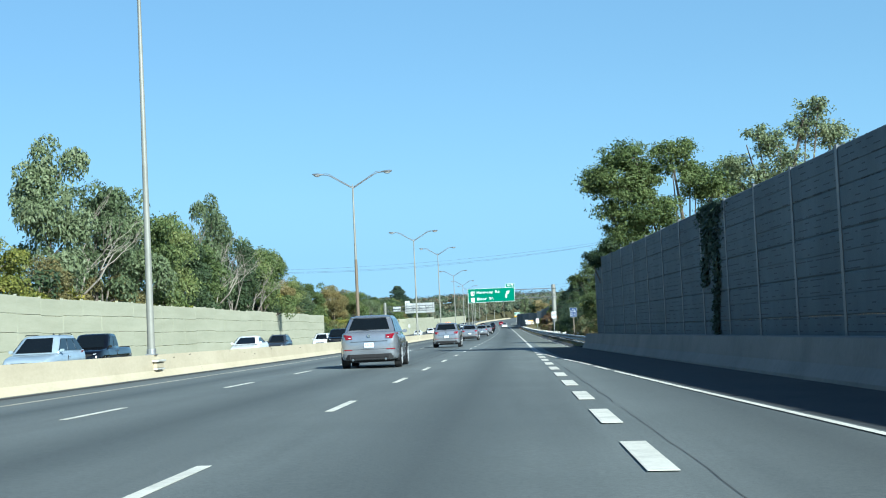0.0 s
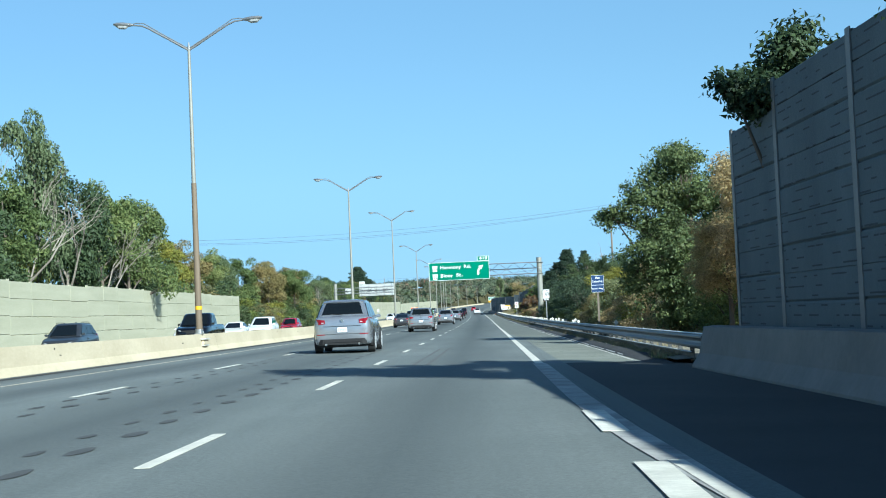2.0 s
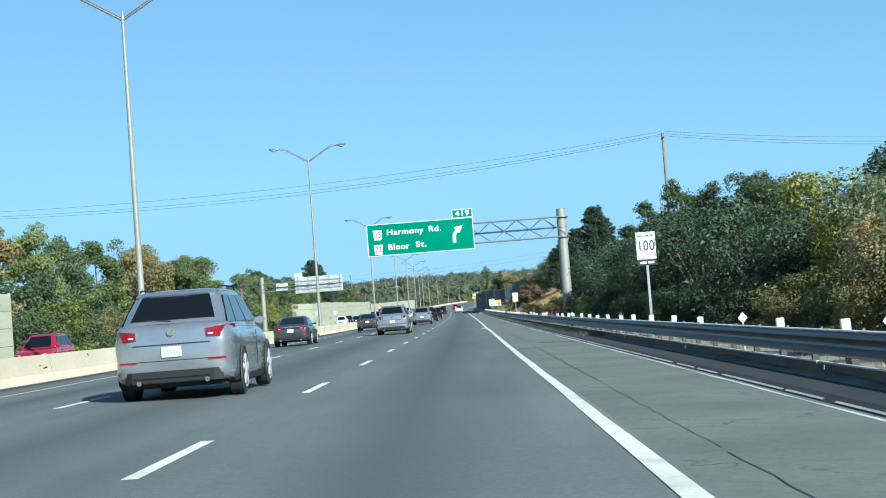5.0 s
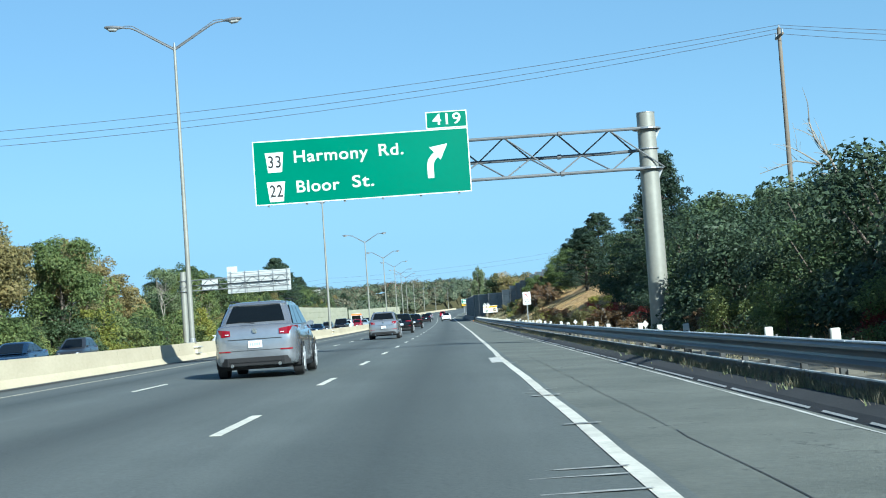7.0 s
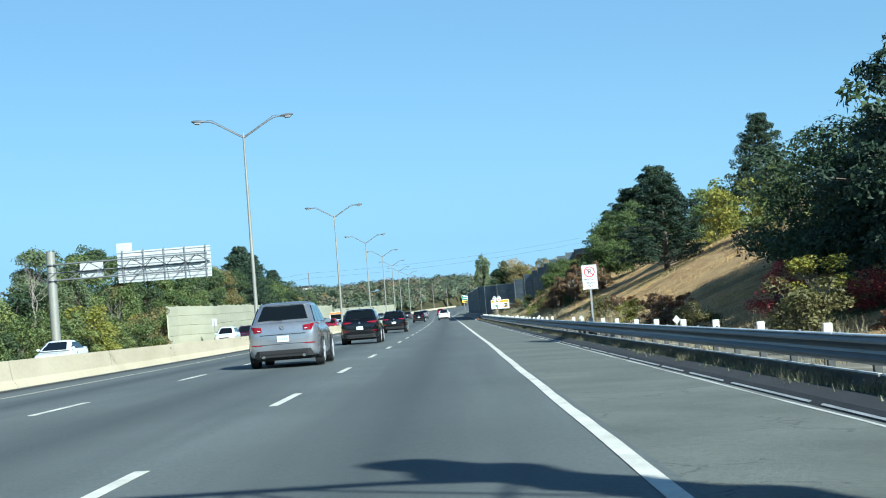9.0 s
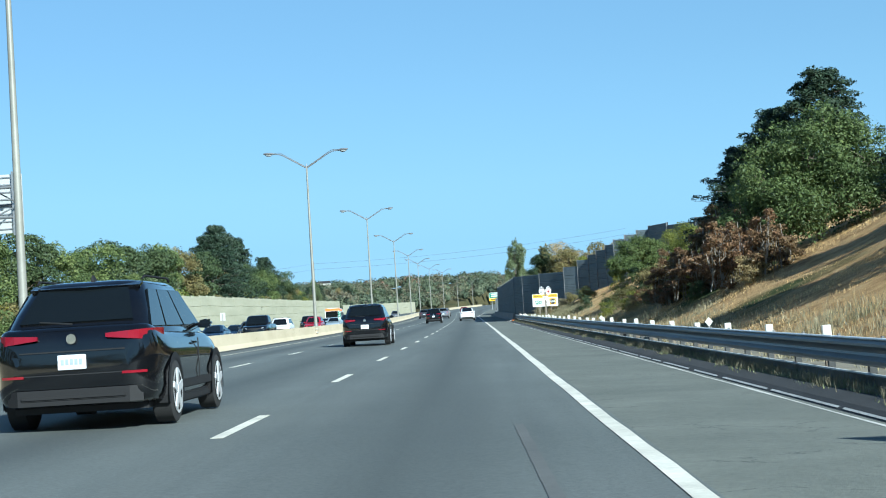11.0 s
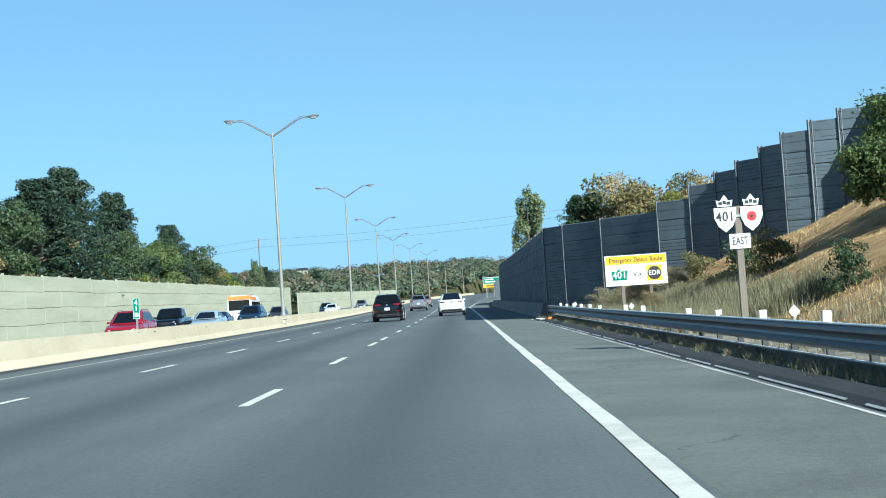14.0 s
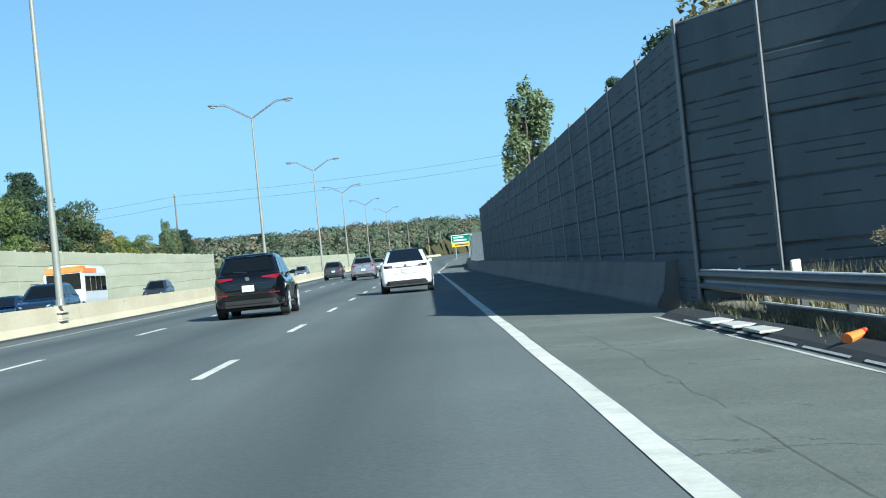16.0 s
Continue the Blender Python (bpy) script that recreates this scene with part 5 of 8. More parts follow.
def pine(rng, material, label, n=30000):
    t = thing("pine_tree", label, "tree")
    sh = Shape()
    sh.tube([(0, 0, -0.3), (0.1, 0, 5), (0.05, 0.1, 9.7)], [0.24, 0.15, 0.03], 8)
    lobes = []
    for i in range(15):
        z = 0.5 + i * 0.62
        reach = (3.5 * (1 - (z / 10.2) ** 1.5) + 0.25) * rng.uniform(0.86, 1.1)
        a0 = rng.uniform(0, 6.28)
        for j in range(8):
            a = a0 + 6.283 * j / 8 + rng.uniform(-0.35, 0.35)
            ln = reach * rng.uniform(0.62, 1.12)
            tip = Vector((math.cos(a) * ln, math.sin(a) * ln, z + 0.16 * ln + rng.uniform(-0.12, 0.3)))
            sh.tube([(0.08, 0, z), tip], [0.05, 0.015], 4)
            for f in (0.5, 0.8, 1.0):
                p = Vector((0.08, 0, z)).lerp(tip, f) + Vector(rng.normal(0, 0.10, 3))
                lobes.append((p.x, p.y, p.z + 0.12, rng.uniform(0.30, 0.52), rng.uniform(0.26, 0.44)))
    lobes += [(0.05, 0.1, 9.5, 0.32, 0.55), (0.3, -0.2, 9.0, 0.42, 0.45), (-0.3, 0.1, 8.8, 0.42, 0.45)]
    part("trunk", sh, M_BARK, t, fix=False)
    c, d = cloud(rng, lobes, n)
    crown = new("crown", leaf_mesh("crown", c, d, rng, 0.115, 0.040, material))
    crown.parent = t
    return t


def shrub(rng, material, label, n=3600, size=0.98):
    t = thing("shrub", label, "shrub")
    sh = Shape()
    lobes = []
    for i in range(7):
        a = rng.uniform(0, 6.28)
        r, z = rng.uniform(0.4, 1.5), rng.uniform(1.4, 3.3)
        tip = Vector((math.cos(a) * r, math.sin(a) * r, z))
        sh.tube([(math.cos(a) * 0.1, math.sin(a) * 0.1, -0.2), tip * 0.55, tip], [0.05, 0.035, 0.012], 5)
        lobes.append((tip.x, tip.y, tip.z, rng.uniform(0.45, 0.85), rng.uniform(0.45, 0.8)))
    for i in range(12):
        a, r = rng.uniform(0, 6.28), rng.uniform(0.2, 1.7)
        lobes.append((math.cos(a) * r, math.sin(a) * r, rng.uniform(0.35, 2.7 - 0.5 * r), rng.uniform(0.45, 0.85), rng.uniform(0.4, 0.75)))
    for i in range(9):
        a, r = i * 0.7 + rng.uniform(-0.2, 0.2), rng.uniform(1.1, 1.8)
        lobes.append((math.cos(a) * r, math.sin(a) * r, rng.uniform(0.0, 0.6), rng.uniform(0.45, 0.7), rng.uniform(0.4, 0.6)))
    part("stem", sh, M_BARK, t, fix=False)
    c, d = cloud(rng, lobes, n)
    crown = new("foliage", leaf_mesh("foliage", c, d, rng, 0.10 * size, 0.062 * size, material))
    crown.parent = t
    return t


def bare_tree(rng, material, label):
    t = thing("bare_tree", label, "tree")
    sh = Shape()
    def grow(p, d, ln, r, depth):
        q = p + d * ln
        mid = p.lerp(q, 0.5) + Vector(rng.normal(0, 0.05, 3)) * ln
        sh.tube([p, mid, q], [r, r * 0.8, r * 0.55], 5 if depth < 2 else 4)
        if depth >= 4:
            return
        for k in range(3 if depth < 3 else 2):
            nd = (d + Vector(rng.normal(0, 0.42, 3)) + Vector((0, 0, 0.15))).normalized()
            grow(p.lerp(q, rng.uniform(0.6, 1.0)), nd, ln * rng.uniform(0.55, 0.8), r * 0.5, depth + 1)
    grow(Vector((0, 0, -0.2)), Vector((0.05, 0.02, 1)).normalized(), 4.2, 0.13, 0)
    part("branch_frame", sh, material, t, fix=False)
    return t


def sumac(rng, material, label, n=6000):
    """A thicket of thin pale stems with sparse leaves at their tips."""
    t = thing("sumac_shrub", label, "shrub")
    sh, lobes = Shape(), []
    for i in range(15):
        a, r = rng.uniform(0, 6.28), rng.uniform(0.1, 1.3)
        foot = Vector((math.cos(a) * r, math.sin(a) * r, -0.2))
        top = foot + Vector((rng.normal(0, 0.4), rng.normal(0, 0.4), rng.uniform(1.6, 3.2)))
        sh.tube([foot, foot.lerp(top, 0.5) + Vector(rng.normal(0, 0.1, 3)), top], [0.035, 0.028, 0.012], 5)
        for k in range(5):
            tip = foot.lerp(top, rng.uniform(0.15, 0.95)) + Vector((rng.normal(0, 0.4), rng.normal(0, 0.4), rng.uniform(0.1, 0.5)))
            sh.tube([foot.lerp(top, 0.2 + 0.15 * k), tip], [0.018, 0.008], 4)
            lobes.append((tip.x, tip.y, tip.z, rng.uniform(0.18, 0.38), rng.uniform(0.14, 0.28)))
    part("stem", sh, M_DEADWOOD, t, fix=False)
    c, d = cloud(rng, lobes, n)
    crown = new("foliage", leaf_mesh("foliage", c, d, rng, 0.085, 0.045, material))
    crown.parent = t
    return t


def low_bush(rng, material, label):
    return shrub(rng, material, label, 4200, 0.75)


MAKERS = {
    "broad": (broad_tree, L_GREEN, "leafy green deciduous tree with an open crown"),
    "silver": (broad_tree, L_SILVER, "pale silvery-green tree with thinning leaves"),
    "dark": (broad_tree, L_DARK, "dense dark green deciduous tree"),
    "brown": (broad_tree, L_BROWN, "deciduous tree turning brown and orange in autumn"),
    "yellow": (broad_tree, L_YELLOW, "deciduous tree with yellowing autumn leaves"),
    "poplar": (poplar, L_SILVER, "slender upright poplar with pale green leaves"),
    "pine": (pine, L_PINE, "tall dark green pine with layered branches"),
    "bush": (shrub, L_GREEN, "bushy green roadside shrub"),
    "bush_dark": (shrub, L_DARK, "dense dark green roadside shrub"),
    "bush_yellow": (shrub, L_YELLOW, "yellow-green shrub on the verge"),
    "bush_brown": (shrub, L_BROWN, "dry brown autumn shrub on the verge"),
    "sumac": (sumac, L_RED, "reddish sumac shrub with bare stems"),
    "scarlet": (low_bush, L_SCARLET, "low scarlet autumn shrub on the verge"),
    "bare": (bare_tree, M_DEADWOOD, "bare grey tree without leaves"),
}
def fine_tree(rng, material, label):
    return broad_tree(rng, material, label, 38000, 0.52)


def fine_shrub(rng, material, label):
    return shrub(rng, material, label, 9500, 0.58)


for kind in ("broad", "dark", "yellow", "silver", "brown"):
    MAKERS["near_" + kind] = (fine_tree,) + MAKERS[kind][1:]
MAKERS["bush_olive"] = (shrub, L_OLIVE, "olive-green roadside shrub with paling leaves")
MAKERS["bush_deep"] = (shrub, L_DEEP, "dense deep green shrub of the thicket")
MAKERS["bush_pale"] = (shrub, L_BEIGE, "pale dry beige shrub in front of the dark wall")
MAKERS["bush_tan"] = (shrub, L_TAN, "tan dried-out autumn shrub behind the guardrail")
MAKERS["tan"] = (broad_tree, L_TAN, "tan autumn tree with thinning leaves and bare twigs")
MAKERS["near_tan"] = (fine_tree,) + MAKERS["tan"][1:]
for kind in ("bush", "bush_dark", "bush_yellow", "bush_brown", "bush_tan", "bush_olive", "bush_deep", "bush_pale"):
    MAKERS["near_" + kind] = (fine_shrub,) + MAKERS[kind][1:]
templates = {}


def grown(name, label, category, material, off, y, foot, stems, blobs, n, leaf_size, seed):
    """A plant with a crown of its own: blobs (off, y, z, rx, rz) hold clumps of leaves; stems are limbs that carry them."""
    rng = np.random.default_rng(seed)
    t = thing(name, label, category)
    t.matrix_basis = spot(off, y, foot)
    sh = Shape()
    for pts, r in stems:
        sh.tube([(a - off, b - y, c - foot) for a, b, c in pts], [r * (1 - 0.75 * k / (len(pts) - 1)) for k in range(len(pts))], 7)
    lobes = []
    for o, yy, z, rx, rz in blobs:
        centre = Vector((o - off, yy - y, z - foot))
        sh.tube([centre * 0.55, centre], [0.06, 0.02], 5)
        for k in range(int(14 + 18 * rx)):
            d = Vector(rng.normal(0, 1, 3)).normalized()
            p = centre + Vector((d.x * rx, d.y * rx, d.z * rz)) * rng.uniform(0.4, 1.08)
            s = rng.uniform(0.20, 0.52) * rx ** 0.6
            lobes.append((p.x, p.y, p.z, s, s * rng.uniform(0.6, 0.95)))
            if k % 3 == 0:
                sh.tube([centre, p], [0.025, 0.008], 4)
    part("trunk", sh, M_BARK, t, fix=False)
    c, d = cloud(rng, lobes, n, 0.4, 0.16)
    crown = new("crown", leaf_mesh("crown", c, d, rng, leaf_size, leaf_size * 0.6, material))
    crown.parent = t
    return t


plant_rng = np.random.default_rng(11)


def plant(kind, off, y, height, variant=None, wide=1.0, sink=0.0):
    """Plants a tree so that its top is about height above its foot."""
    variant = int(plant_rng.integers(0, 3)) if variant is None else variant
    natural = {"bush": 3.6, "bush_dark": 3.6, "bush_yellow": 3.6, "bush_brown": 3.6, "bush_tan": 3.6, "bush_olive": 3.6, "bush_deep": 3.6, "bush_pale": 3.6, "sumac": 3.6, "scarlet": 3.6, "bare": 11.5}.get(kind.replace("near_", ""), 10.2)
    s = height / natural
    m = Matrix.Translation(at(off, y, land(off, y) - sink)) @ Matrix.Rotation(plant_rng.uniform(0, 6.28), 4, "Z") @ Matrix.Diagonal((s * wide, s * wide, s, 1))
    key = (kind, variant)
    if key not in templates:
        maker, material, label = MAKERS[kind]
        ob = maker(np.random.default_rng(100 + 7 * variant + 31 * list(MAKERS).index(kind)), material, label)
        templates[key] = ob
        ob.matrix_basis = m
        return ob
    ob = templates[key].copy()
    scene.collection.objects.link(ob)
    for child in templates[key].children:
        c = child.copy()
        scene.collection.objects.link(c)
        c.parent = ob
    ob.matrix_basis = m
    return ob


# trees above the first dark wall and where it ends
for row in (("silver", 14.5, 46, 6.2), ("silver", 13.6, 55, 6.2), ("silver", 16.5, 60, 7.2), ("silver", 15, 36, 6.8), ("yellow", 16, 26, 7.2), ("near_tan", 9.4, 101.0, 6.4, 1, 1.0), ("near_tan", 8.6, 104.5, 4.4, 0, 1.1), ("near_yellow", 11.4, 99, 5.6, 2, 1.0), ("broad", 14.5, 124, 8.0), ("near_silver", 10.4, 133, 6.2, 2, 0.95), ("near_tan", 11.3, 150, 4.0, 2, 1.35), ("near_yellow", 9.3, 156.5, 3.8, 1, 1.1), ("bare", 11.3, 154.5, 5.6), ("near_bush_tan", 8.9, 168, 2.6, 0, 0.95), ("dark", 12.5, 127, 6.4, 1), ("dark", 14.5, 100, 6.0, 1),
            ("near_brown", 10.2, 139, 3.3, 1, 1.15), ("near_broad", 13.5, 168, 4.2), ("near_yellow", 13.6, 176, 3.9), ("near_silver", 13.0, 163, 4.4), ("near_yellow", 12.8, 142, 4.2), ("near_dark", 13, 200, 5.4), ("dark", 15, 212, 6.0)):
    plant(*row)
high_tree = grown("tree", "tall green tree with two crowns leaning over the dark wall", "tree", L_GREEN, 8.9, 72.5, -0.2,
      [([(8.9, 72.5, -0.3), (8.6, 72.5, 3.0), (7.2, 72.4, 5.6), (5.8, 72.2, 8.6)], 0.22), ([(8.6, 72.5, 3.0), (8.9, 72.6, 6.4), (8.5, 72.5, 9.4)], 0.15), ([(8.8, 72.5, 4.0), (9.9, 72.8, 6.4), (10.6, 73.0, 8.2)], 0.12)],
      [(5.5, 72.4, 8.75, 1.5, 1.45), (5.5, 72.8, 6.6, 1.05, 1.0), (6.6, 71.8, 9.6, 0.95, 0.8), (8.45, 72.5, 9.55, 1.05, 0.95), (10.5, 72.6, 8.2, 1.25, 0.85), (9.4, 73.0, 8.9, 0.7, 0.6), (7.4, 72.2, 6.9, 1.25, 1.0), (6.4, 72.8, 5.5, 1.1, 0.9), (11.8, 72.2, 7.4, 0.8, 0.6), (8.8, 72.6, 5.4, 1.1, 0.9), (4.6, 72.6, 8.2, 0.7, 0.7), (6.5, 72.2, 7.9, 1.15, 1.1), (7.2, 72.6, 8.6, 0.9, 0.8), (9.6, 72.4, 8.0, 0.9, 0.8)], 64000, 0.062, 301)
high_tree.matrix_basis = Matrix.Translation((0, -1.8, -0.2)) @ high_tree.matrix_basis
low_tree = grown("tree", "small dark green tree reaching past the wall's end", "tree", L_DARK, 6.4, 82.6, -0.2,
      [([(6.4, 82.6, -0.3), (6.2, 82.4, 2.4), (5.4, 82.0, 4.8)], 0.12)],
      [(5.0, 81.8, 5.1, 0.75, 0.62), (4.3, 81.6, 5.2, 0.45, 0.35), (5.6, 82.2, 5.8, 0.7, 0.55), (6.3, 82.6, 4.6, 0.9, 0.8), (6.9, 83.2, 3.0, 1.0, 0.9), (6.4, 83.0, 1.6, 0.9, 0.8)], 20000, 0.058, 302)
low_tree.matrix_basis = Matrix.Translation((0.3, -2.9, -0.35)) @ low_tree.matrix_basis
grown("tree", "dense dark green tree beside the guardrail", "tree", L_MID, 8.6, 112.0, -0.2,
      [([(8.6, 112, -0.3), (8.5, 112, 2.5), (8.3, 112, 6.4)], 0.2), ([(8.5, 112, 2.4), (6.8, 111.6, 4.0), (5.2, 111.4, 4.7)], 0.1)],
      [(8.4, 112, 5.9, 2.0, 1.6), (6.6, 111.6, 5.2, 1.25, 1.1), (5.3, 111.4, 4.7, 0.65, 0.45), (10.0, 112.4, 4.8, 1.4, 1.4), (7.2, 111.4, 3.4, 1.7, 1.4), (9.2, 111.6, 3.0, 1.7, 1.4), (7.6, 111.2, 1.6, 1.4, 1.1), (9.6, 111.8, 1.4, 1.4, 1.0), (6.2, 111.8, 2.6, 0.8, 0.8), (8.0, 111.8, 7.0, 0.8, 0.6)], 60000, 0.062, 303)
grown("tree", "pale olive tree with thin leaves behind the dark wall", "tree", L_SILVER, 12.6, 62.0, -0.2,
      [([(12.6, 62, -0.3), (12.5, 62, 4.0), (12.9, 62, 8.0), (13.5, 62, 10.2)], 0.16), ([(12.5, 62, 3.4), (11.4, 61.8, 6.2), (10.8, 61.8, 8.8)], 0.09)],
      [(13.5, 62.0, 9.6, 0.9, 1.0), (12.2, 61.6, 8.6, 0.9, 0.9), (11.3, 61.8, 9.2, 0.55, 0.7), (10.3, 62.0, 7.8, 0.75, 0.6), (14.6, 62.2, 9.0, 0.9, 0.8), (12.9, 62.4, 7.4, 1.3, 0.9), (11.2, 62.0, 7.2, 0.9, 0.7), (14.0, 61.6, 10.4, 0.4, 0.5)], 13000, 0.068, 306)
grown("tree", "broad-leaved green tree with long side branches over the thicket", "tree", L_DARK, 11.6, 215.0, land(11.6, 215),
      [([(11.6, 215, 0.4), (11.6, 215, 3.0), (11.4, 215, 6.4)], 0.16), ([(11.6, 215, 3.2), (9.8, 214.6, 4.6), (8.2, 214.4, 4.5)], 0.07), ([(11.5, 215, 4.2), (10.2, 214.8, 5.6), (9.6, 214.8, 6.0)], 0.05)],
      [(11.4, 215, 5.4, 1.2, 1.0), (9.9, 214.7, 4.9, 0.8, 0.6), (8.7, 214.5, 4.6, 0.45, 0.3), (9.7, 214.8, 5.7, 0.4, 0.4), (11.2, 215, 6.6, 0.45, 0.5), (12.8, 215.2, 5.4, 1.1, 0.9), (10.6, 214.4, 3.4, 1.3, 1.1), (12.2, 214.4, 3.0, 1.5, 1.3), (10.4, 214.2, 1.7, 1.2, 0.9), (12.4, 214.2, 1.4, 1.3, 0.9), (13.2, 215, 6.3, 0.6, 0.5)], 36000, 0.064, 307)


def leaning_snag():
    """A pale dead tree that leans over the thicket, with long side limbs."""
    rng = np.random.default_rng(44)
    t = thing("bare_tree", "pale leaning dead tree with thin bare branches", "tree")
    foot = Vector((18.3, 259.0, land(18.3, 259.0)))
    sh = Shape()

    def limb(pts, r):
        vs = [Vector(p) - foot for p in pts]
        sh.tube(vs, [r * (1 - 0.75 * k / (len(vs) - 1)) for k in range(len(vs))], 6)
        for a, b in zip(vs[1:], vs[2:]):
            for k in range(4):
                p = a.lerp(b, rng.uniform(0, 1))
                d = (b - a).normalized() + Vector(rng.normal(0, 0.55, 3)) + Vector((0, 0, 0.2))
                q = p + d * rng.uniform(0.4, 0.9)
                sh.tube([p, p.lerp(q, 0.5) + Vector(rng.normal(0, 0.05, 3)), q], [r * 0.28, r * 0.2, 0.006], 4)
    limb([foot - Vector((0, 0, 0.2)), (18.2, 259, 4.9), (17.65, 259, 6.3), (17.35, 259.1, 7.2), (16.8, 259.2, 8.0), (16.55, 259.2, 9.0)], 0.11)
    limb([(17.65, 259, 6.3), (17.0, 259.3, 6.9), (15.9, 259.5, 7.15), (14.3, 259.8, 6.7)], 0.06)
    limb([(17.0, 259.3, 6.9), (16.1, 259.2, 7.5), (15.3, 259.0, 7.9)], 0.045)
    limb([(17.65, 259, 6.25), (16.9, 258.8, 6.45), (16.2, 258.6, 6.3)], 0.04)
    t.matrix_basis = spot(18.3, 259.0, foot.z)
    part("branch_frame", sh, M_DEADWOOD, t, fix=False)


leaning_snag()
# thicket along the right verge, lower towards the road
for i in range(42):
    y = 108 + i * 3.4 + plant_rng.uniform(-1.2, 1.2)
    kinds = ["near_bush_olive", "near_bush_olive", "near_bush_yellow", "near_bush_olive", "near_bush_brown", "near_bush"] if y < 178 else ["near_bush_deep", "near_bush_dark", "near_bush_deep", "near_bush_dark", "near_bush_deep", "near_bush_deep"]
    tall = plant_rng.uniform(2.9, 4.3) * (0.5 if 137 < y < 151 else 0.85 if y < 178 else 1.0)
    plant(plant_rng.choice(kinds), plant_rng.uniform(9.2, 11.0), y, tall, None, 1.15)
    if i % 2:
        plant(plant_rng.choice(["near_bush_tan", "near_bush_olive", "near_bush_brown"] if y < 178 else ["near_bush_deep", "near_bush", "near_bush_dark"]), plant_rng.uniform(7.5, 8.6), y + 1.5, plant_rng.uniform(1.3, 2.2), None, 1.2)
    if i % 3 == 1:
        plant(plant_rng.choice(["near_bush", "near_bush_dark", "near_bush_yellow"] if y < 178 else ["near_bush_deep", "near_bush_dark"]), plant_rng.uniform(13, 16), y, plant_rng.uniform(4.4, 5.6) * (1.0 if y < 178 else 0.78), None, 1.15)
for row in (("pine", 13.4, 285, 8.9, 0, 1.0), ("pine", 13.2, 337, 5.8, 1, 1.55), ("pine", 17.2, 384, 7.0, 2, 1.45), ("pine", 19.2, 381, 7.6, 0, 1.4), ("pine", 15.6, 387, 6.0, 1, 1.4), ("pine", 20.0, 340, 6.5, 2),
            ("dark", 18, 264, 5.0), ("dark", 16, 275, 4.6), ("bare", 20.5, 256, 6.4), ("dark", 21, 250, 5.6), ("dark", 20, 285, 4.8)):
    plant(*row)
for i in range(17):
    y = 252 + i * 2.9
    plant(plant_rng.choice(["near_bush_deep", "near_bush_dark", "near_bush_deep", "near_bush_deep"]), plant_rng.uniform(10.0, 12.5) + (1.5 if y < 300 else 0.3), y, plant_rng.uniform(3.0, 4.6), None, 1.15)
    plant(plant_rng.choice(["bush_dark", "bush_deep", "bush_deep"]), plant_rng.uniform(14.5, 19), y, plant_rng.uniform(3.6, 5.0), None, 1.2)
# shrubs high on the open straw bank, and the clump that closes it
for row in (("bush", 16.8, 322, 3.2), ("bush_yellow", 17.4, 329, 3.0), ("bush_yellow", 16.6, 337, 3.0), ("bush", 18.2, 341, 3.6), ("bush", 18.6, 352, 3.4), ("bush_yellow", 19.5, 358, 3.4)):
    plant(*row)
grown("shrub", "large round green shrub high on the straw bank", "shrub", L_GREEN, 14.4, 363, land(14.4, 363),
      [([(14.4, 363, 3.0), (14.2, 363, 5.0), (14.0, 362.6, 7.0)], 0.14)],
      [(14.3, 363, 6.6, 2.3, 1.9), (12.2, 362.6, 5.6, 1.7, 1.6), (16.6, 363.2, 6.4, 1.8, 1.6), (13.2, 361.8, 4.6, 1.8, 1.3), (15.4, 362, 5.0, 1.8, 1.2), (11.2, 363, 4.4, 1.1, 1.1), (17.6, 363, 5.6, 1.1, 0.9), (14.9, 363, 8.0, 1.1, 0.7)], 46000, 0.068, 304)
grown("shrub", "round yellow-green shrub in front of the stepped wall", "shrub", L_GREEN, 13.3, 425, land(13.3, 425),
      [([(13.3, 425, 2.6), (13.3, 425, 4.6)], 0.10)],
      [(13.3, 424.6, 5.3, 1.35, 1.15), (12.3, 424.4, 4.4, 0.95, 0.95), (14.4, 425, 4.7, 1.1, 1.1), (13.2, 423.8, 3.7, 1.1, 0.8), (14.9, 425.4, 5.7, 0.7, 0.6), (11.9, 424.6, 3.6, 0.6, 0.5)], 30000, 0.060, 305)
for i in range(16):
    plant(plant_rng.choice(["sumac", "bush_brown", "sumac", "bush_yellow"]), plant_rng.uniform(6.8, 9.2), 240 + i * 5.4 + plant_rng.uniform(-2, 2), plant_rng.uniform(0.8, 1.5), None, 1.4)
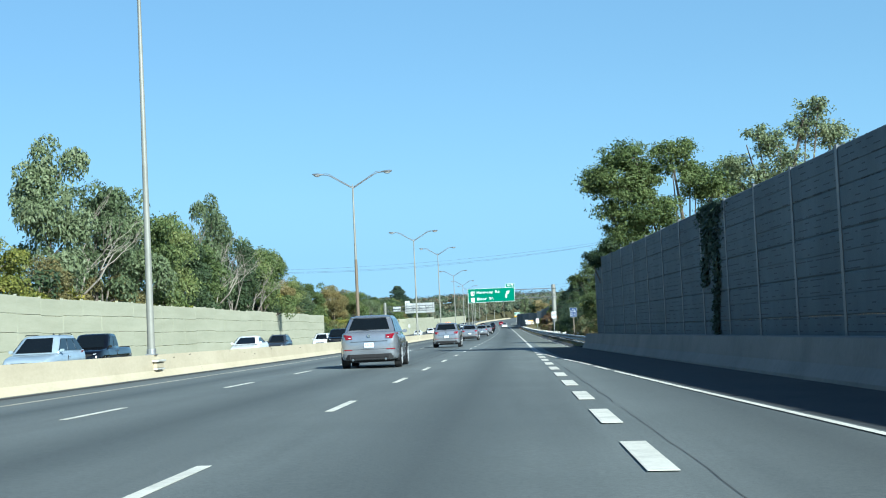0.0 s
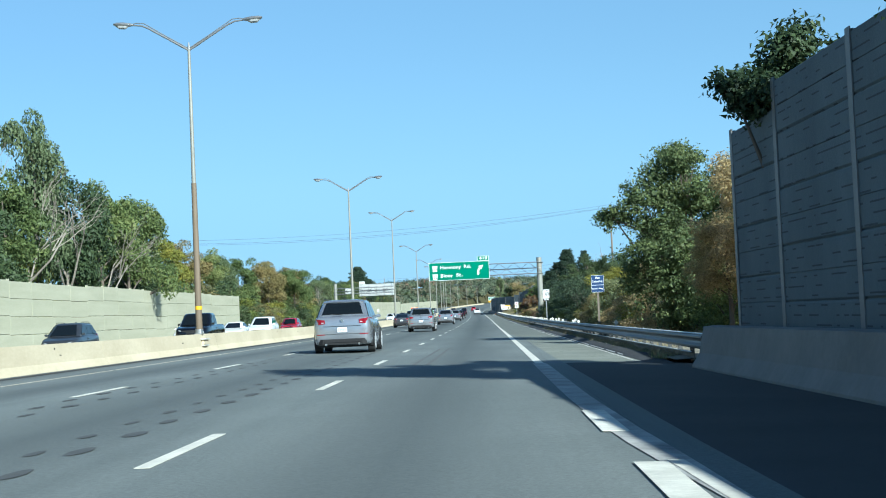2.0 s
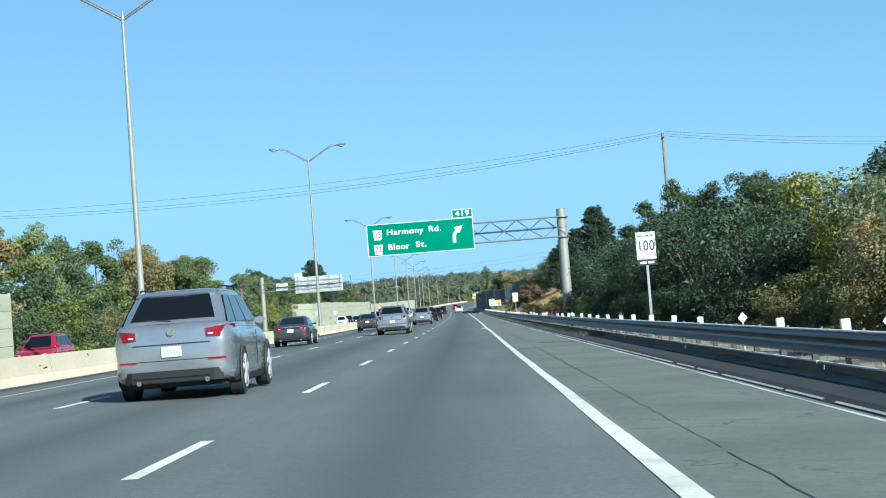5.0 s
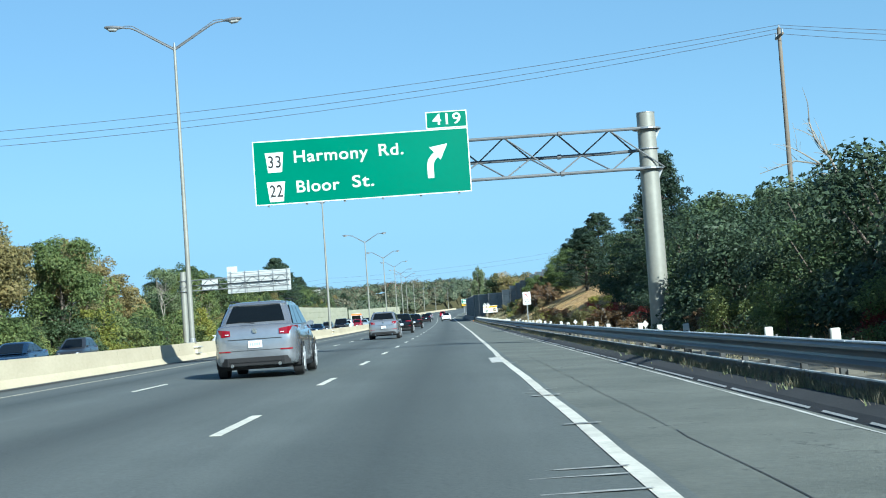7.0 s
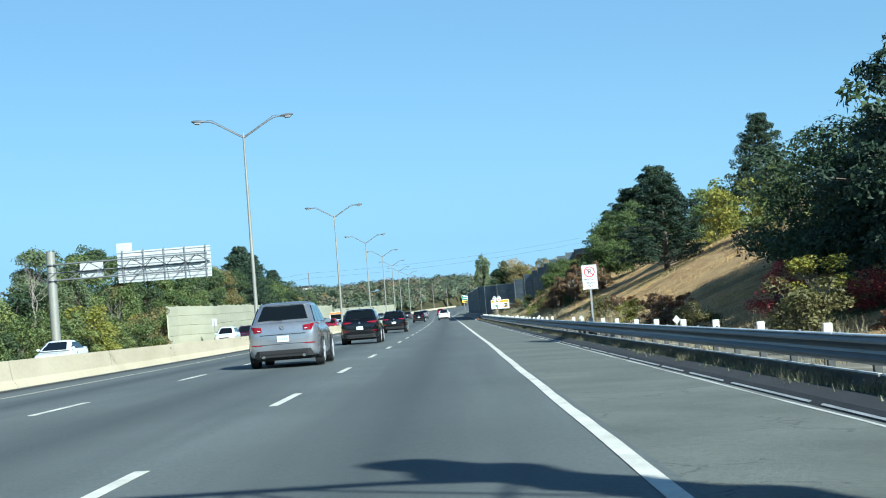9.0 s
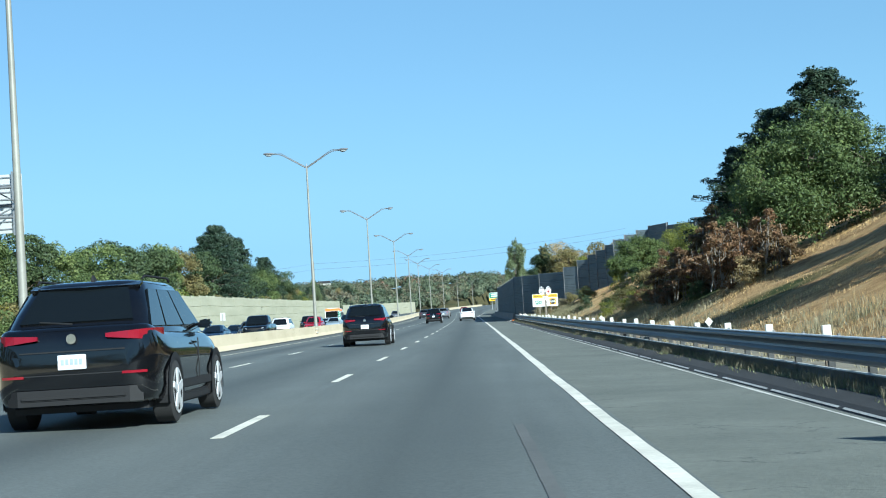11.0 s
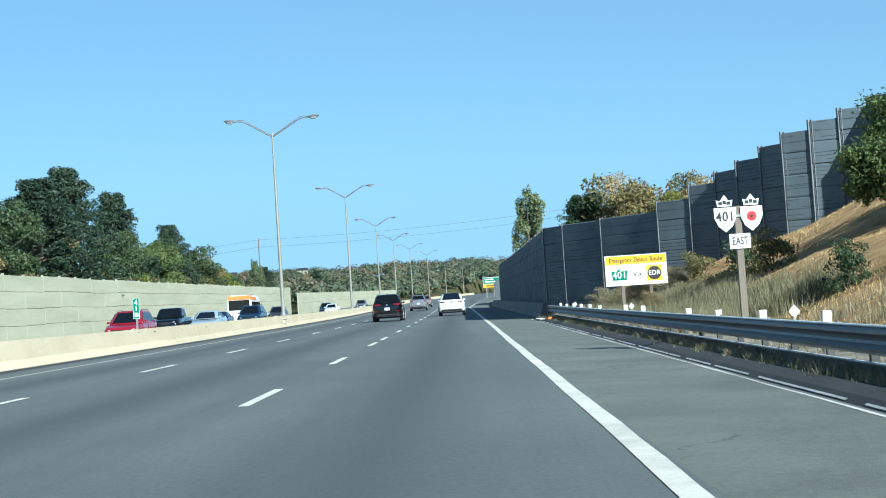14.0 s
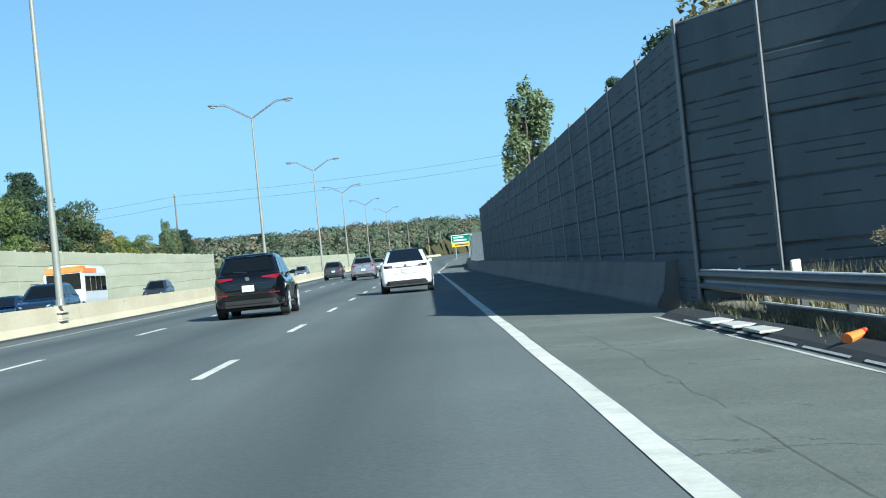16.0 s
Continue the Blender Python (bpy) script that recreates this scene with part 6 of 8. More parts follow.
for row in (("sumac", 10.3, 362, 3.3), ("sumac", 11.0, 366, 3.4), ("sumac", 9.2, 369, 2.4), ("sumac", 10.0, 358, 2.8), ("sumac", 9.6, 373, 2.6), ("bush_brown", 9.2, 377, 1.9), ("sumac", 11.6, 370, 3.2), ("sumac", 10.4, 355, 2.6), ("sumac", 9.2, 364, 2.4), ("bare", 10.6, 364, 3.4), ("bare", 11.0, 368, 3.2),
            ("bush_yellow", 9.2, 393, 1.8), ("near_bush_yellow", 14.9, 400, 2.5, 0, 1.2), ("near_bush_yellow", 14.6, 405, 2.4), ("near_bush_dark", 16.8, 402, 2.8), ("near_bush", 16.2, 408, 2.5), ("near_bush", 16.4, 428, 2.6), ("bush_brown", 8.8, 400, 0.9), ("bush_dark", 10.2, 391, 1.6),
            ("bush_dark", 9.6, 433, 1.6), ("bush_brown", 9.0, 438, 1.4), ("near_bush", 16.5, 392, 3.6), ("bush", 17, 384, 5.0), ("bush_brown", 9.8, 428, 1.5), ("bush_dark", 8.4, 414, 1.1), ("sumac", 8.3, 366, 1.2)):
    plant(*row)
for row in (("scarlet", 8.6, 97.5, 0.9, 0, 1.4), ("scarlet", 9.3, 99.0, 0.8, 1, 1.5), ("scarlet", 8.2, 221, 0.9, 0, 1.4), ("scarlet", 8.6, 260, 1.1, 1, 1.5), ("scarlet", 8.8, 287, 1.2, 0, 1.5), ("scarlet", 9.6, 281, 1.0, 1, 1.5),
            ("bare", 10.2, 360, 3.0), ("bare", 11.2, 362, 3.2), ("bare", 10.0, 364, 2.8), ("bare", 10.8, 366, 3.0), ("bare", 11.4, 371, 3.0)):
    plant(*row)
for i in range(24):
    plant(plant_rng.choice(["near_bush_pale", "near_bush_tan", "near_bush_pale"]), plant_rng.uniform(6.0, 8.6), 429 + i * 1.08, plant_rng.uniform(0.42, 0.75) if i < 8 else plant_rng.uniform(0.75, 1.2), None, 1.5)
# low scrub that covers the foot of the bank
for i in range(44):
    y = plant_rng.uniform(354, 392)
    off = plant_rng.uniform(7.3, 9.0) + plant_rng.uniform(0, 1) * min(4.0, 0.10 * (400 - y))
    plant(plant_rng.choice(["bush_brown", "sumac", "bush_tan", "bush_dark", "sumac", "bush_yellow"]), off, y, plant_rng.uniform(0.5, 1.2), None, 1.25)
# above the second dark wall
for row in (("dark", 8.8, 479, 6.0, 0, 1.1), ("bush_brown", 10.4, 478, 5.4, 0, 0.9), ("near_bush_tan", 12.2, 481, 4.6, 1, 1.2), ("bush_brown", 11.4, 476, 4.0), ("bush_tan", 14.2, 478, 3.7, 1), ("bush_brown", 15.8, 480, 3.8), ("bush_tan", 17.4, 479, 3.4), ("bush_brown", 13.2, 475, 3.4), ("bush_tan", 16.6, 475, 3.2), ("dark", 7.6, 488, 4.2, 2), ("pine", 10.4, 508, 6.2, 1, 0.85), ("bush_brown", 8.5, 466, 2.3), ("bush_brown", 10.5, 468, 2.8), ("bush_yellow", 12.5, 467, 2.6), ("bush_brown", 8.0, 472, 2.4), ("bush_brown", 7.4, 478, 2.4), ("bush_yellow", 8.6, 482, 2.6), ("bush_brown", 10.0, 461, 2.6), ("bush_yellow", 9.2, 464, 2.2), ("bush_brown", 11.8, 463, 2.6), ("bush_yellow", 7.6, 486, 2.4), ("bush_brown", 8.2, 492, 2.6), ("broad", 9, 492, 4.2), ("poplar", 6.9, 523, 11.0, 0), ("poplar", 7.9, 538, 8.2), ("broad", 13, 600, 4.0), ("broad", 12, 535, 5.2), ("dark", 11, 515, 5.0)):
    plant(*row)
for i in range(14):
    plant(plant_rng.choice(["broad", "dark", "brown", "yellow"]), plant_rng.uniform(18, 40), 620 + i * 22, plant_rng.uniform(5, 8))
# trees behind the pale wall on the far side
for row in (("silver", -35.5, 110, 18.5, 0, 0.62), ("silver", -34, 117, 15.5, 1, 0.75), ("silver", -33.8, 125, 15.5, 2, 0.75), ("broad", -33.5, 133, 14.0, 0, 0.8), ("broad", -33.8, 141, 14.5, 1, 0.75), ("dark", -33.5, 150, 12.5, 0, 0.9), ("silver", -33.6, 164, 18.8, 0, 0.5), ("broad", -33.5, 157, 13.5, 2, 0.8), ("dark", -32.6, 171, 14.0, 1, 0.85), ("broad", -32.2, 178, 14.6, 2, 0.8), ("broad", -32.0, 186, 13.8, 0, 0.8), ("dark", -33, 193, 9.5, 2, 0.9),
            ("bare", -33, 152, 17.5), ("bare", -32.6, 158, 16.5), ("bare", -32.4, 167, 17.5), ("bare", -32.2, 176, 16.0), ("bare", -34, 120, 15.5), ("bare", -33, 182, 14.5), ("bare", -34.5, 113, 17.0),
            ("yellow", -35, 96, 9.2), ("brown", -34.5, 104, 8.4), ("brown", -34.5, 115, 8.0), ("brown", -34, 124, 8.0), ("broad", -36, 87, 10), ("broad", -36, 76, 11), ("dark", -37, 62, 12), ("broad", -38, 48, 12), ("silver", -38, 32, 14),
            ("brown", -36, 203, 7.4), ("yellow", -37, 214, 8.0), ("brown", -38, 226, 8.2), ("broad", -41, 238, 9.6)):
    plant(*row)
for i in range(34):
    y = 60 + i * 5.2
    plant(plant_rng.choice(["bush", "bush_dark", "bush_brown", "bush_yellow", "bush_dark"]), plant_rng.uniform(-36.5, -34.5), y, plant_rng.uniform(5.2, 7.2), None, 0.9)
# open bank between the pale walls
for row in (("yellow", -44, 256, 12.0), ("brown", -43, 268, 12.0), ("broad", -42, 282, 11.5), ("silver", -42, 291, 10.6), ("broad", -41, 303, 10.8), ("brown", -38, 317, 11.2), ("brown", -36, 330, 10.6), ("brown", -38, 341, 10.8), ("brown", -37, 353, 9.6), ("broad", -34, 322, 10.6), ("brown", -37, 309, 11.0), ("bare", -35, 372, 9.5), ("silver", -36, 378, 9.4), ("broad", -36, 390, 9.2), ("dark", -38, 402, 10.5), ("broad", -36.5, 411, 10.0), ("dark", -36, 419, 10.0), ("broad", -36, 426, 9.4), ("bare", -33.5, 398, 6.5), ("poplar", -34, 384, 8.5)):
    plant(*row)
for i in range(40):
    y = 238 + i * 4.4
    plant(plant_rng.choice(["bush", "bush_yellow", "bush", "bush_dark", "bush_brown"]), plant_rng.uniform(-34.5, -31.5), y, plant_rng.uniform(2.8, 4.4), None, 1.2)
    if i % 2:
        plant(plant_rng.choice(["bush", "bush_dark", "bush_brown"]), plant_rng.uniform(-41, -37), y, plant_rng.uniform(4.5, 6.5), None, 1.2)
# behind the second pale wall
for row in (("broad", -34.5, 432, 8.5), ("broad", -35, 441, 10.2, 0), ("dark", -36, 452, 10.8), ("dark", -36, 466, 11.2), ("broad", -37, 478, 11.5), ("brown", -37, 489, 11.8), ("dark", -36, 500, 11.6), ("pine", -36.5, 511, 14.4, 2, 1.35), ("brown", -37, 518, 10.6), ("pine", -38, 526, 16.6, 0), ("pine", -39, 550, 16.0, 1), ("pine", -38, 578, 13.5, 2), ("dark", -36, 536, 10.4), ("dark", -37, 545, 11.2), ("broad", -36, 560, 10.6), ("dark", -37, 570, 11.4), ("dark", -36, 590, 11.0), ("brown", -36.5, 599, 10.2), ("yellow", -36, 606, 8.0), ("broad", -37, 622, 8.0), ("poplar", -34.5, 640, 10.0, 1), ("poplar", -35.5, 650, 9.0, 2), ("poplar", -33.5, 633, 7.5, 0), ("silver", -36, 458, 9.0)):
    plant(*row)
for i in range(30):
    plant(plant_rng.choice(["bush", "bush_brown", "bush_yellow", "bush_dark"]), plant_rng.uniform(-37, -34.8), 432 + i * 7.2, plant_rng.uniform(5.2, 6.6), None, 0.9)
for i in range(16):
    plant(plant_rng.choice(["broad", "dark", "brown", "pine"]), plant_rng.uniform(-60, -36), 665 + i * 20, plant_rng.uniform(7, 11))


def far_woods():
    """Woods on the distant hills: crowns of leaves round small dark hearts, too many to count."""
    rng = np.random.default_rng(5)
    bm = bmesh.new()
    bmesh.ops.create_icosphere(bm, subdivisions=1, radius=1.0)
    unit = np.array([v.co[:] for v in bm.verts])
    tri = np.array([[v.index for v in f.verts] for f in bm.faces])
    bm.free()
    vs, fs, count = [], [], 0
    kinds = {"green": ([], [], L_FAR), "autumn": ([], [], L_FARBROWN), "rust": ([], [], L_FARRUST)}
    for i in range(2700):
        y = 720 + 610 * rng.random() ** 0.9
        o = rng.uniform(-350, 300) * (0.40 + 0.60 * (y - 720) / 610)
        if -34 < o < 16 and y < 1080:
            continue
        h = rng.uniform(4.5, 8.0)
        r = h * rng.uniform(0.42, 0.62)
        base = at(o, y, land(o, y))
        mid = np.array([base.x, base.y, base.z + h * 0.48])
        vs.append(mid + unit * np.array([r, r, h * 0.52]) * 0.74)
        fs.append(tri + count)
        count += len(unit)
        n = 170
        d = rng.normal(0, 1, (n, 3))
        d /= np.linalg.norm(d, axis=1)[:, None]
        d[:, 2] = np.where(d[:, 2] < -0.35, -d[:, 2], d[:, 2])
        lump = 1.0 + 0.20 * np.sin(d @ rng.normal(0, 3.4, 3) + rng.uniform(0, 6)) + rng.normal(0, 0.09, n)
        pick = rng.random()
        c, w, m = kinds["rust" if pick < 0.02 else "autumn" if pick < 0.27 else "green"]
        c.append(mid + d * np.array([r, r, h * 0.52]) * lump[:, None])
        w.append(d)
    me = bpy.data.meshes.new("hearts")
    me.from_pydata(np.concatenate(vs).tolist(), [], np.concatenate(fs).tolist())
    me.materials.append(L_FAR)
    me.update()
    woods = thing("far_woods", "distant wooded hills in early autumn colours", "woods", kind="stuff")
    new("hearts", me).parent = woods
    for name, (c, w, m) in kinds.items():
        new(name + "_leaves", leaf_mesh(name + "_leaves", np.concatenate(c), np.concatenate(w), rng, 0.46, 0.36, m, 0.45)).parent = woods


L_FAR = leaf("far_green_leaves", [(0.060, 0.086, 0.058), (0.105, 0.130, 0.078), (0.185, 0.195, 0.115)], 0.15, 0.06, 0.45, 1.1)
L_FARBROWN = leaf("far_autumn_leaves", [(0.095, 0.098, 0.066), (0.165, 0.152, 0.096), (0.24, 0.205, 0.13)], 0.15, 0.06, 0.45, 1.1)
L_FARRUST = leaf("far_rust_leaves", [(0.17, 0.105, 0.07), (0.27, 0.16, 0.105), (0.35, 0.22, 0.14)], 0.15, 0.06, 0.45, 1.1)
far_woods()


def far_house(o, y, turn):
    h = thing("far_house", "small pale house on the distant wooded hill", "house", "houses on the far hill")
    wall = part("wall", Shape().box((-5, -4, -2), (5, 4, 5)), M_WHITE, h)
    part("roof", Shape().add([(-5.4, -4.5, 5), (5.4, -4.5, 5), (5.4, 4.5, 5), (-5.4, 4.5, 5), (-5.4, 0, 7.6), (5.4, 0, 7.6)], [(0, 1, 5, 4), (2, 3, 4, 5), (0, 4, 3), (1, 2, 5), (0, 3, 2, 1)]), M_CURB, h)
    for x in (-3, 0, 3):
        part("window", Shape().box((x - 0.6, -4.06, 1.5), (x + 0.6, -4.005, 3.2)), M_BLACK, h)
    h.matrix_basis = spot(o, y, land(o, y) + 3.5, turn) @ Matrix.Diagonal((0.6, 0.6, 0.6, 1))


for o, y, tn in ((-140, 1240, 5), (-190, 1270, 10), (60, 1260, 15)):
    far_house(o, y, tn)


def grass(name, label, count, place, material, tall, seed, width=0.016):
    """Thin upright blades scattered over a strip."""
    rng = np.random.default_rng(seed)
    vs = np.empty((count, 3, 3), np.float32)
    for i in range(count):
        o, y, k = place(rng)
        base = at(o, y, (land(o, y) if o > 6.2 else 0.0) - 0.03)
        h = tall * k * rng.uniform(0.45, 1.2)
        a = rng.uniform(0, 6.28)
        w = width * rng.uniform(0.7, 1.6)
        lean = rng.normal(0, 0.28, 2) * h
        vs[i, 0] = (base.x - math.cos(a) * w, base.y - math.sin(a) * w, base.z)
        vs[i, 1] = (base.x + math.cos(a) * w, base.y + math.sin(a) * w, base.z)
        vs[i, 2] = (base.x + lean[0], base.y + lean[1], base.z + h)
    me = bpy.data.meshes.new(name)
    me.vertices.add(3 * count)
    me.vertices.foreach_set("co", vs.ravel())
    me.loops.add(3 * count)
    me.loops.foreach_set("vertex_index", np.arange(3 * count, dtype=np.int32))
    me.polygons.add(count)
    me.polygons.foreach_set("loop_start", np.arange(0, 3 * count, 3, dtype=np.int32))
    me.polygons.foreach_set("loop_total", np.full(count, 3, dtype=np.int32))
    me.materials.append(material)
    me.update(calc_edges=True)
    return tagged(new(name, me), label, "grass", kind="stuff")


def tuft(rng, centres, spread_o, spread_y):
    c = centres[int(rng.integers(0, len(centres)))]
    return c[0] + rng.normal(0, spread_o), c[1] + rng.normal(0, spread_y), c[2]


trng = np.random.default_rng(21)
RAILTUFTS = [(4.04 + trng.uniform(-0.14, 0.22), trng.uniform(185, 456) if trng.random() < 0.9 else trng.uniform(86, 150), trng.uniform(0.5, 1.25)) for i in range(2400)]
VERGETUFTS = [(trng.uniform(5.2, 8.4), trng.uniform(90, 456), trng.uniform(0.5, 1.2)) for i in range(900)]
BANKTUFTS = [(trng.uniform(6.4, 17), trng.uniform(285, 452), trng.uniform(0.35, 0.8)) for i in range(1400)]
WEEDTUFTS = [(trng.uniform(5.0, 8.5), trng.uniform(415, 456), trng.uniform(0.7, 1.4)) for i in range(260)]
grass("rail_weeds", "low dry weeds growing under the guardrail", 150000, lambda r: tuft(r, RAILTUFTS, 0.065, 0.15), L_WEED, 0.155, 1, 0.0075)
grass("rail_scrub", "low olive-green weeds between curb and guardrail", 110000, lambda r: tuft(r, RAILTUFTS, 0.075, 0.24), L_OLIVE, 0.095, 5, 0.016)
grass("verge_grass", "tall dry grass on the verge behind the rail", 60000, lambda r: tuft(r, VERGETUFTS, 0.25, 0.3), L_BEIGE, 0.38, 2, 0.007)
grass("bank_grass", "short dry straw-coloured grass on the bank", 95000, lambda r: tuft(r, BANKTUFTS, 0.5, 0.6), L_STRAW, 0.20, 3, 0.010)
grass("tall_weeds", "tall weeds in front of the dark wall", 60000, lambda r: tuft(r, WEEDTUFTS, 0.25, 0.3), L_BEIGE, 0.46, 4, 0.009)


# ---------------------------------------------------------------- vehicles
def paint(name, colour, metal=0.0, rough=0.28):
    def build(nt, b):
        vec = nt.nodes.new("ShaderNodeTexCoord").outputs["Object"]
        dirt = noise_tex(nt, vec, 2.2, 5)
        low = tuple(c * 0.85 + 0.002 for c in colour)
        nt.links.new(ramp(nt, dirt, [(0.3, low), (0.6, colour)]), b.inputs["Base Color"])
        b.inputs["Roughness"].default_value = rough
        b.inputs["Metallic"].default_value = metal
        b.inputs["Coat Weight"].default_value = 0.55
        b.inputs["Coat Roughness"].default_value = 0.06
    return mat(name, build)


def plain(name, colour, rough, metal=0.0, spec=0.5):
    return worn(name, tuple(c * 0.85 for c in colour), colour, rough, 1.5, 12.0, metal, 0.0)


P_WHITE = paint("white_car_paint", (0.78, 0.79, 0.79))
P_BLACK = paint("black_car_paint", (0.003, 0.0034, 0.0045), 0.0, 0.10)
P_SILVER = paint("silver_car_paint", (0.38, 0.40, 0.43), 0.7, 0.24)
P_GREY = paint("dark_grey_car_paint", (0.085, 0.093, 0.105), 0.7, 0.3)
P_BEIGE = paint("champagne_car_paint", (0.25, 0.23, 0.21), 0.5, 0.3)
P_RED = paint("red_car_paint", (0.32, 0.012, 0.03), 0.2, 0.25)
P_MAROON = paint("maroon_car_paint", (0.07, 0.012, 0.03), 0.3, 0.25)
P_BLUE = paint("dark_blue_car_paint", (0.015, 0.035, 0.075), 0.3, 0.25)
P_PALEBLUE = paint("pale_blue_car_paint", (0.42, 0.50, 0.56), 0.3, 0.3)
M_GLASS = plain("tinted_glass", (0.006, 0.008, 0.009), 0.03)
M_TRIM = plain("black_trim", (0.007, 0.007, 0.008), 0.7)
M_TYRE = plain("tyre_rubber", (0.022, 0.022, 0.022), 0.85)
M_RIM = plain("alloy_rim", (0.58, 0.59, 0.60), 0.35, 0.25)
M_TAIL = plain("red_tail_lens", (0.20, 0.006, 0.016), 0.12)
M_SMOKED = plain("smoked_tail_lens", (0.035, 0.012, 0.014), 0.1)
M_LAMP = plain("clear_lamp_lens", (0.62, 0.64, 0.66), 0.1, 0.3)
M_PLATE = plain("number_plate_white", (0.70, 0.72, 0.75), 0.4)
M_PLATE_INK = plain("number_plate_ink", (0.34, 0.40, 0.52), 0.5)
M_CHROME = plain("chrome", (0.65, 0.66, 0.67), 0.12, 1.0)
M_SKID = plain("grey_skid_plate", (0.008, 0.008, 0.009), 0.75)


def prism(corners, depth):
    """A thin plate on four corners, raised along its own normal."""
    a, b, c, d = [Vector(p) for p in corners]
    n = (b - a).cross(d - a).normalized() * depth
    return Shape().add([a, b, c, d, a + n, b + n, c + n, d + n], [(0, 3, 2, 1), (4, 5, 6, 7), (0, 1, 5, 4), (1, 2, 6, 5), (2, 3, 7, 6), (3, 0, 4, 7)])


def quad_on(c00, c10, c11, c01, u0, u1, v0, v1):
    c00, c10, c11, c01 = [Vector(p) for p in (c00, c10, c11, c01)]
    def f(u, v):
        return c00.lerp(c10, u).lerp(c01.lerp(c11, u), v)
    return [f(u0, v0), f(u1, v0), f(u1, v1), f(u0, v1)]


STYLES = {
    # length, width, height, wheelbase, wheel radius, rear base y, roof rear y, roof front y, screen foot y, belt, hood
    "suv": (4.50, 1.86, 1.66, 2.67, 0.355, -2.17, -1.58, 0.35, 1.22, 1.04, 0.98),
    "big_suv": (4.75, 1.93, 1.73, 2.83, 0.37, -2.29, -1.66, 0.40, 1.30, 1.10, 1.04),
    "crossover": (4.75, 1.92, 1.63, 2.89, 0.36, -2.20, -0.95, 0.30, 1.42, 1.06, 0.90),
    "sedan": (4.86, 1.83, 1.47, 2.78, 0.335, -1.95, -0.78, 0.32, 1.32, 0.98, 0.86),
    "pickup": (5.80, 2.02, 1.92, 3.68, 0.40, -0.75, -0.55, 0.85, 1.65, 1.22, 1.20),
}


def wheel(parent, x, y, r, side):
    w = thing("wheel", "", "")
    w.parent = parent
    w.matrix_basis = pose(x, y, r)
    tyre = Shape().tube([(-0.115, 0, 0), (-0.10, 0, 0), (0.10, 0, 0), (0.115, 0, 0)], [r * 0.93, r, r, r * 0.93], 24)
    part("tyre", tyre, M_TYRE, w, smooth_it=True)
    o = 0.10 * side
    rim = Shape().tube([(o, 0, 0), (o + 0.018 * side, 0, 0)], [r * 0.74, r * 0.72], 20)
    part("rim", rim, M_TRIM, w)
    spokes = Shape()
    for k in range(5):
        a = 2 * math.pi * k / 5
        m = Matrix.Translation((o + 0.024 * side, 0, 0)) @ Matrix.Rotation(a, 4, "X")
        spokes.box((-0.012, -r * 0.11, 0.03), (0.012, r * 0.11, r * 0.70), m)
    spokes.tube([(o + 0.012 * side, 0, 0), (o + 0.040 * side, 0, 0)], [r * 0.2, r * 0.17], 12)
    for i in range(20):
        a, b = 2 * math.pi * i / 20, 2 * math.pi * (i + 1) / 20
        xo = o + 0.026 * side
        spokes.add([(xo, r * 0.74 * math.cos(a), r * 0.74 * math.sin(a)), (xo, r * 0.74 * math.cos(b), r * 0.74 * math.sin(b)), (xo, r * 0.64 * math.cos(b), r * 0.64 * math.sin(b)), (xo, r * 0.64 * math.cos(a), r * 0.64 * math.sin(a))], [(0, 1, 2, 3)])
    part("spoke_disc", spokes, M_RIM, w, fix=False)


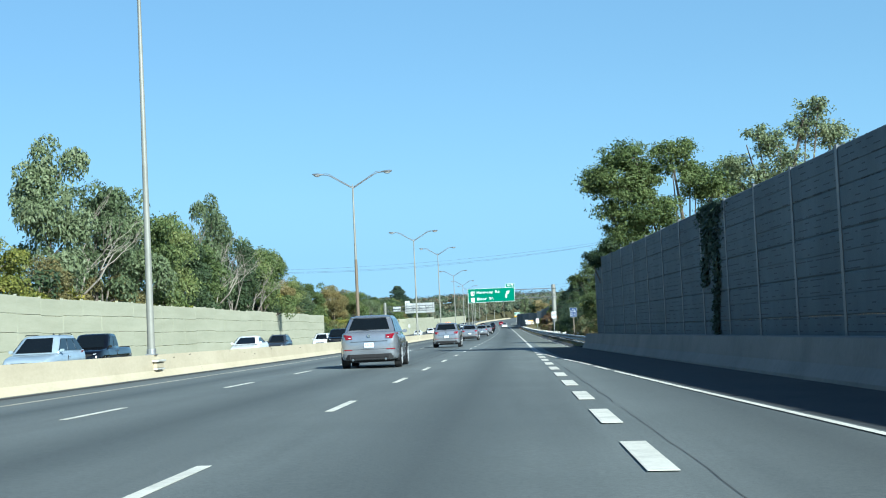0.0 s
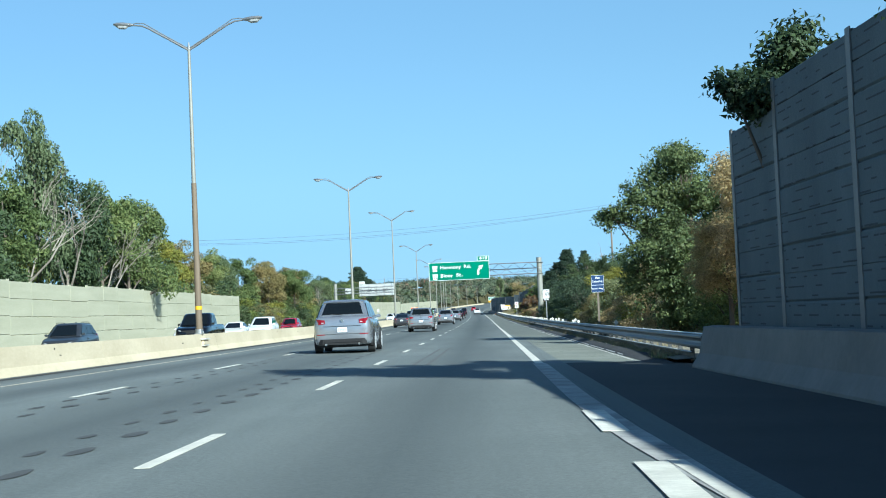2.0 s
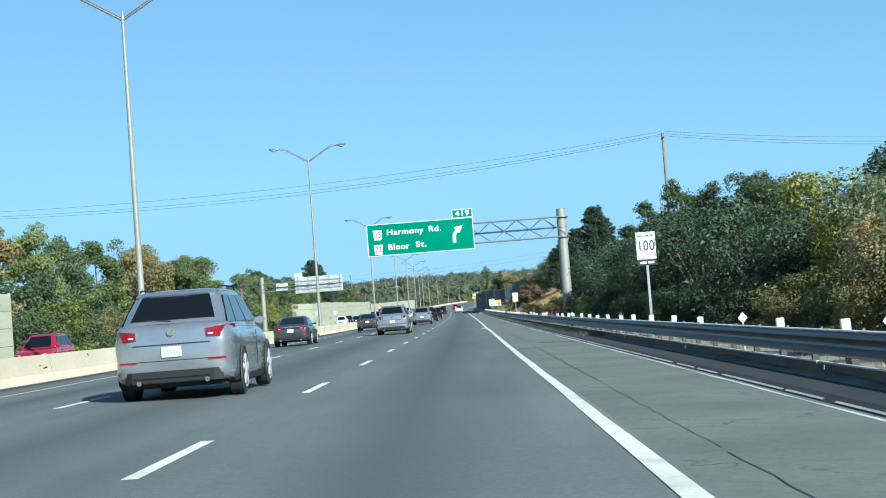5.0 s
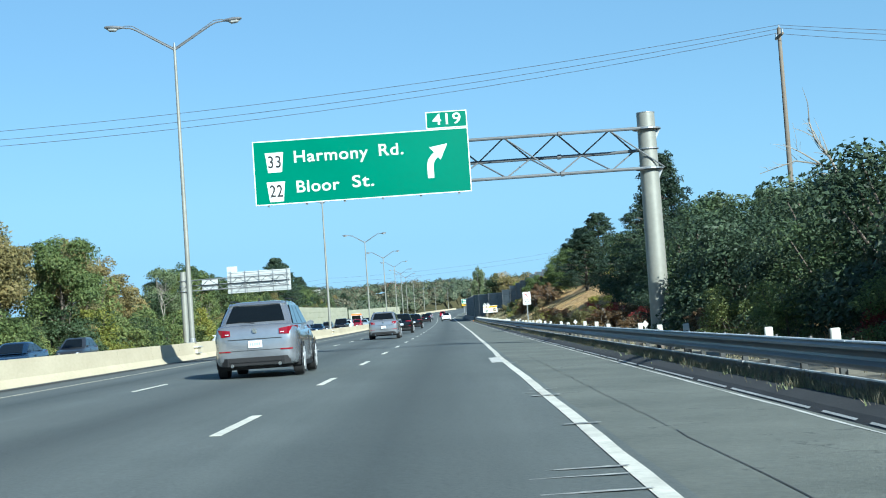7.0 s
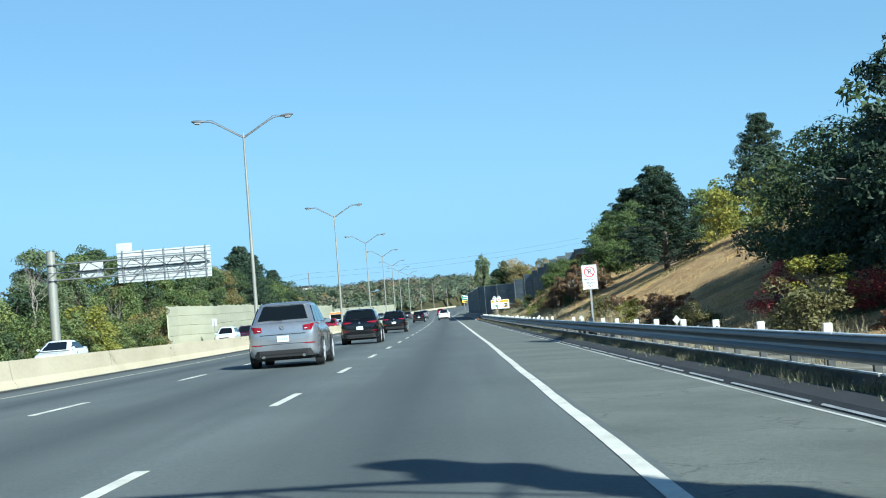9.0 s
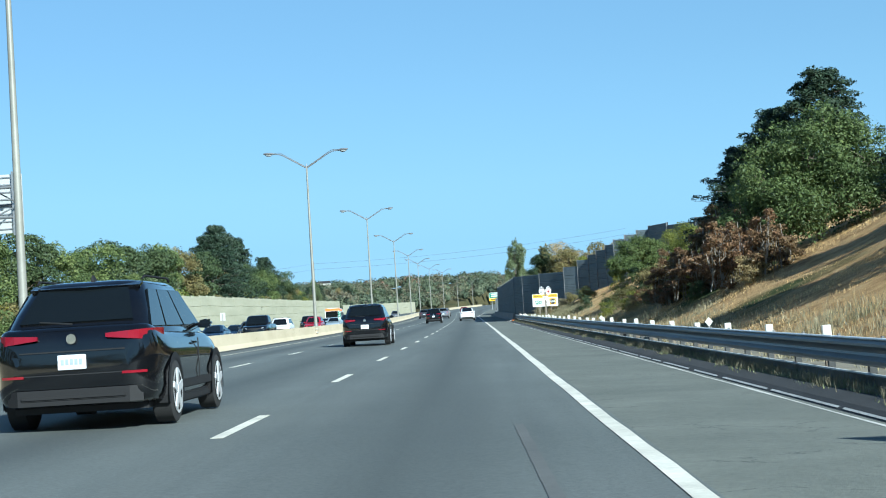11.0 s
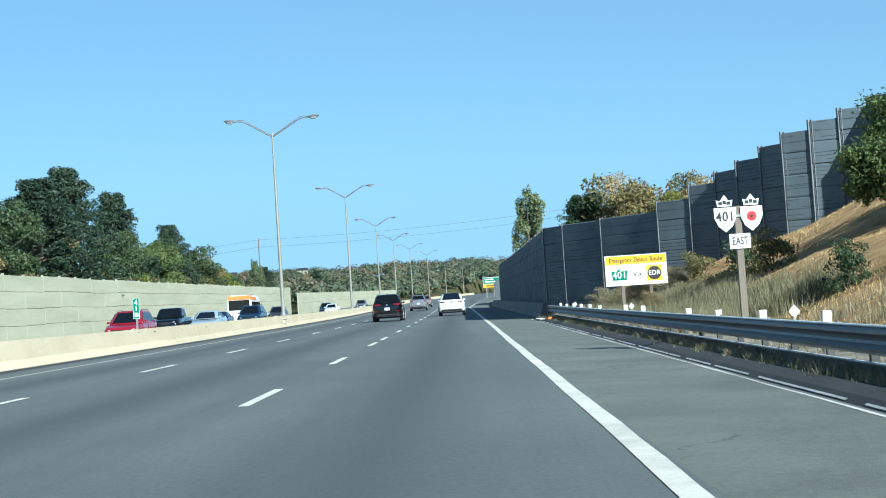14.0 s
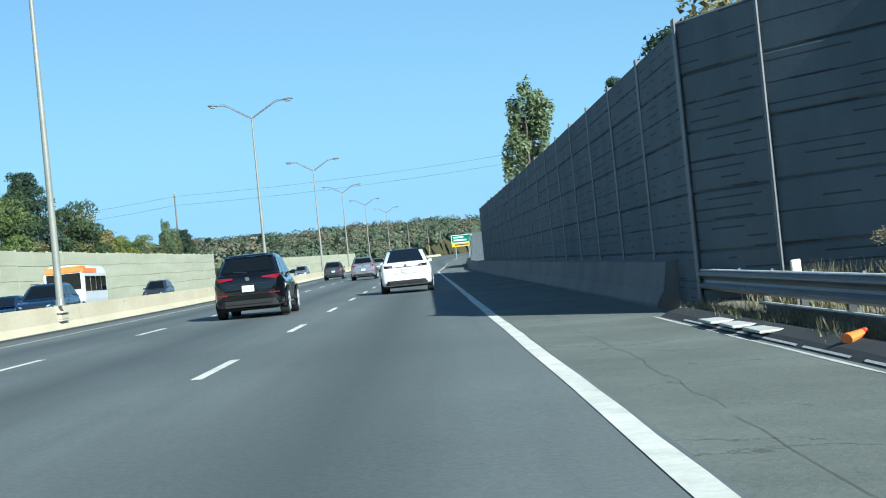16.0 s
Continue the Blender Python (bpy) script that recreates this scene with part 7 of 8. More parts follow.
def car(style, body_paint, label, category="car", clad=False, roof_mat=None, big_mouth=False, lamp_bar=False):
    L, W, H, wb, wr, yrb, yrr, yfr, yfb, belt, hood = STYLES[style]
    hw, e = W / 2, L / 2
    name = {"suv": "suv", "big_suv": "suv", "crossover": "crossover_car", "sedan": "sedan_car", "pickup": "pickup_truck"}[style]
    c = thing(name, label, category, "cars on the road")
    tail = {"suv": 1.14, "big_suv": 1.19, "crossover": 1.13, "sedan": 1.07, "pickup": 1.20}[style]
    stations = [(-e, 0.66, 0.46, tail - 0.30), (-e + 0.03, 0.80, 0.38, tail - 0.13), (-e + 0.10, 0.90, 0.31, tail - 0.03), (-e + 0.24, 0.96, 0.27, tail), (-e + 0.6, 0.99, 0.24, (tail + belt) / 2), (-wb / 2 + 0.1, 1.0, 0.235, belt + 0.01), (0.0, 0.99, 0.235, belt - 0.01),
                (yfb - 0.35, 0.99, 0.235, belt - 0.03), (yfb, 0.985, 0.235, hood + 0.01), (e - 0.55, 0.955, 0.25, hood - 0.06), (e - 0.2, 0.885, 0.27, hood - 0.15), (e - 0.06, 0.79, 0.33, hood - 0.27), (e, 0.70, 0.42, hood - 0.36)]
    # finer rings between the stations, on smooth curves
    st, fine = np.array(stations), []
    for i in range(len(st) - 1):
        p0, p1, p2, p3 = st[max(i - 1, 0)], st[i], st[i + 1], st[min(i + 2, len(st) - 1)]
        for u in (0.0, 0.33, 0.67):
            fine.append(p1 + 0.5 * u * ((p2 - p0) + u * ((2 * p0 - 5 * p1 + 4 * p2 - p3) + u * (3 * (p1 - p2) + p3 - p0))))
    fine.append(st[-1])
    rings = []
    for y, k, zb, zt in [tuple(float(v) for v in r) for r in fine]:
        h = hw * k
        half = [(0.80 * h, zb), (0.93 * h, zb + 0.035), (0.972 * h, zb + 0.10), (0.99 * h, zb + 0.20), (0.982 * h, zb + 0.40 * (zt - zb)), (1.0 * h, zb + 0.58 * (zt - zb)), (0.998 * h, zb + 0.70 * (zt - zb)), (0.975 * h, zb + 0.80 * (zt - zb)), (0.955 * h, zt - 0.09), (0.93 * h, zt - 0.045), (0.90 * h, zt - 0.015), (0.85 * h, zt), (0.45 * h, zt + 0.012)]
        rings.append([(x, y, z) for x, z in half] + [(-x, y, z) for x, z in reversed(half)])
    part("body", Shape().loft(rings), body_paint, c, smooth_it=True)
    part("sill", Shape().box((-hw * 0.97, -wb / 2 + wr + 0.02, 0.19), (hw * 0.97, wb / 2 - wr - 0.02, 0.30)), M_TRIM, c, bevel=0.02)
    part("underbody", Shape().box((-hw * 0.8, -e + 0.3, 0.2), (hw * 0.8, e - 0.3, 0.3)), M_TRIM, c)

    # cabin
    kb, kt = 0.885, 0.70 if style != "pickup" else 0.76
    base_z, top_z = belt - 0.03, H - 0.075
    def ring(z, y0, y1, h, r0=0.20, r1=0.24):
        out = []
        for cx, cy, r, a0 in ((-h + r0, y0 + r0, r0, 180), (h - r0, y0 + r0, r0, 270), (h - r1, y1 - r1, r1, 0), (-h + r1, y1 - r1, r1, 90)):
            out += [(cx + r * math.cos(radians(a0 + k * 30)), cy + r * math.sin(radians(a0 + k * 30)), z) for k in range(4)]
        return out
    hb, ht = hw * kb, hw * kt
    lower, upper = ring(base_z, yrb, yfb, hb), ring(top_z, yrr, yfr, ht)
    middle = ring((base_z + top_z) / 2, (yrb + yrr) / 2 - 0.02, (yfb + yfr) / 2 + 0.02, (hb + ht) / 2 + 0.015)
    top2 = ring(H - 0.025, yrr + 0.07, yfr - 0.10, ht - 0.07)
    top3 = ring(H, yrr + 0.28, yfr - 0.32, ht - 0.26, 0.15, 0.15)
    part("cabin", Shape().loft([lower, middle, upper] if roof_mat else [lower, middle, upper, top2, top3]), body_paint, c, smooth_it=True)
    if roof_mat:
        part("glass_roof", Shape().loft([ring(top_z + 0.004, yrr, yfr, ht - 0.05), top2, top3]), roof_mat, c, "black glass roof", smooth_it=True)
    # glass, raised a little over the cabin's skin
    v1 = 1.0 if style == "crossover" else 0.93
    part("rear_window", prism(quad_on(lower[3], lower[4], upper[4], upper[3], -0.05, 1.05, {"suv": 0.30, "big_suv": 0.30, "crossover": 0.20, "sedan": 0.26, "pickup": 0.1}[style], v1), 0.026), M_GLASS, c)
    part("windscreen", prism(quad_on(lower[11], lower[12], upper[12], upper[11], -0.06, 1.06, 0.08, v1), 0.026), M_GLASS, c)
    splits = [(-0.02, 0.24), (0.27, 0.62), (0.65, 1.02)] if style != "pickup" else [(0.06, 0.47), (0.52, 0.96)]
    for u0, u1 in splits:
        part("side_window", prism(quad_on(lower[7], lower[8], upper[8], upper[7], u0, u1, 0.16, 0.90), 0.024), M_GLASS, c)
        part("side_window", prism(quad_on(lower[15], lower[0], upper[0], upper[15], 1 - u1, 1 - u0, 0.16, 0.90), 0.024), M_GLASS, c)
    for s in (-1, 1):
        part("mirror", Shape().loft([[(s * (hb - 0.04 + dx), yfb - 0.42 + yy, belt + 0.06 + zz) for dx, zz in ((0, -0.03), (0.18, -0.055), (0.215, -0.01), (0.205, 0.055), (0.16, 0.075), (0.04, 0.05))] for yy in (-0.05, 0.09)]), body_paint, c, bevel=0.025)
        part("door_handle", Shape().box((s * hw * 0.985 - 0.012, -0.12, belt - 0.17), (s * hw * 0.985 + 0.012, 0.08, belt - 0.14)), body_paint, c, bevel=0.006)
        part("door_seam", Shape().box((s * hw * 0.993 - 0.006, 0.16, 0.42), (s * hw * 0.993 + 0.006, 0.175, belt - 0.10)), M_TRIM, c)
        if clad:
            part("side_trim", Shape().box((s * hw * 0.99 - 0.015, -wb / 2 + wr + 0.08, 0.36), (s * hw * 0.99 + 0.015, wb / 2 - wr - 0.08, 0.46)), M_SKID, c, bevel=0.01)
        for y in (-wb / 2, wb / 2):
            arch = Shape()
            ro, ri = wr + 0.085, wr + 0.01
            xo = s * (hw * 0.985)
            for i in range(14):
                a, b = math.pi * (i / 14 * 1.16 - 0.08), math.pi * ((i + 1) / 14 * 1.16 - 0.08)
                arch.add([(xo + s * 0.022, y + ro * math.cos(a), wr + ro * math.sin(a)), (xo + s * 0.022, y + ro * math.cos(b), wr + ro * math.sin(b)), (xo + s * 0.026, y + ri * math.cos(b), wr + ri * math.sin(b)), (xo + s * 0.026, y + ri * math.cos(a), wr + ri * math.sin(a))], [(0, 1, 2, 3)])
            part("wheel_arch", arch, M_TRIM if clad else body_paint, c, fix=False)
            # no wheel well is cut; a dark half-disc stands in for its shade
            rl = wr + 0.045
            a0 = math.asin((0.235 - wr) / rl)
            arc = [(y + rl * math.cos(a0 + (math.pi - 2 * a0) * k / 16), wr + rl * math.sin(a0 + (math.pi - 2 * a0) * k / 16)) for k in range(17)]
            part("arch_liner", Shape().loft([[(xx, p, q) for p, q in arc] for xx in (xo - s * 0.2, xo + s * 0.018)]), M_TRIM, c)
            wheel(c, s * (hw - 0.105), y, wr, s)
    # back
    yb = -e
    part("bumper_valance", Shape().loft([[(x * hw, yb + d, z) for x, d in ((-0.80, 0.06), (-0.66, -0.025), (0.66, -0.025), (0.80, 0.06))] for z in (0.30, 0.39, 0.47 if clad or big_mouth else 0.44)], False, False), M_TRIM, c, "dark lower bumper", fix=False)
    part("rear_skid", Shape().box((-hw * 0.62, yb - 0.05, 0.355), (hw * 0.62, yb + 0.1, 0.41)), M_SKID if clad else M_TRIM, c, bevel=0.015)
    lz = {"suv": 1.02, "big_suv": 1.03, "crossover": 0.99, "sedan": 0.90, "pickup": 0.92}[style]
    for s in (-1, 1):
        lw, lh = {"suv": (0.50, 0.125), "big_suv": (0.36, 0.20), "crossover": (0.42, 0.12), "sedan": (0.40, 0.19), "pickup": (0.16, 0.40)}[style]
        x1 = s * hw * 0.942
        def back_at(x, k=0.955):
            return yb + float(np.interp(abs(x) / (hw * k), [0.66, 0.80, 0.90, 0.96, 0.99], [0.0, 0.03, 0.10, 0.24, 0.60])) - 0.016
        rows = []
        for t in (0.0, 0.06, 0.14, 0.28, 0.5, 0.75, 1.0):
            x = x1 - s * lw * t
            lo, hi, yy = lz - lh / 2 * (1 - (0.85 if style == "suv" else 0.35) * t), lz + lh / 2 * (1 - 0.45 * t), back_at(x)
            rows.append([(x, yy, lo), (x, yy + 0.01, hi), (x, yy + 0.12, hi), (x, yy + 0.12, lo)])
        lamp = part("tail_lamp", Shape().loft(rows), M_SMOKED if style == "crossover" else M_TAIL, c, "smoked tail lamp" if style == "crossover" else "red tail lamp", smooth_it=False)
        if style != "suv":
            part("reverse_lens", Shape().box((x1 - s * lw * 0.8 - 0.04, back_at(x1 - s * lw * 0.8) - 0.006, lz - 0.04), (x1 - s * lw * 0.8 + 0.04, yb + 0.05, lz - 0.018)), M_LAMP, lamp)
        if style != "crossover":
            part("rear_reflector", Shape().loft([[(s * hw * k, back_at(hw * k, 0.99) - 0.004, 0.605), (s * hw * k, back_at(hw * k, 0.99) - 0.004, 0.633), (s * hw * k, yb + 0.2, 0.633), (s * hw * k, yb + 0.2, 0.605)] for k in (0.58, 0.68, 0.78, 0.86)]), M_TAIL, c, "red bumper reflector")
        if style not in ("crossover",) and not clad:
            part("exhaust_tip", Shape().tube([(s * hw * 0.55, yb - 0.04, 0.30), (s * hw * 0.55, yb + 0.15, 0.30)], [0.04, 0.04], 10), M_CHROME, c)
    pz = 0.76 if style != "crossover" else 0.84
    plate = part("number_plate", Shape().box((-0.155, yb - 0.032, pz - 0.08), (0.155, yb - 0.012, pz + 0.08)), M_PLATE, c, "white number plate", bevel=0.004)
    for i in range(5):
        part("plate_bar", Shape().box((-0.12 + i * 0.05, yb - 0.036, pz - 0.03), (-0.085 + i * 0.05, yb - 0.0325, pz + 0.035)), M_PLATE_INK, plate)
    part("badge", Shape().disc((0, yb - 0.005, tail - 0.13), (0, 1, 0), 0.055, 0.03, 16), M_CHROME, c, "plain chrome badge")
    part("boot_seam", Shape().box((-hw * 0.62, yb - 0.012, pz + 0.11), (hw * 0.62, yb + 0.06, pz + 0.125)), M_TRIM, c)
    part("boot_seam", Shape().box((-hw * 0.72, yb - 0.004, pz - 0.14), (hw * 0.72, yb + 0.06, pz - 0.128)), M_TRIM, c)
    if style in ("suv", "big_suv"):
        part("roof_spoiler", Shape().loft([[(x * ht, yrr - 0.10 + 0.12 * abs(x) ** 3, H - 0.075), (x * ht, yrr + 0.18, H - 0.03), (x * ht, yrr + 0.18, H - 0.09), (x * ht, yrr - 0.08 + 0.12 * abs(x) ** 3, H - 0.105)] for x in (-0.96, -0.6, 0, 0.6, 0.96)]), body_paint, c, smooth_it=False)
        part("rear_wiper", Shape().tube([(0, yrb - 0.01, belt + 0.13), (-0.36, yrb + 0.0, belt + 0.17)], [0.012, 0.008], 6), M_TRIM, c)
        part("aerial", Shape().loft([[(-0.02, yrr + 0.35, H), (0.02, yrr + 0.35, H), (0.02, yrr + 0.55, H), (-0.02, yrr + 0.55, H)], [(-0.006, yrr + 0.36, H + 0.075), (0.006, yrr + 0.36, H + 0.075), (0.006, yrr + 0.42, H + 0.075), (-0.006, yrr + 0.42, H + 0.075)]]), M_TRIM, c)
        for s in (-1, 1):
            part("roof_rail", Shape().tube([(s * (ht - 0.05), yrr + 0.25, H + 0.0), (s * (ht - 0.04), yrr + 0.35, H + 0.03), (s * (ht - 0.04), yfr - 0.35, H + 0.03), (s * (ht - 0.05), yfr - 0.2, H - 0.01)], 0.015, 6), M_TRIM, c)
    if lamp_bar:
        part("chrome_strip", Shape().box((-hw * 0.5, yb - 0.02, lz + 0.03), (hw * 0.5, yb + 0.05, lz + 0.06)), M_CHROME, c, bevel=0.006)
    if style == "pickup":
        part("bed_floor", Shape().box((-hw * 0.84, -e + 0.12, belt - 0.05), (hw * 0.84, yrb - 0.05, belt + 0.028)), M_TRIM, c, "black bed cover")
    # front
    part("grille", Shape().loft([[(x * hw, e - 0.015 - 0.10 * x * x, z) for x in (-0.5, -0.25, 0, 0.25, 0.5)] for z in (hood - 0.42, hood - 0.24)], False, False), M_TRIM, c, fix=False, m=pose(0, 0.022, 0))
    part("lower_grille", Shape().box((-hw * 0.55, e - 0.06, 0.32), (hw * 0.55, e + 0.015, 0.46)), M_TRIM, c, bevel=0.01)
    part("front_plate", Shape().box((-0.15, e + 0.012, 0.5), (0.15, e + 0.03, 0.62)), M_PLATE, c)
    for s in (-1, 1):
        part("headlamp", Shape().loft([[(s * hw * (0.55 + 0.29 * t), e - 0.04 - 0.24 * t * t + dy, hood - 0.30 + 0.05 * t + dz) for dy, dz in ((0.0, -0.06), (0.012, 0.06), (-0.12, 0.075), (-0.12, -0.06))] for t in (0, 0.35, 0.7, 1.0)]), M_LAMP, c)
    return c


def park(ob, off, y, ahead=True):
    """Stands a car in its lane at off, y."""
    ob.matrix_basis = spot(off, y, gz(off) + 0.002, 0 if ahead else 180)
    return ob


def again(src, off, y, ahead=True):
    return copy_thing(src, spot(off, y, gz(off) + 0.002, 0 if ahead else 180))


park(car("crossover", P_WHITE, "white electric crossover with black glass roof in the lane", big_mouth=True, roof_mat=M_GLASS), -0.70, 490.6)
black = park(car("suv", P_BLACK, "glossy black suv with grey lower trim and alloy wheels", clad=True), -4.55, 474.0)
# added copies of the same black suv, spaced for the camera's passing
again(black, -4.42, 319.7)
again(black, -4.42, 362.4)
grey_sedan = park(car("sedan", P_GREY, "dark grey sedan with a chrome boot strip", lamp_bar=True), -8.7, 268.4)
# added copy of the same sedan, earlier along its lane
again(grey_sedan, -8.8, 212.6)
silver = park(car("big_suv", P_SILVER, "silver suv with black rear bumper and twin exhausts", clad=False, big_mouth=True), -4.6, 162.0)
# added copies of the same silver suv, spaced for the camera's passing
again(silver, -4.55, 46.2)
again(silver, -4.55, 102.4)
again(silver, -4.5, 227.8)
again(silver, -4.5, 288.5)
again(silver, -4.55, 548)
park(car("suv", P_BEIGE, "champagne-coloured suv with dark rear window"), -4.6, 592.0)
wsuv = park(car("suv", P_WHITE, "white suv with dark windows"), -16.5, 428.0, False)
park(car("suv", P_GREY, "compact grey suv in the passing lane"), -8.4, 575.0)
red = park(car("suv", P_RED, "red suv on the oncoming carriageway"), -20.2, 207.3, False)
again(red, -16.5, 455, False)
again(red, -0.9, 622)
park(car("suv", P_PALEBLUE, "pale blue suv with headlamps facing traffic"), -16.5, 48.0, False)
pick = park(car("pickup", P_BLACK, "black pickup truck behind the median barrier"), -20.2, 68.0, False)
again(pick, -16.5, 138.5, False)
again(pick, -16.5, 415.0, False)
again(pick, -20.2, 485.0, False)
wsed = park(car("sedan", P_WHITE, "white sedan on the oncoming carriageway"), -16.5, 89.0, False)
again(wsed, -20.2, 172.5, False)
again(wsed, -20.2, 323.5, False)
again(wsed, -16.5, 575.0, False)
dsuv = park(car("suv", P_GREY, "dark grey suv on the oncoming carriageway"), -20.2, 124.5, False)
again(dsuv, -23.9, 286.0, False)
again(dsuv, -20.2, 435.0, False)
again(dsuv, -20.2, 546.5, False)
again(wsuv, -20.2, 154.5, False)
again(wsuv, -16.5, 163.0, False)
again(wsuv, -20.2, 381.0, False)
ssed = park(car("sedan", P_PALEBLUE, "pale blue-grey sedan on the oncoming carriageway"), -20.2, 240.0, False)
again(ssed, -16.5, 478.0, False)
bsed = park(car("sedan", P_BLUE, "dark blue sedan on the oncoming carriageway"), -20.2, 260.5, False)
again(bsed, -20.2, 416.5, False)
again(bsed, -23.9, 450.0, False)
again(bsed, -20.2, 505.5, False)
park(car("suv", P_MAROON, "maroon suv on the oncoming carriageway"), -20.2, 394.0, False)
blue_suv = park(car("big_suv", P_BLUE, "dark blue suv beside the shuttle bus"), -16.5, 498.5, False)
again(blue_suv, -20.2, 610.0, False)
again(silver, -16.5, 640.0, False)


def shuttle_bus(off, y):
    bus = thing("shuttle_bus", "white shuttle bus with an orange roof edge and dark windows", "bus")
    part("body", Shape().loft([[(x, yy, z) for x, z in ((-1.05, 0.35), (1.05, 0.35), (1.12, 0.9), (1.12, 2.35), (0.98, 2.72), (0.7, 2.86), (-0.7, 2.86), (-0.98, 2.72), (-1.12, 2.35), (-1.12, 0.9))] for yy in (-3.6, 2.4)]), P_WHITE, bus, bevel=0.05)
    part("nose", Shape().loft([[(x, yy, z) for x, z in ((-0.98, 0.35), (0.98, 0.35), (1.0, zt - 0.2), (0.85, zt), (-0.85, zt), (-1.0, zt - 0.2))] for yy, zt in ((2.4, 1.5), (3.2, 1.3), (3.5, 1.1))]), P_WHITE, bus, bevel=0.04)
    part("orange_band", Shape().box((-1.0, 1.2, 2.45), (1.0, 2.46, 2.80)).box((-1.135, -1.0, 2.38), (-1.0, 2.42, 2.66)), M_ORANGE, bus, "orange roof band", bevel=0.02)
    for s in (-1, 1):
        for i in range(4):
            part("side_window", Shape().box((s * 1.125 - 0.012, -3.3 + i * 1.38, 1.35), (s * 1.125 + 0.012, -2.05 + i * 1.38, 2.2)), M_GLASS, bus)
        for yy in (-2.2, 2.5):
            wheel(bus, s * 0.98, yy, 0.40, s)
    part("windscreen", Shape().box((-0.95, 2.41, 1.5), (0.95, 2.45, 2.4)), M_GLASS, bus)
    part("rear_window", Shape().box((-0.7, -3.66, 1.4), (0.7, -3.61, 2.2)), M_GLASS, bus)
    park(bus, off, y, False)


shuttle_bus(-20.2, 519.5)


# ---------------------------------------------------------------- noise walls, panel by panel
panel_cache = {}


def panel_mesh(height, thick, material, key):
    k = (round(height, 3), thick, key)
    if k not in panel_cache:
        h, t = height, thick / 2
        c = 0.034 if key == "dark" else 0.02
        sh = Shape()
        prof = [(-t + c, 0.0), (t - c, 0.0), (t, c), (t, h - c), (t - c, h), (-t + c, h), (-t, h - c), (-t, c)]
        if key == "dark":
            g = 0.011
            prof = prof[:3] + [(t, h / 2 - g), (t - 0.018, h / 2 - 0.4 * g), (t - 0.018, h / 2 + 0.4 * g), (t, h / 2 + g)] + prof[3:7] + [(-t, h / 2 + g), (-t + 0.018, h / 2 + 0.4 * g), (-t + 0.018, h / 2 - 0.4 * g), (-t, h / 2 - g)] + prof[7:]
        sh.loft([[(0.0, a, b) for a, b in prof], [(1.0, a, b) for a, b in prof]])
        panel_cache[k] = tidy(mesh_of("panel", sh, material))
    return panel_cache[k]


def noise_wall(name, label, pts, tops, rows, base, m_panel, m_post, thick=0.14, post=0.11, key="", group=""):
    """Posts at the points (off, y) and stacked panels between them; rows are heights from the top down."""
    wall = thing(name, label, "noise wall", kind="structure")
    for i, (o, y) in enumerate(pts):
        lo = base(o, y)
        hi = max(tops[min(i, len(tops) - 1)], tops[max(i - 1, 0)]) + 0.06
        ob = new("wall_post", panel_mesh_post(post, hi - lo, m_post, key))
        ob.parent = wall
        ob.matrix_basis = spot(o, y, lo)
    for i in range(len(pts) - 1):
        (o0, y0), (o1, y1) = pts[i], pts[i + 1]
        a, b = at(o0, y0), at(o1, y1)
        d = b - a
        flat = Vector((d.x, d.y, 0))
        ln = flat.length
        u = flat / ln
        z = tops[i]
        floor_z = min(base(o0, y0), base(o1, y1))
        r = 0
        while z > floor_z + 0.05 and r < 9:
            h = rows[min(r, len(rows) - 1)]
            me = panel_mesh(h - (0.022 if key == "pale" else 0.002), thick, m_panel, key)
            ob = new("panel", me)
            ob.parent = wall
            side = Vector((-u.y, u.x, 0))
            gap = post * 0.45 / ln
            nudge = 0.008 * (((i * 7 + r * 3) % 5) - 2) * 0.5
            m = Matrix(((u.x * ln * (1 - 2 * gap), side.x, 0, 0), (u.y * ln * (1 - 2 * gap), side.y, 0, 0), (d.z * (1 - 2 * gap), 0, 1, 0), (0, 0, 0, 1)))
            ob.matrix_basis = Matrix.Translation(a + d * gap + side * nudge + Vector((0, 0, z - h + 0.001))) @ m
            z -= h
            r += 1
    return wall


def panel_mesh_post(w, h, material, key):
    k = ("post", round(w, 3), round(h, 2), key)
    if k not in panel_cache:
        sh = Shape()
        d = w * (1.5 if key == "dark" else 0.9)
        sh.box((-w, -d, 0), (-w * 0.72, d, h)).box((w * 0.72, -d, 0), (w, d, h)).box((-w * 0.73, -w * 0.5, 0), (w * 0.73, w * 0.5, h - 0.02))
        panel_cache[k] = tidy(mesh_of("wall_post", sh, material))
    return panel_cache[k]


pts = [(-30.0, -64 + 4.66 * i) for i in range(65)]
tops = [4.62 + 0.05 * math.sin(i * 0.9) - 0.04 * (i % 3 == 0) for i in range(64)]
noise_wall("wall_west", "pale beige concrete noise wall of stacked panels", pts, tops, [1.12, 1.16, 1.16, 1.2], lambda o, y: -0.35, M_WALL_L, M_POST_L, 0.16, 0.075, "pale")
pts = [(-30.0 - 2.4 * (1 - smooth(418, 440, y)), y) for y in [418 + 4.66 * i for i in range(51)]]
tops = [4.55 + 0.25 * smooth(430, 470, p[1]) + 0.04 * math.sin(i * 1.3) for i, p in enumerate(pts)]
noise_wall("wall_northwest", "pale beige concrete noise wall beyond the open bank", pts, tops, [1.12, 1.16, 1.16, 1.4], lambda o, y: -0.35, M_WALL_L, M_POST_L, 0.16, 0.075, "pale")
pts = [(-30.5, 668 + 6 * i) for i in range(40)]
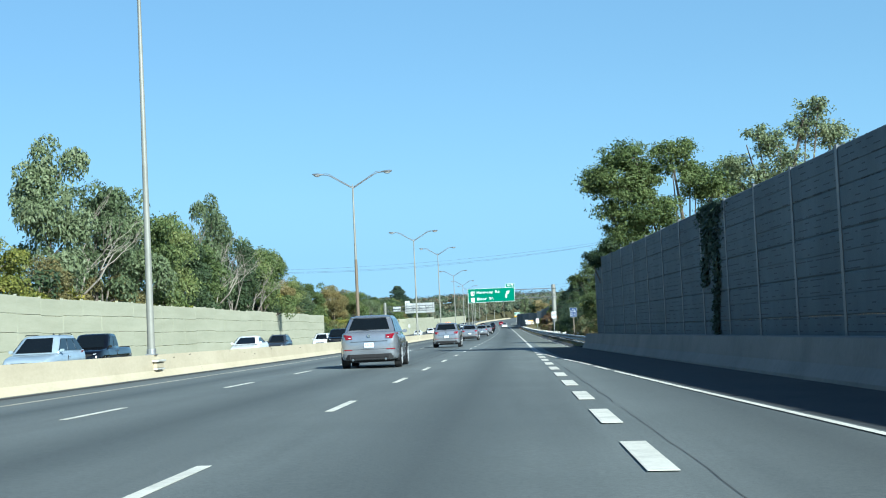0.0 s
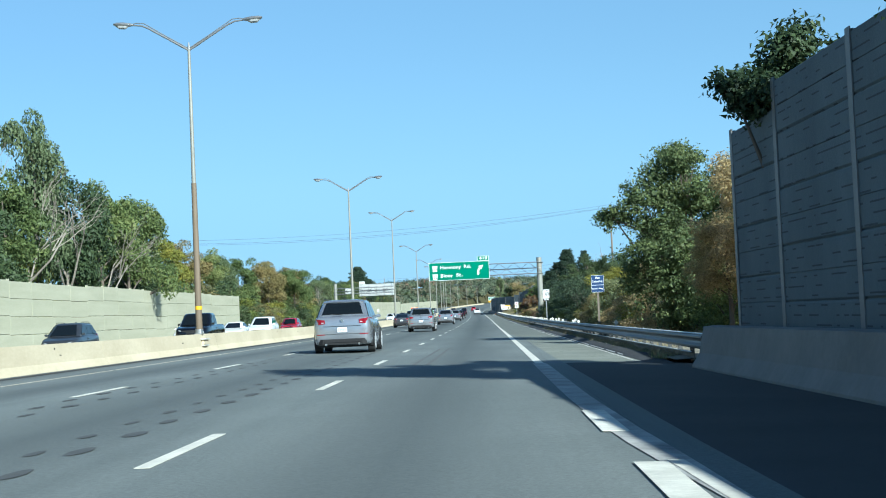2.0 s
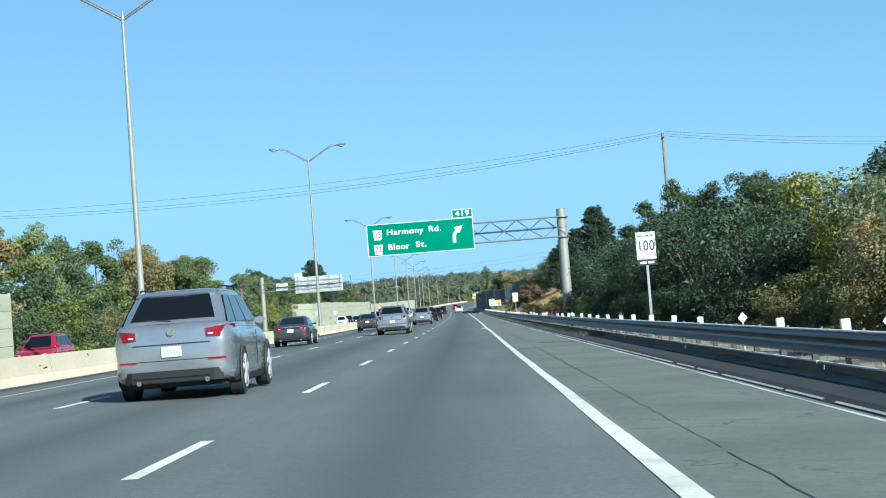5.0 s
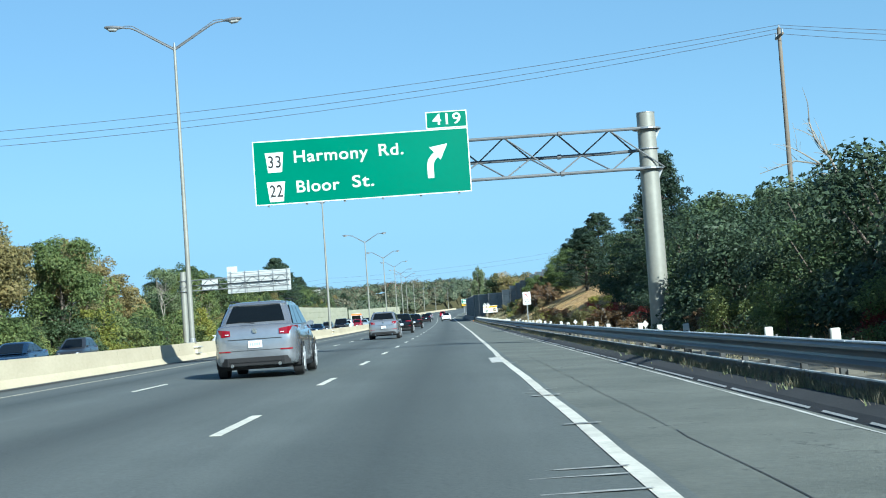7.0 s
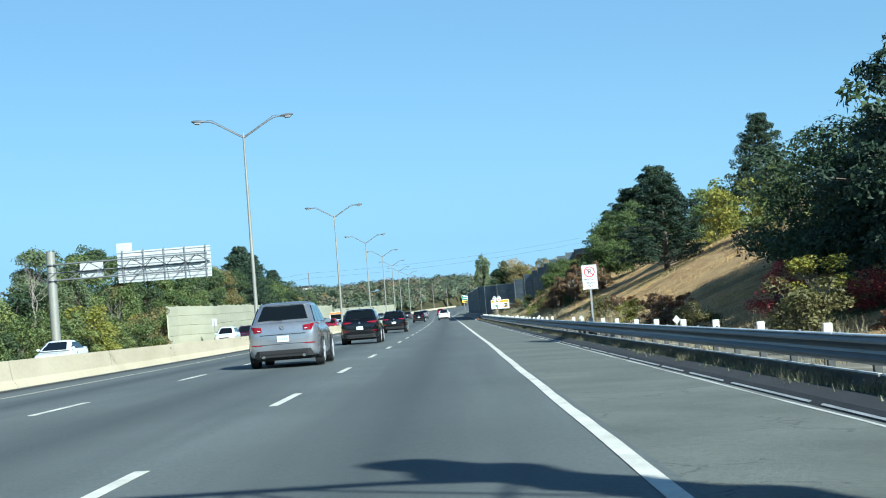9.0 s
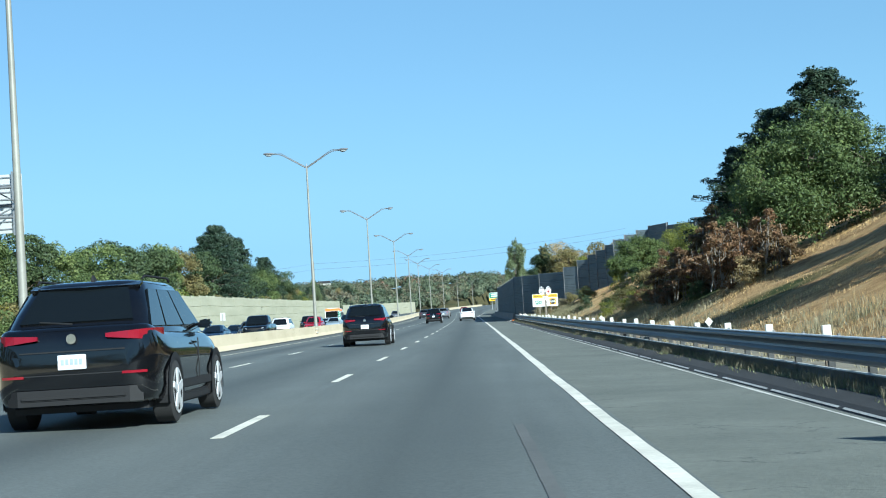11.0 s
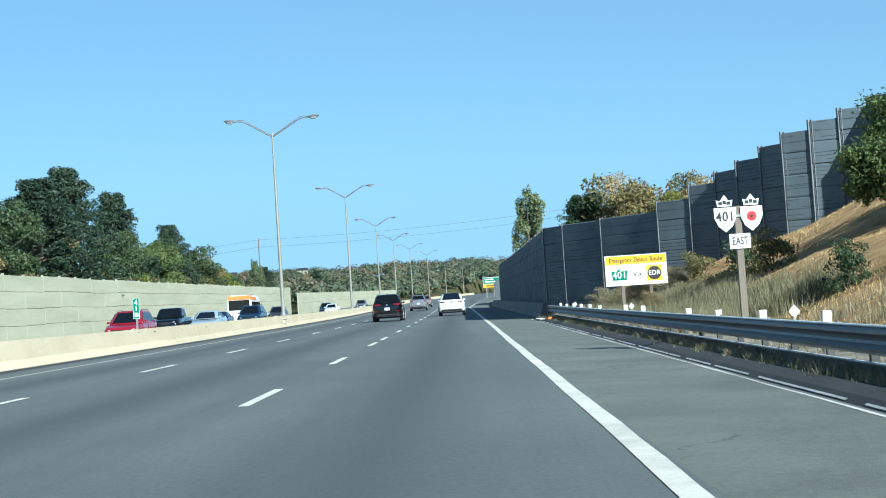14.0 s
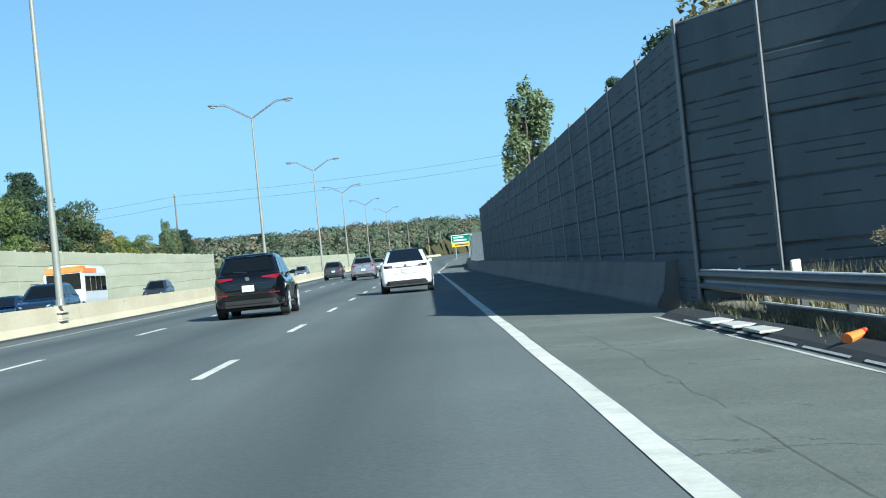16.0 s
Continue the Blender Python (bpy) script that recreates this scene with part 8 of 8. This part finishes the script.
noise_wall("wall_far", "distant pale beige noise wall along the oncoming lanes", pts, [3.9] * 39, [2.0, 2.2], lambda o, y: -0.35, M_WALL_L, M_POST_L, 0.16, 0.075, "pale")

pts = [(wall_line_1(y), y) for y in [77.9 - 4.4 * (32 - i) for i in range(33)]] + [(5.03, 81.3)]
tops = [4.88] * 32 + [4.42]
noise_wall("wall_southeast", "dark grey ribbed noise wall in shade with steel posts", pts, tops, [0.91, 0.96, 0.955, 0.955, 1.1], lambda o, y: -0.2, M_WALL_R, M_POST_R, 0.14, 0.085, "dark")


def wall_ivy():
    """Dark climbing plant that hangs over the wall's top and runs down one panel."""
    rng = np.random.default_rng(77)
    cs, ds = [], []
    for k in range(5200):
        if k < 3600:
            z = 4.95 - 1.75 * rng.random() ** 1.3
            y = 45.0 + rng.normal(0, 0.75) * (1.15 - 0.25 * (4.95 - z))
        elif k < 4700:
            z = rng.uniform(0.6, 3.3)
            y = 44.4 + 0.3 * math.sin(z * 1.7) + rng.normal(0, 0.22)
        else:
            z = rng.uniform(2.3, 3.2)
            y = 46.2 + rng.normal(0, 0.28)
        cs.append(at(wall_line_1(y) - 0.09 - abs(rng.normal(0, 0.06)), y, z))
        ds.append((-1.0, -0.2, 0.2))
    ivy = thing("climbing_ivy", "dark ivy hanging over the noise wall", "climbing plant")
    stem = Shape().tube([at(wall_line_1(44.4) - 0.085, 44.4 + 0.3 * math.sin(z * 1.7), z) for z in (0.3, 1.2, 2.1, 3.0, 3.9, 4.8)], 0.02, 5)
    part("stem", stem, M_BARK, ivy, fix=False)
    crown = new("foliage", leaf_mesh("foliage", np.array([tuple(c) for c in cs]), np.array(ds), rng, 0.07, 0.05, L_PINE))
    crown.parent = ivy


wall_ivy()

pts = [(4.48, 457.5 + 4.4 * i) for i in range(20)]
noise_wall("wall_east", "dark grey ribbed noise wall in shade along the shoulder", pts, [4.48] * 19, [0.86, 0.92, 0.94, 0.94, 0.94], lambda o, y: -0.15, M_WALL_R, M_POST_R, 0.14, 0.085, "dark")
pts = [(5.15, 588.0), (5.55, 594.0), (6.0, 600.0), (6.5, 606.0), (7.1, 612.0), (7.8, 618.0)]
noise_wall("wall_exit", "low dark noise wall end turning away beside the exit lane", pts, [2.95, 3.2, 3.45, 3.6, 3.7], [0.86, 0.92, 0.94, 0.94], lambda o, y: -0.3, M_WALL_R, M_POST_R, 0.14, 0.085, "dark")
pts = [(4.40, 457.1), (5.25, 455.1), (6.9, 452.6), (9.2, 449.3), (10.5, 448.0), (11.5, 446.9), (12.2, 445.5), (13.0, 444.3), (13.7, 443.1), (14.7, 442.4), (15.8, 441.9), (16.9, 441.4), (18.1, 437.6), (20.2, 434.0), (23.0, 431.0)]
tops = [4.48, 4.5, 4.56, 4.98, 5.54, 5.97, 6.30, 6.73, 7.14, 7.5, 7.85, 8.17, 7.95, 8.3]
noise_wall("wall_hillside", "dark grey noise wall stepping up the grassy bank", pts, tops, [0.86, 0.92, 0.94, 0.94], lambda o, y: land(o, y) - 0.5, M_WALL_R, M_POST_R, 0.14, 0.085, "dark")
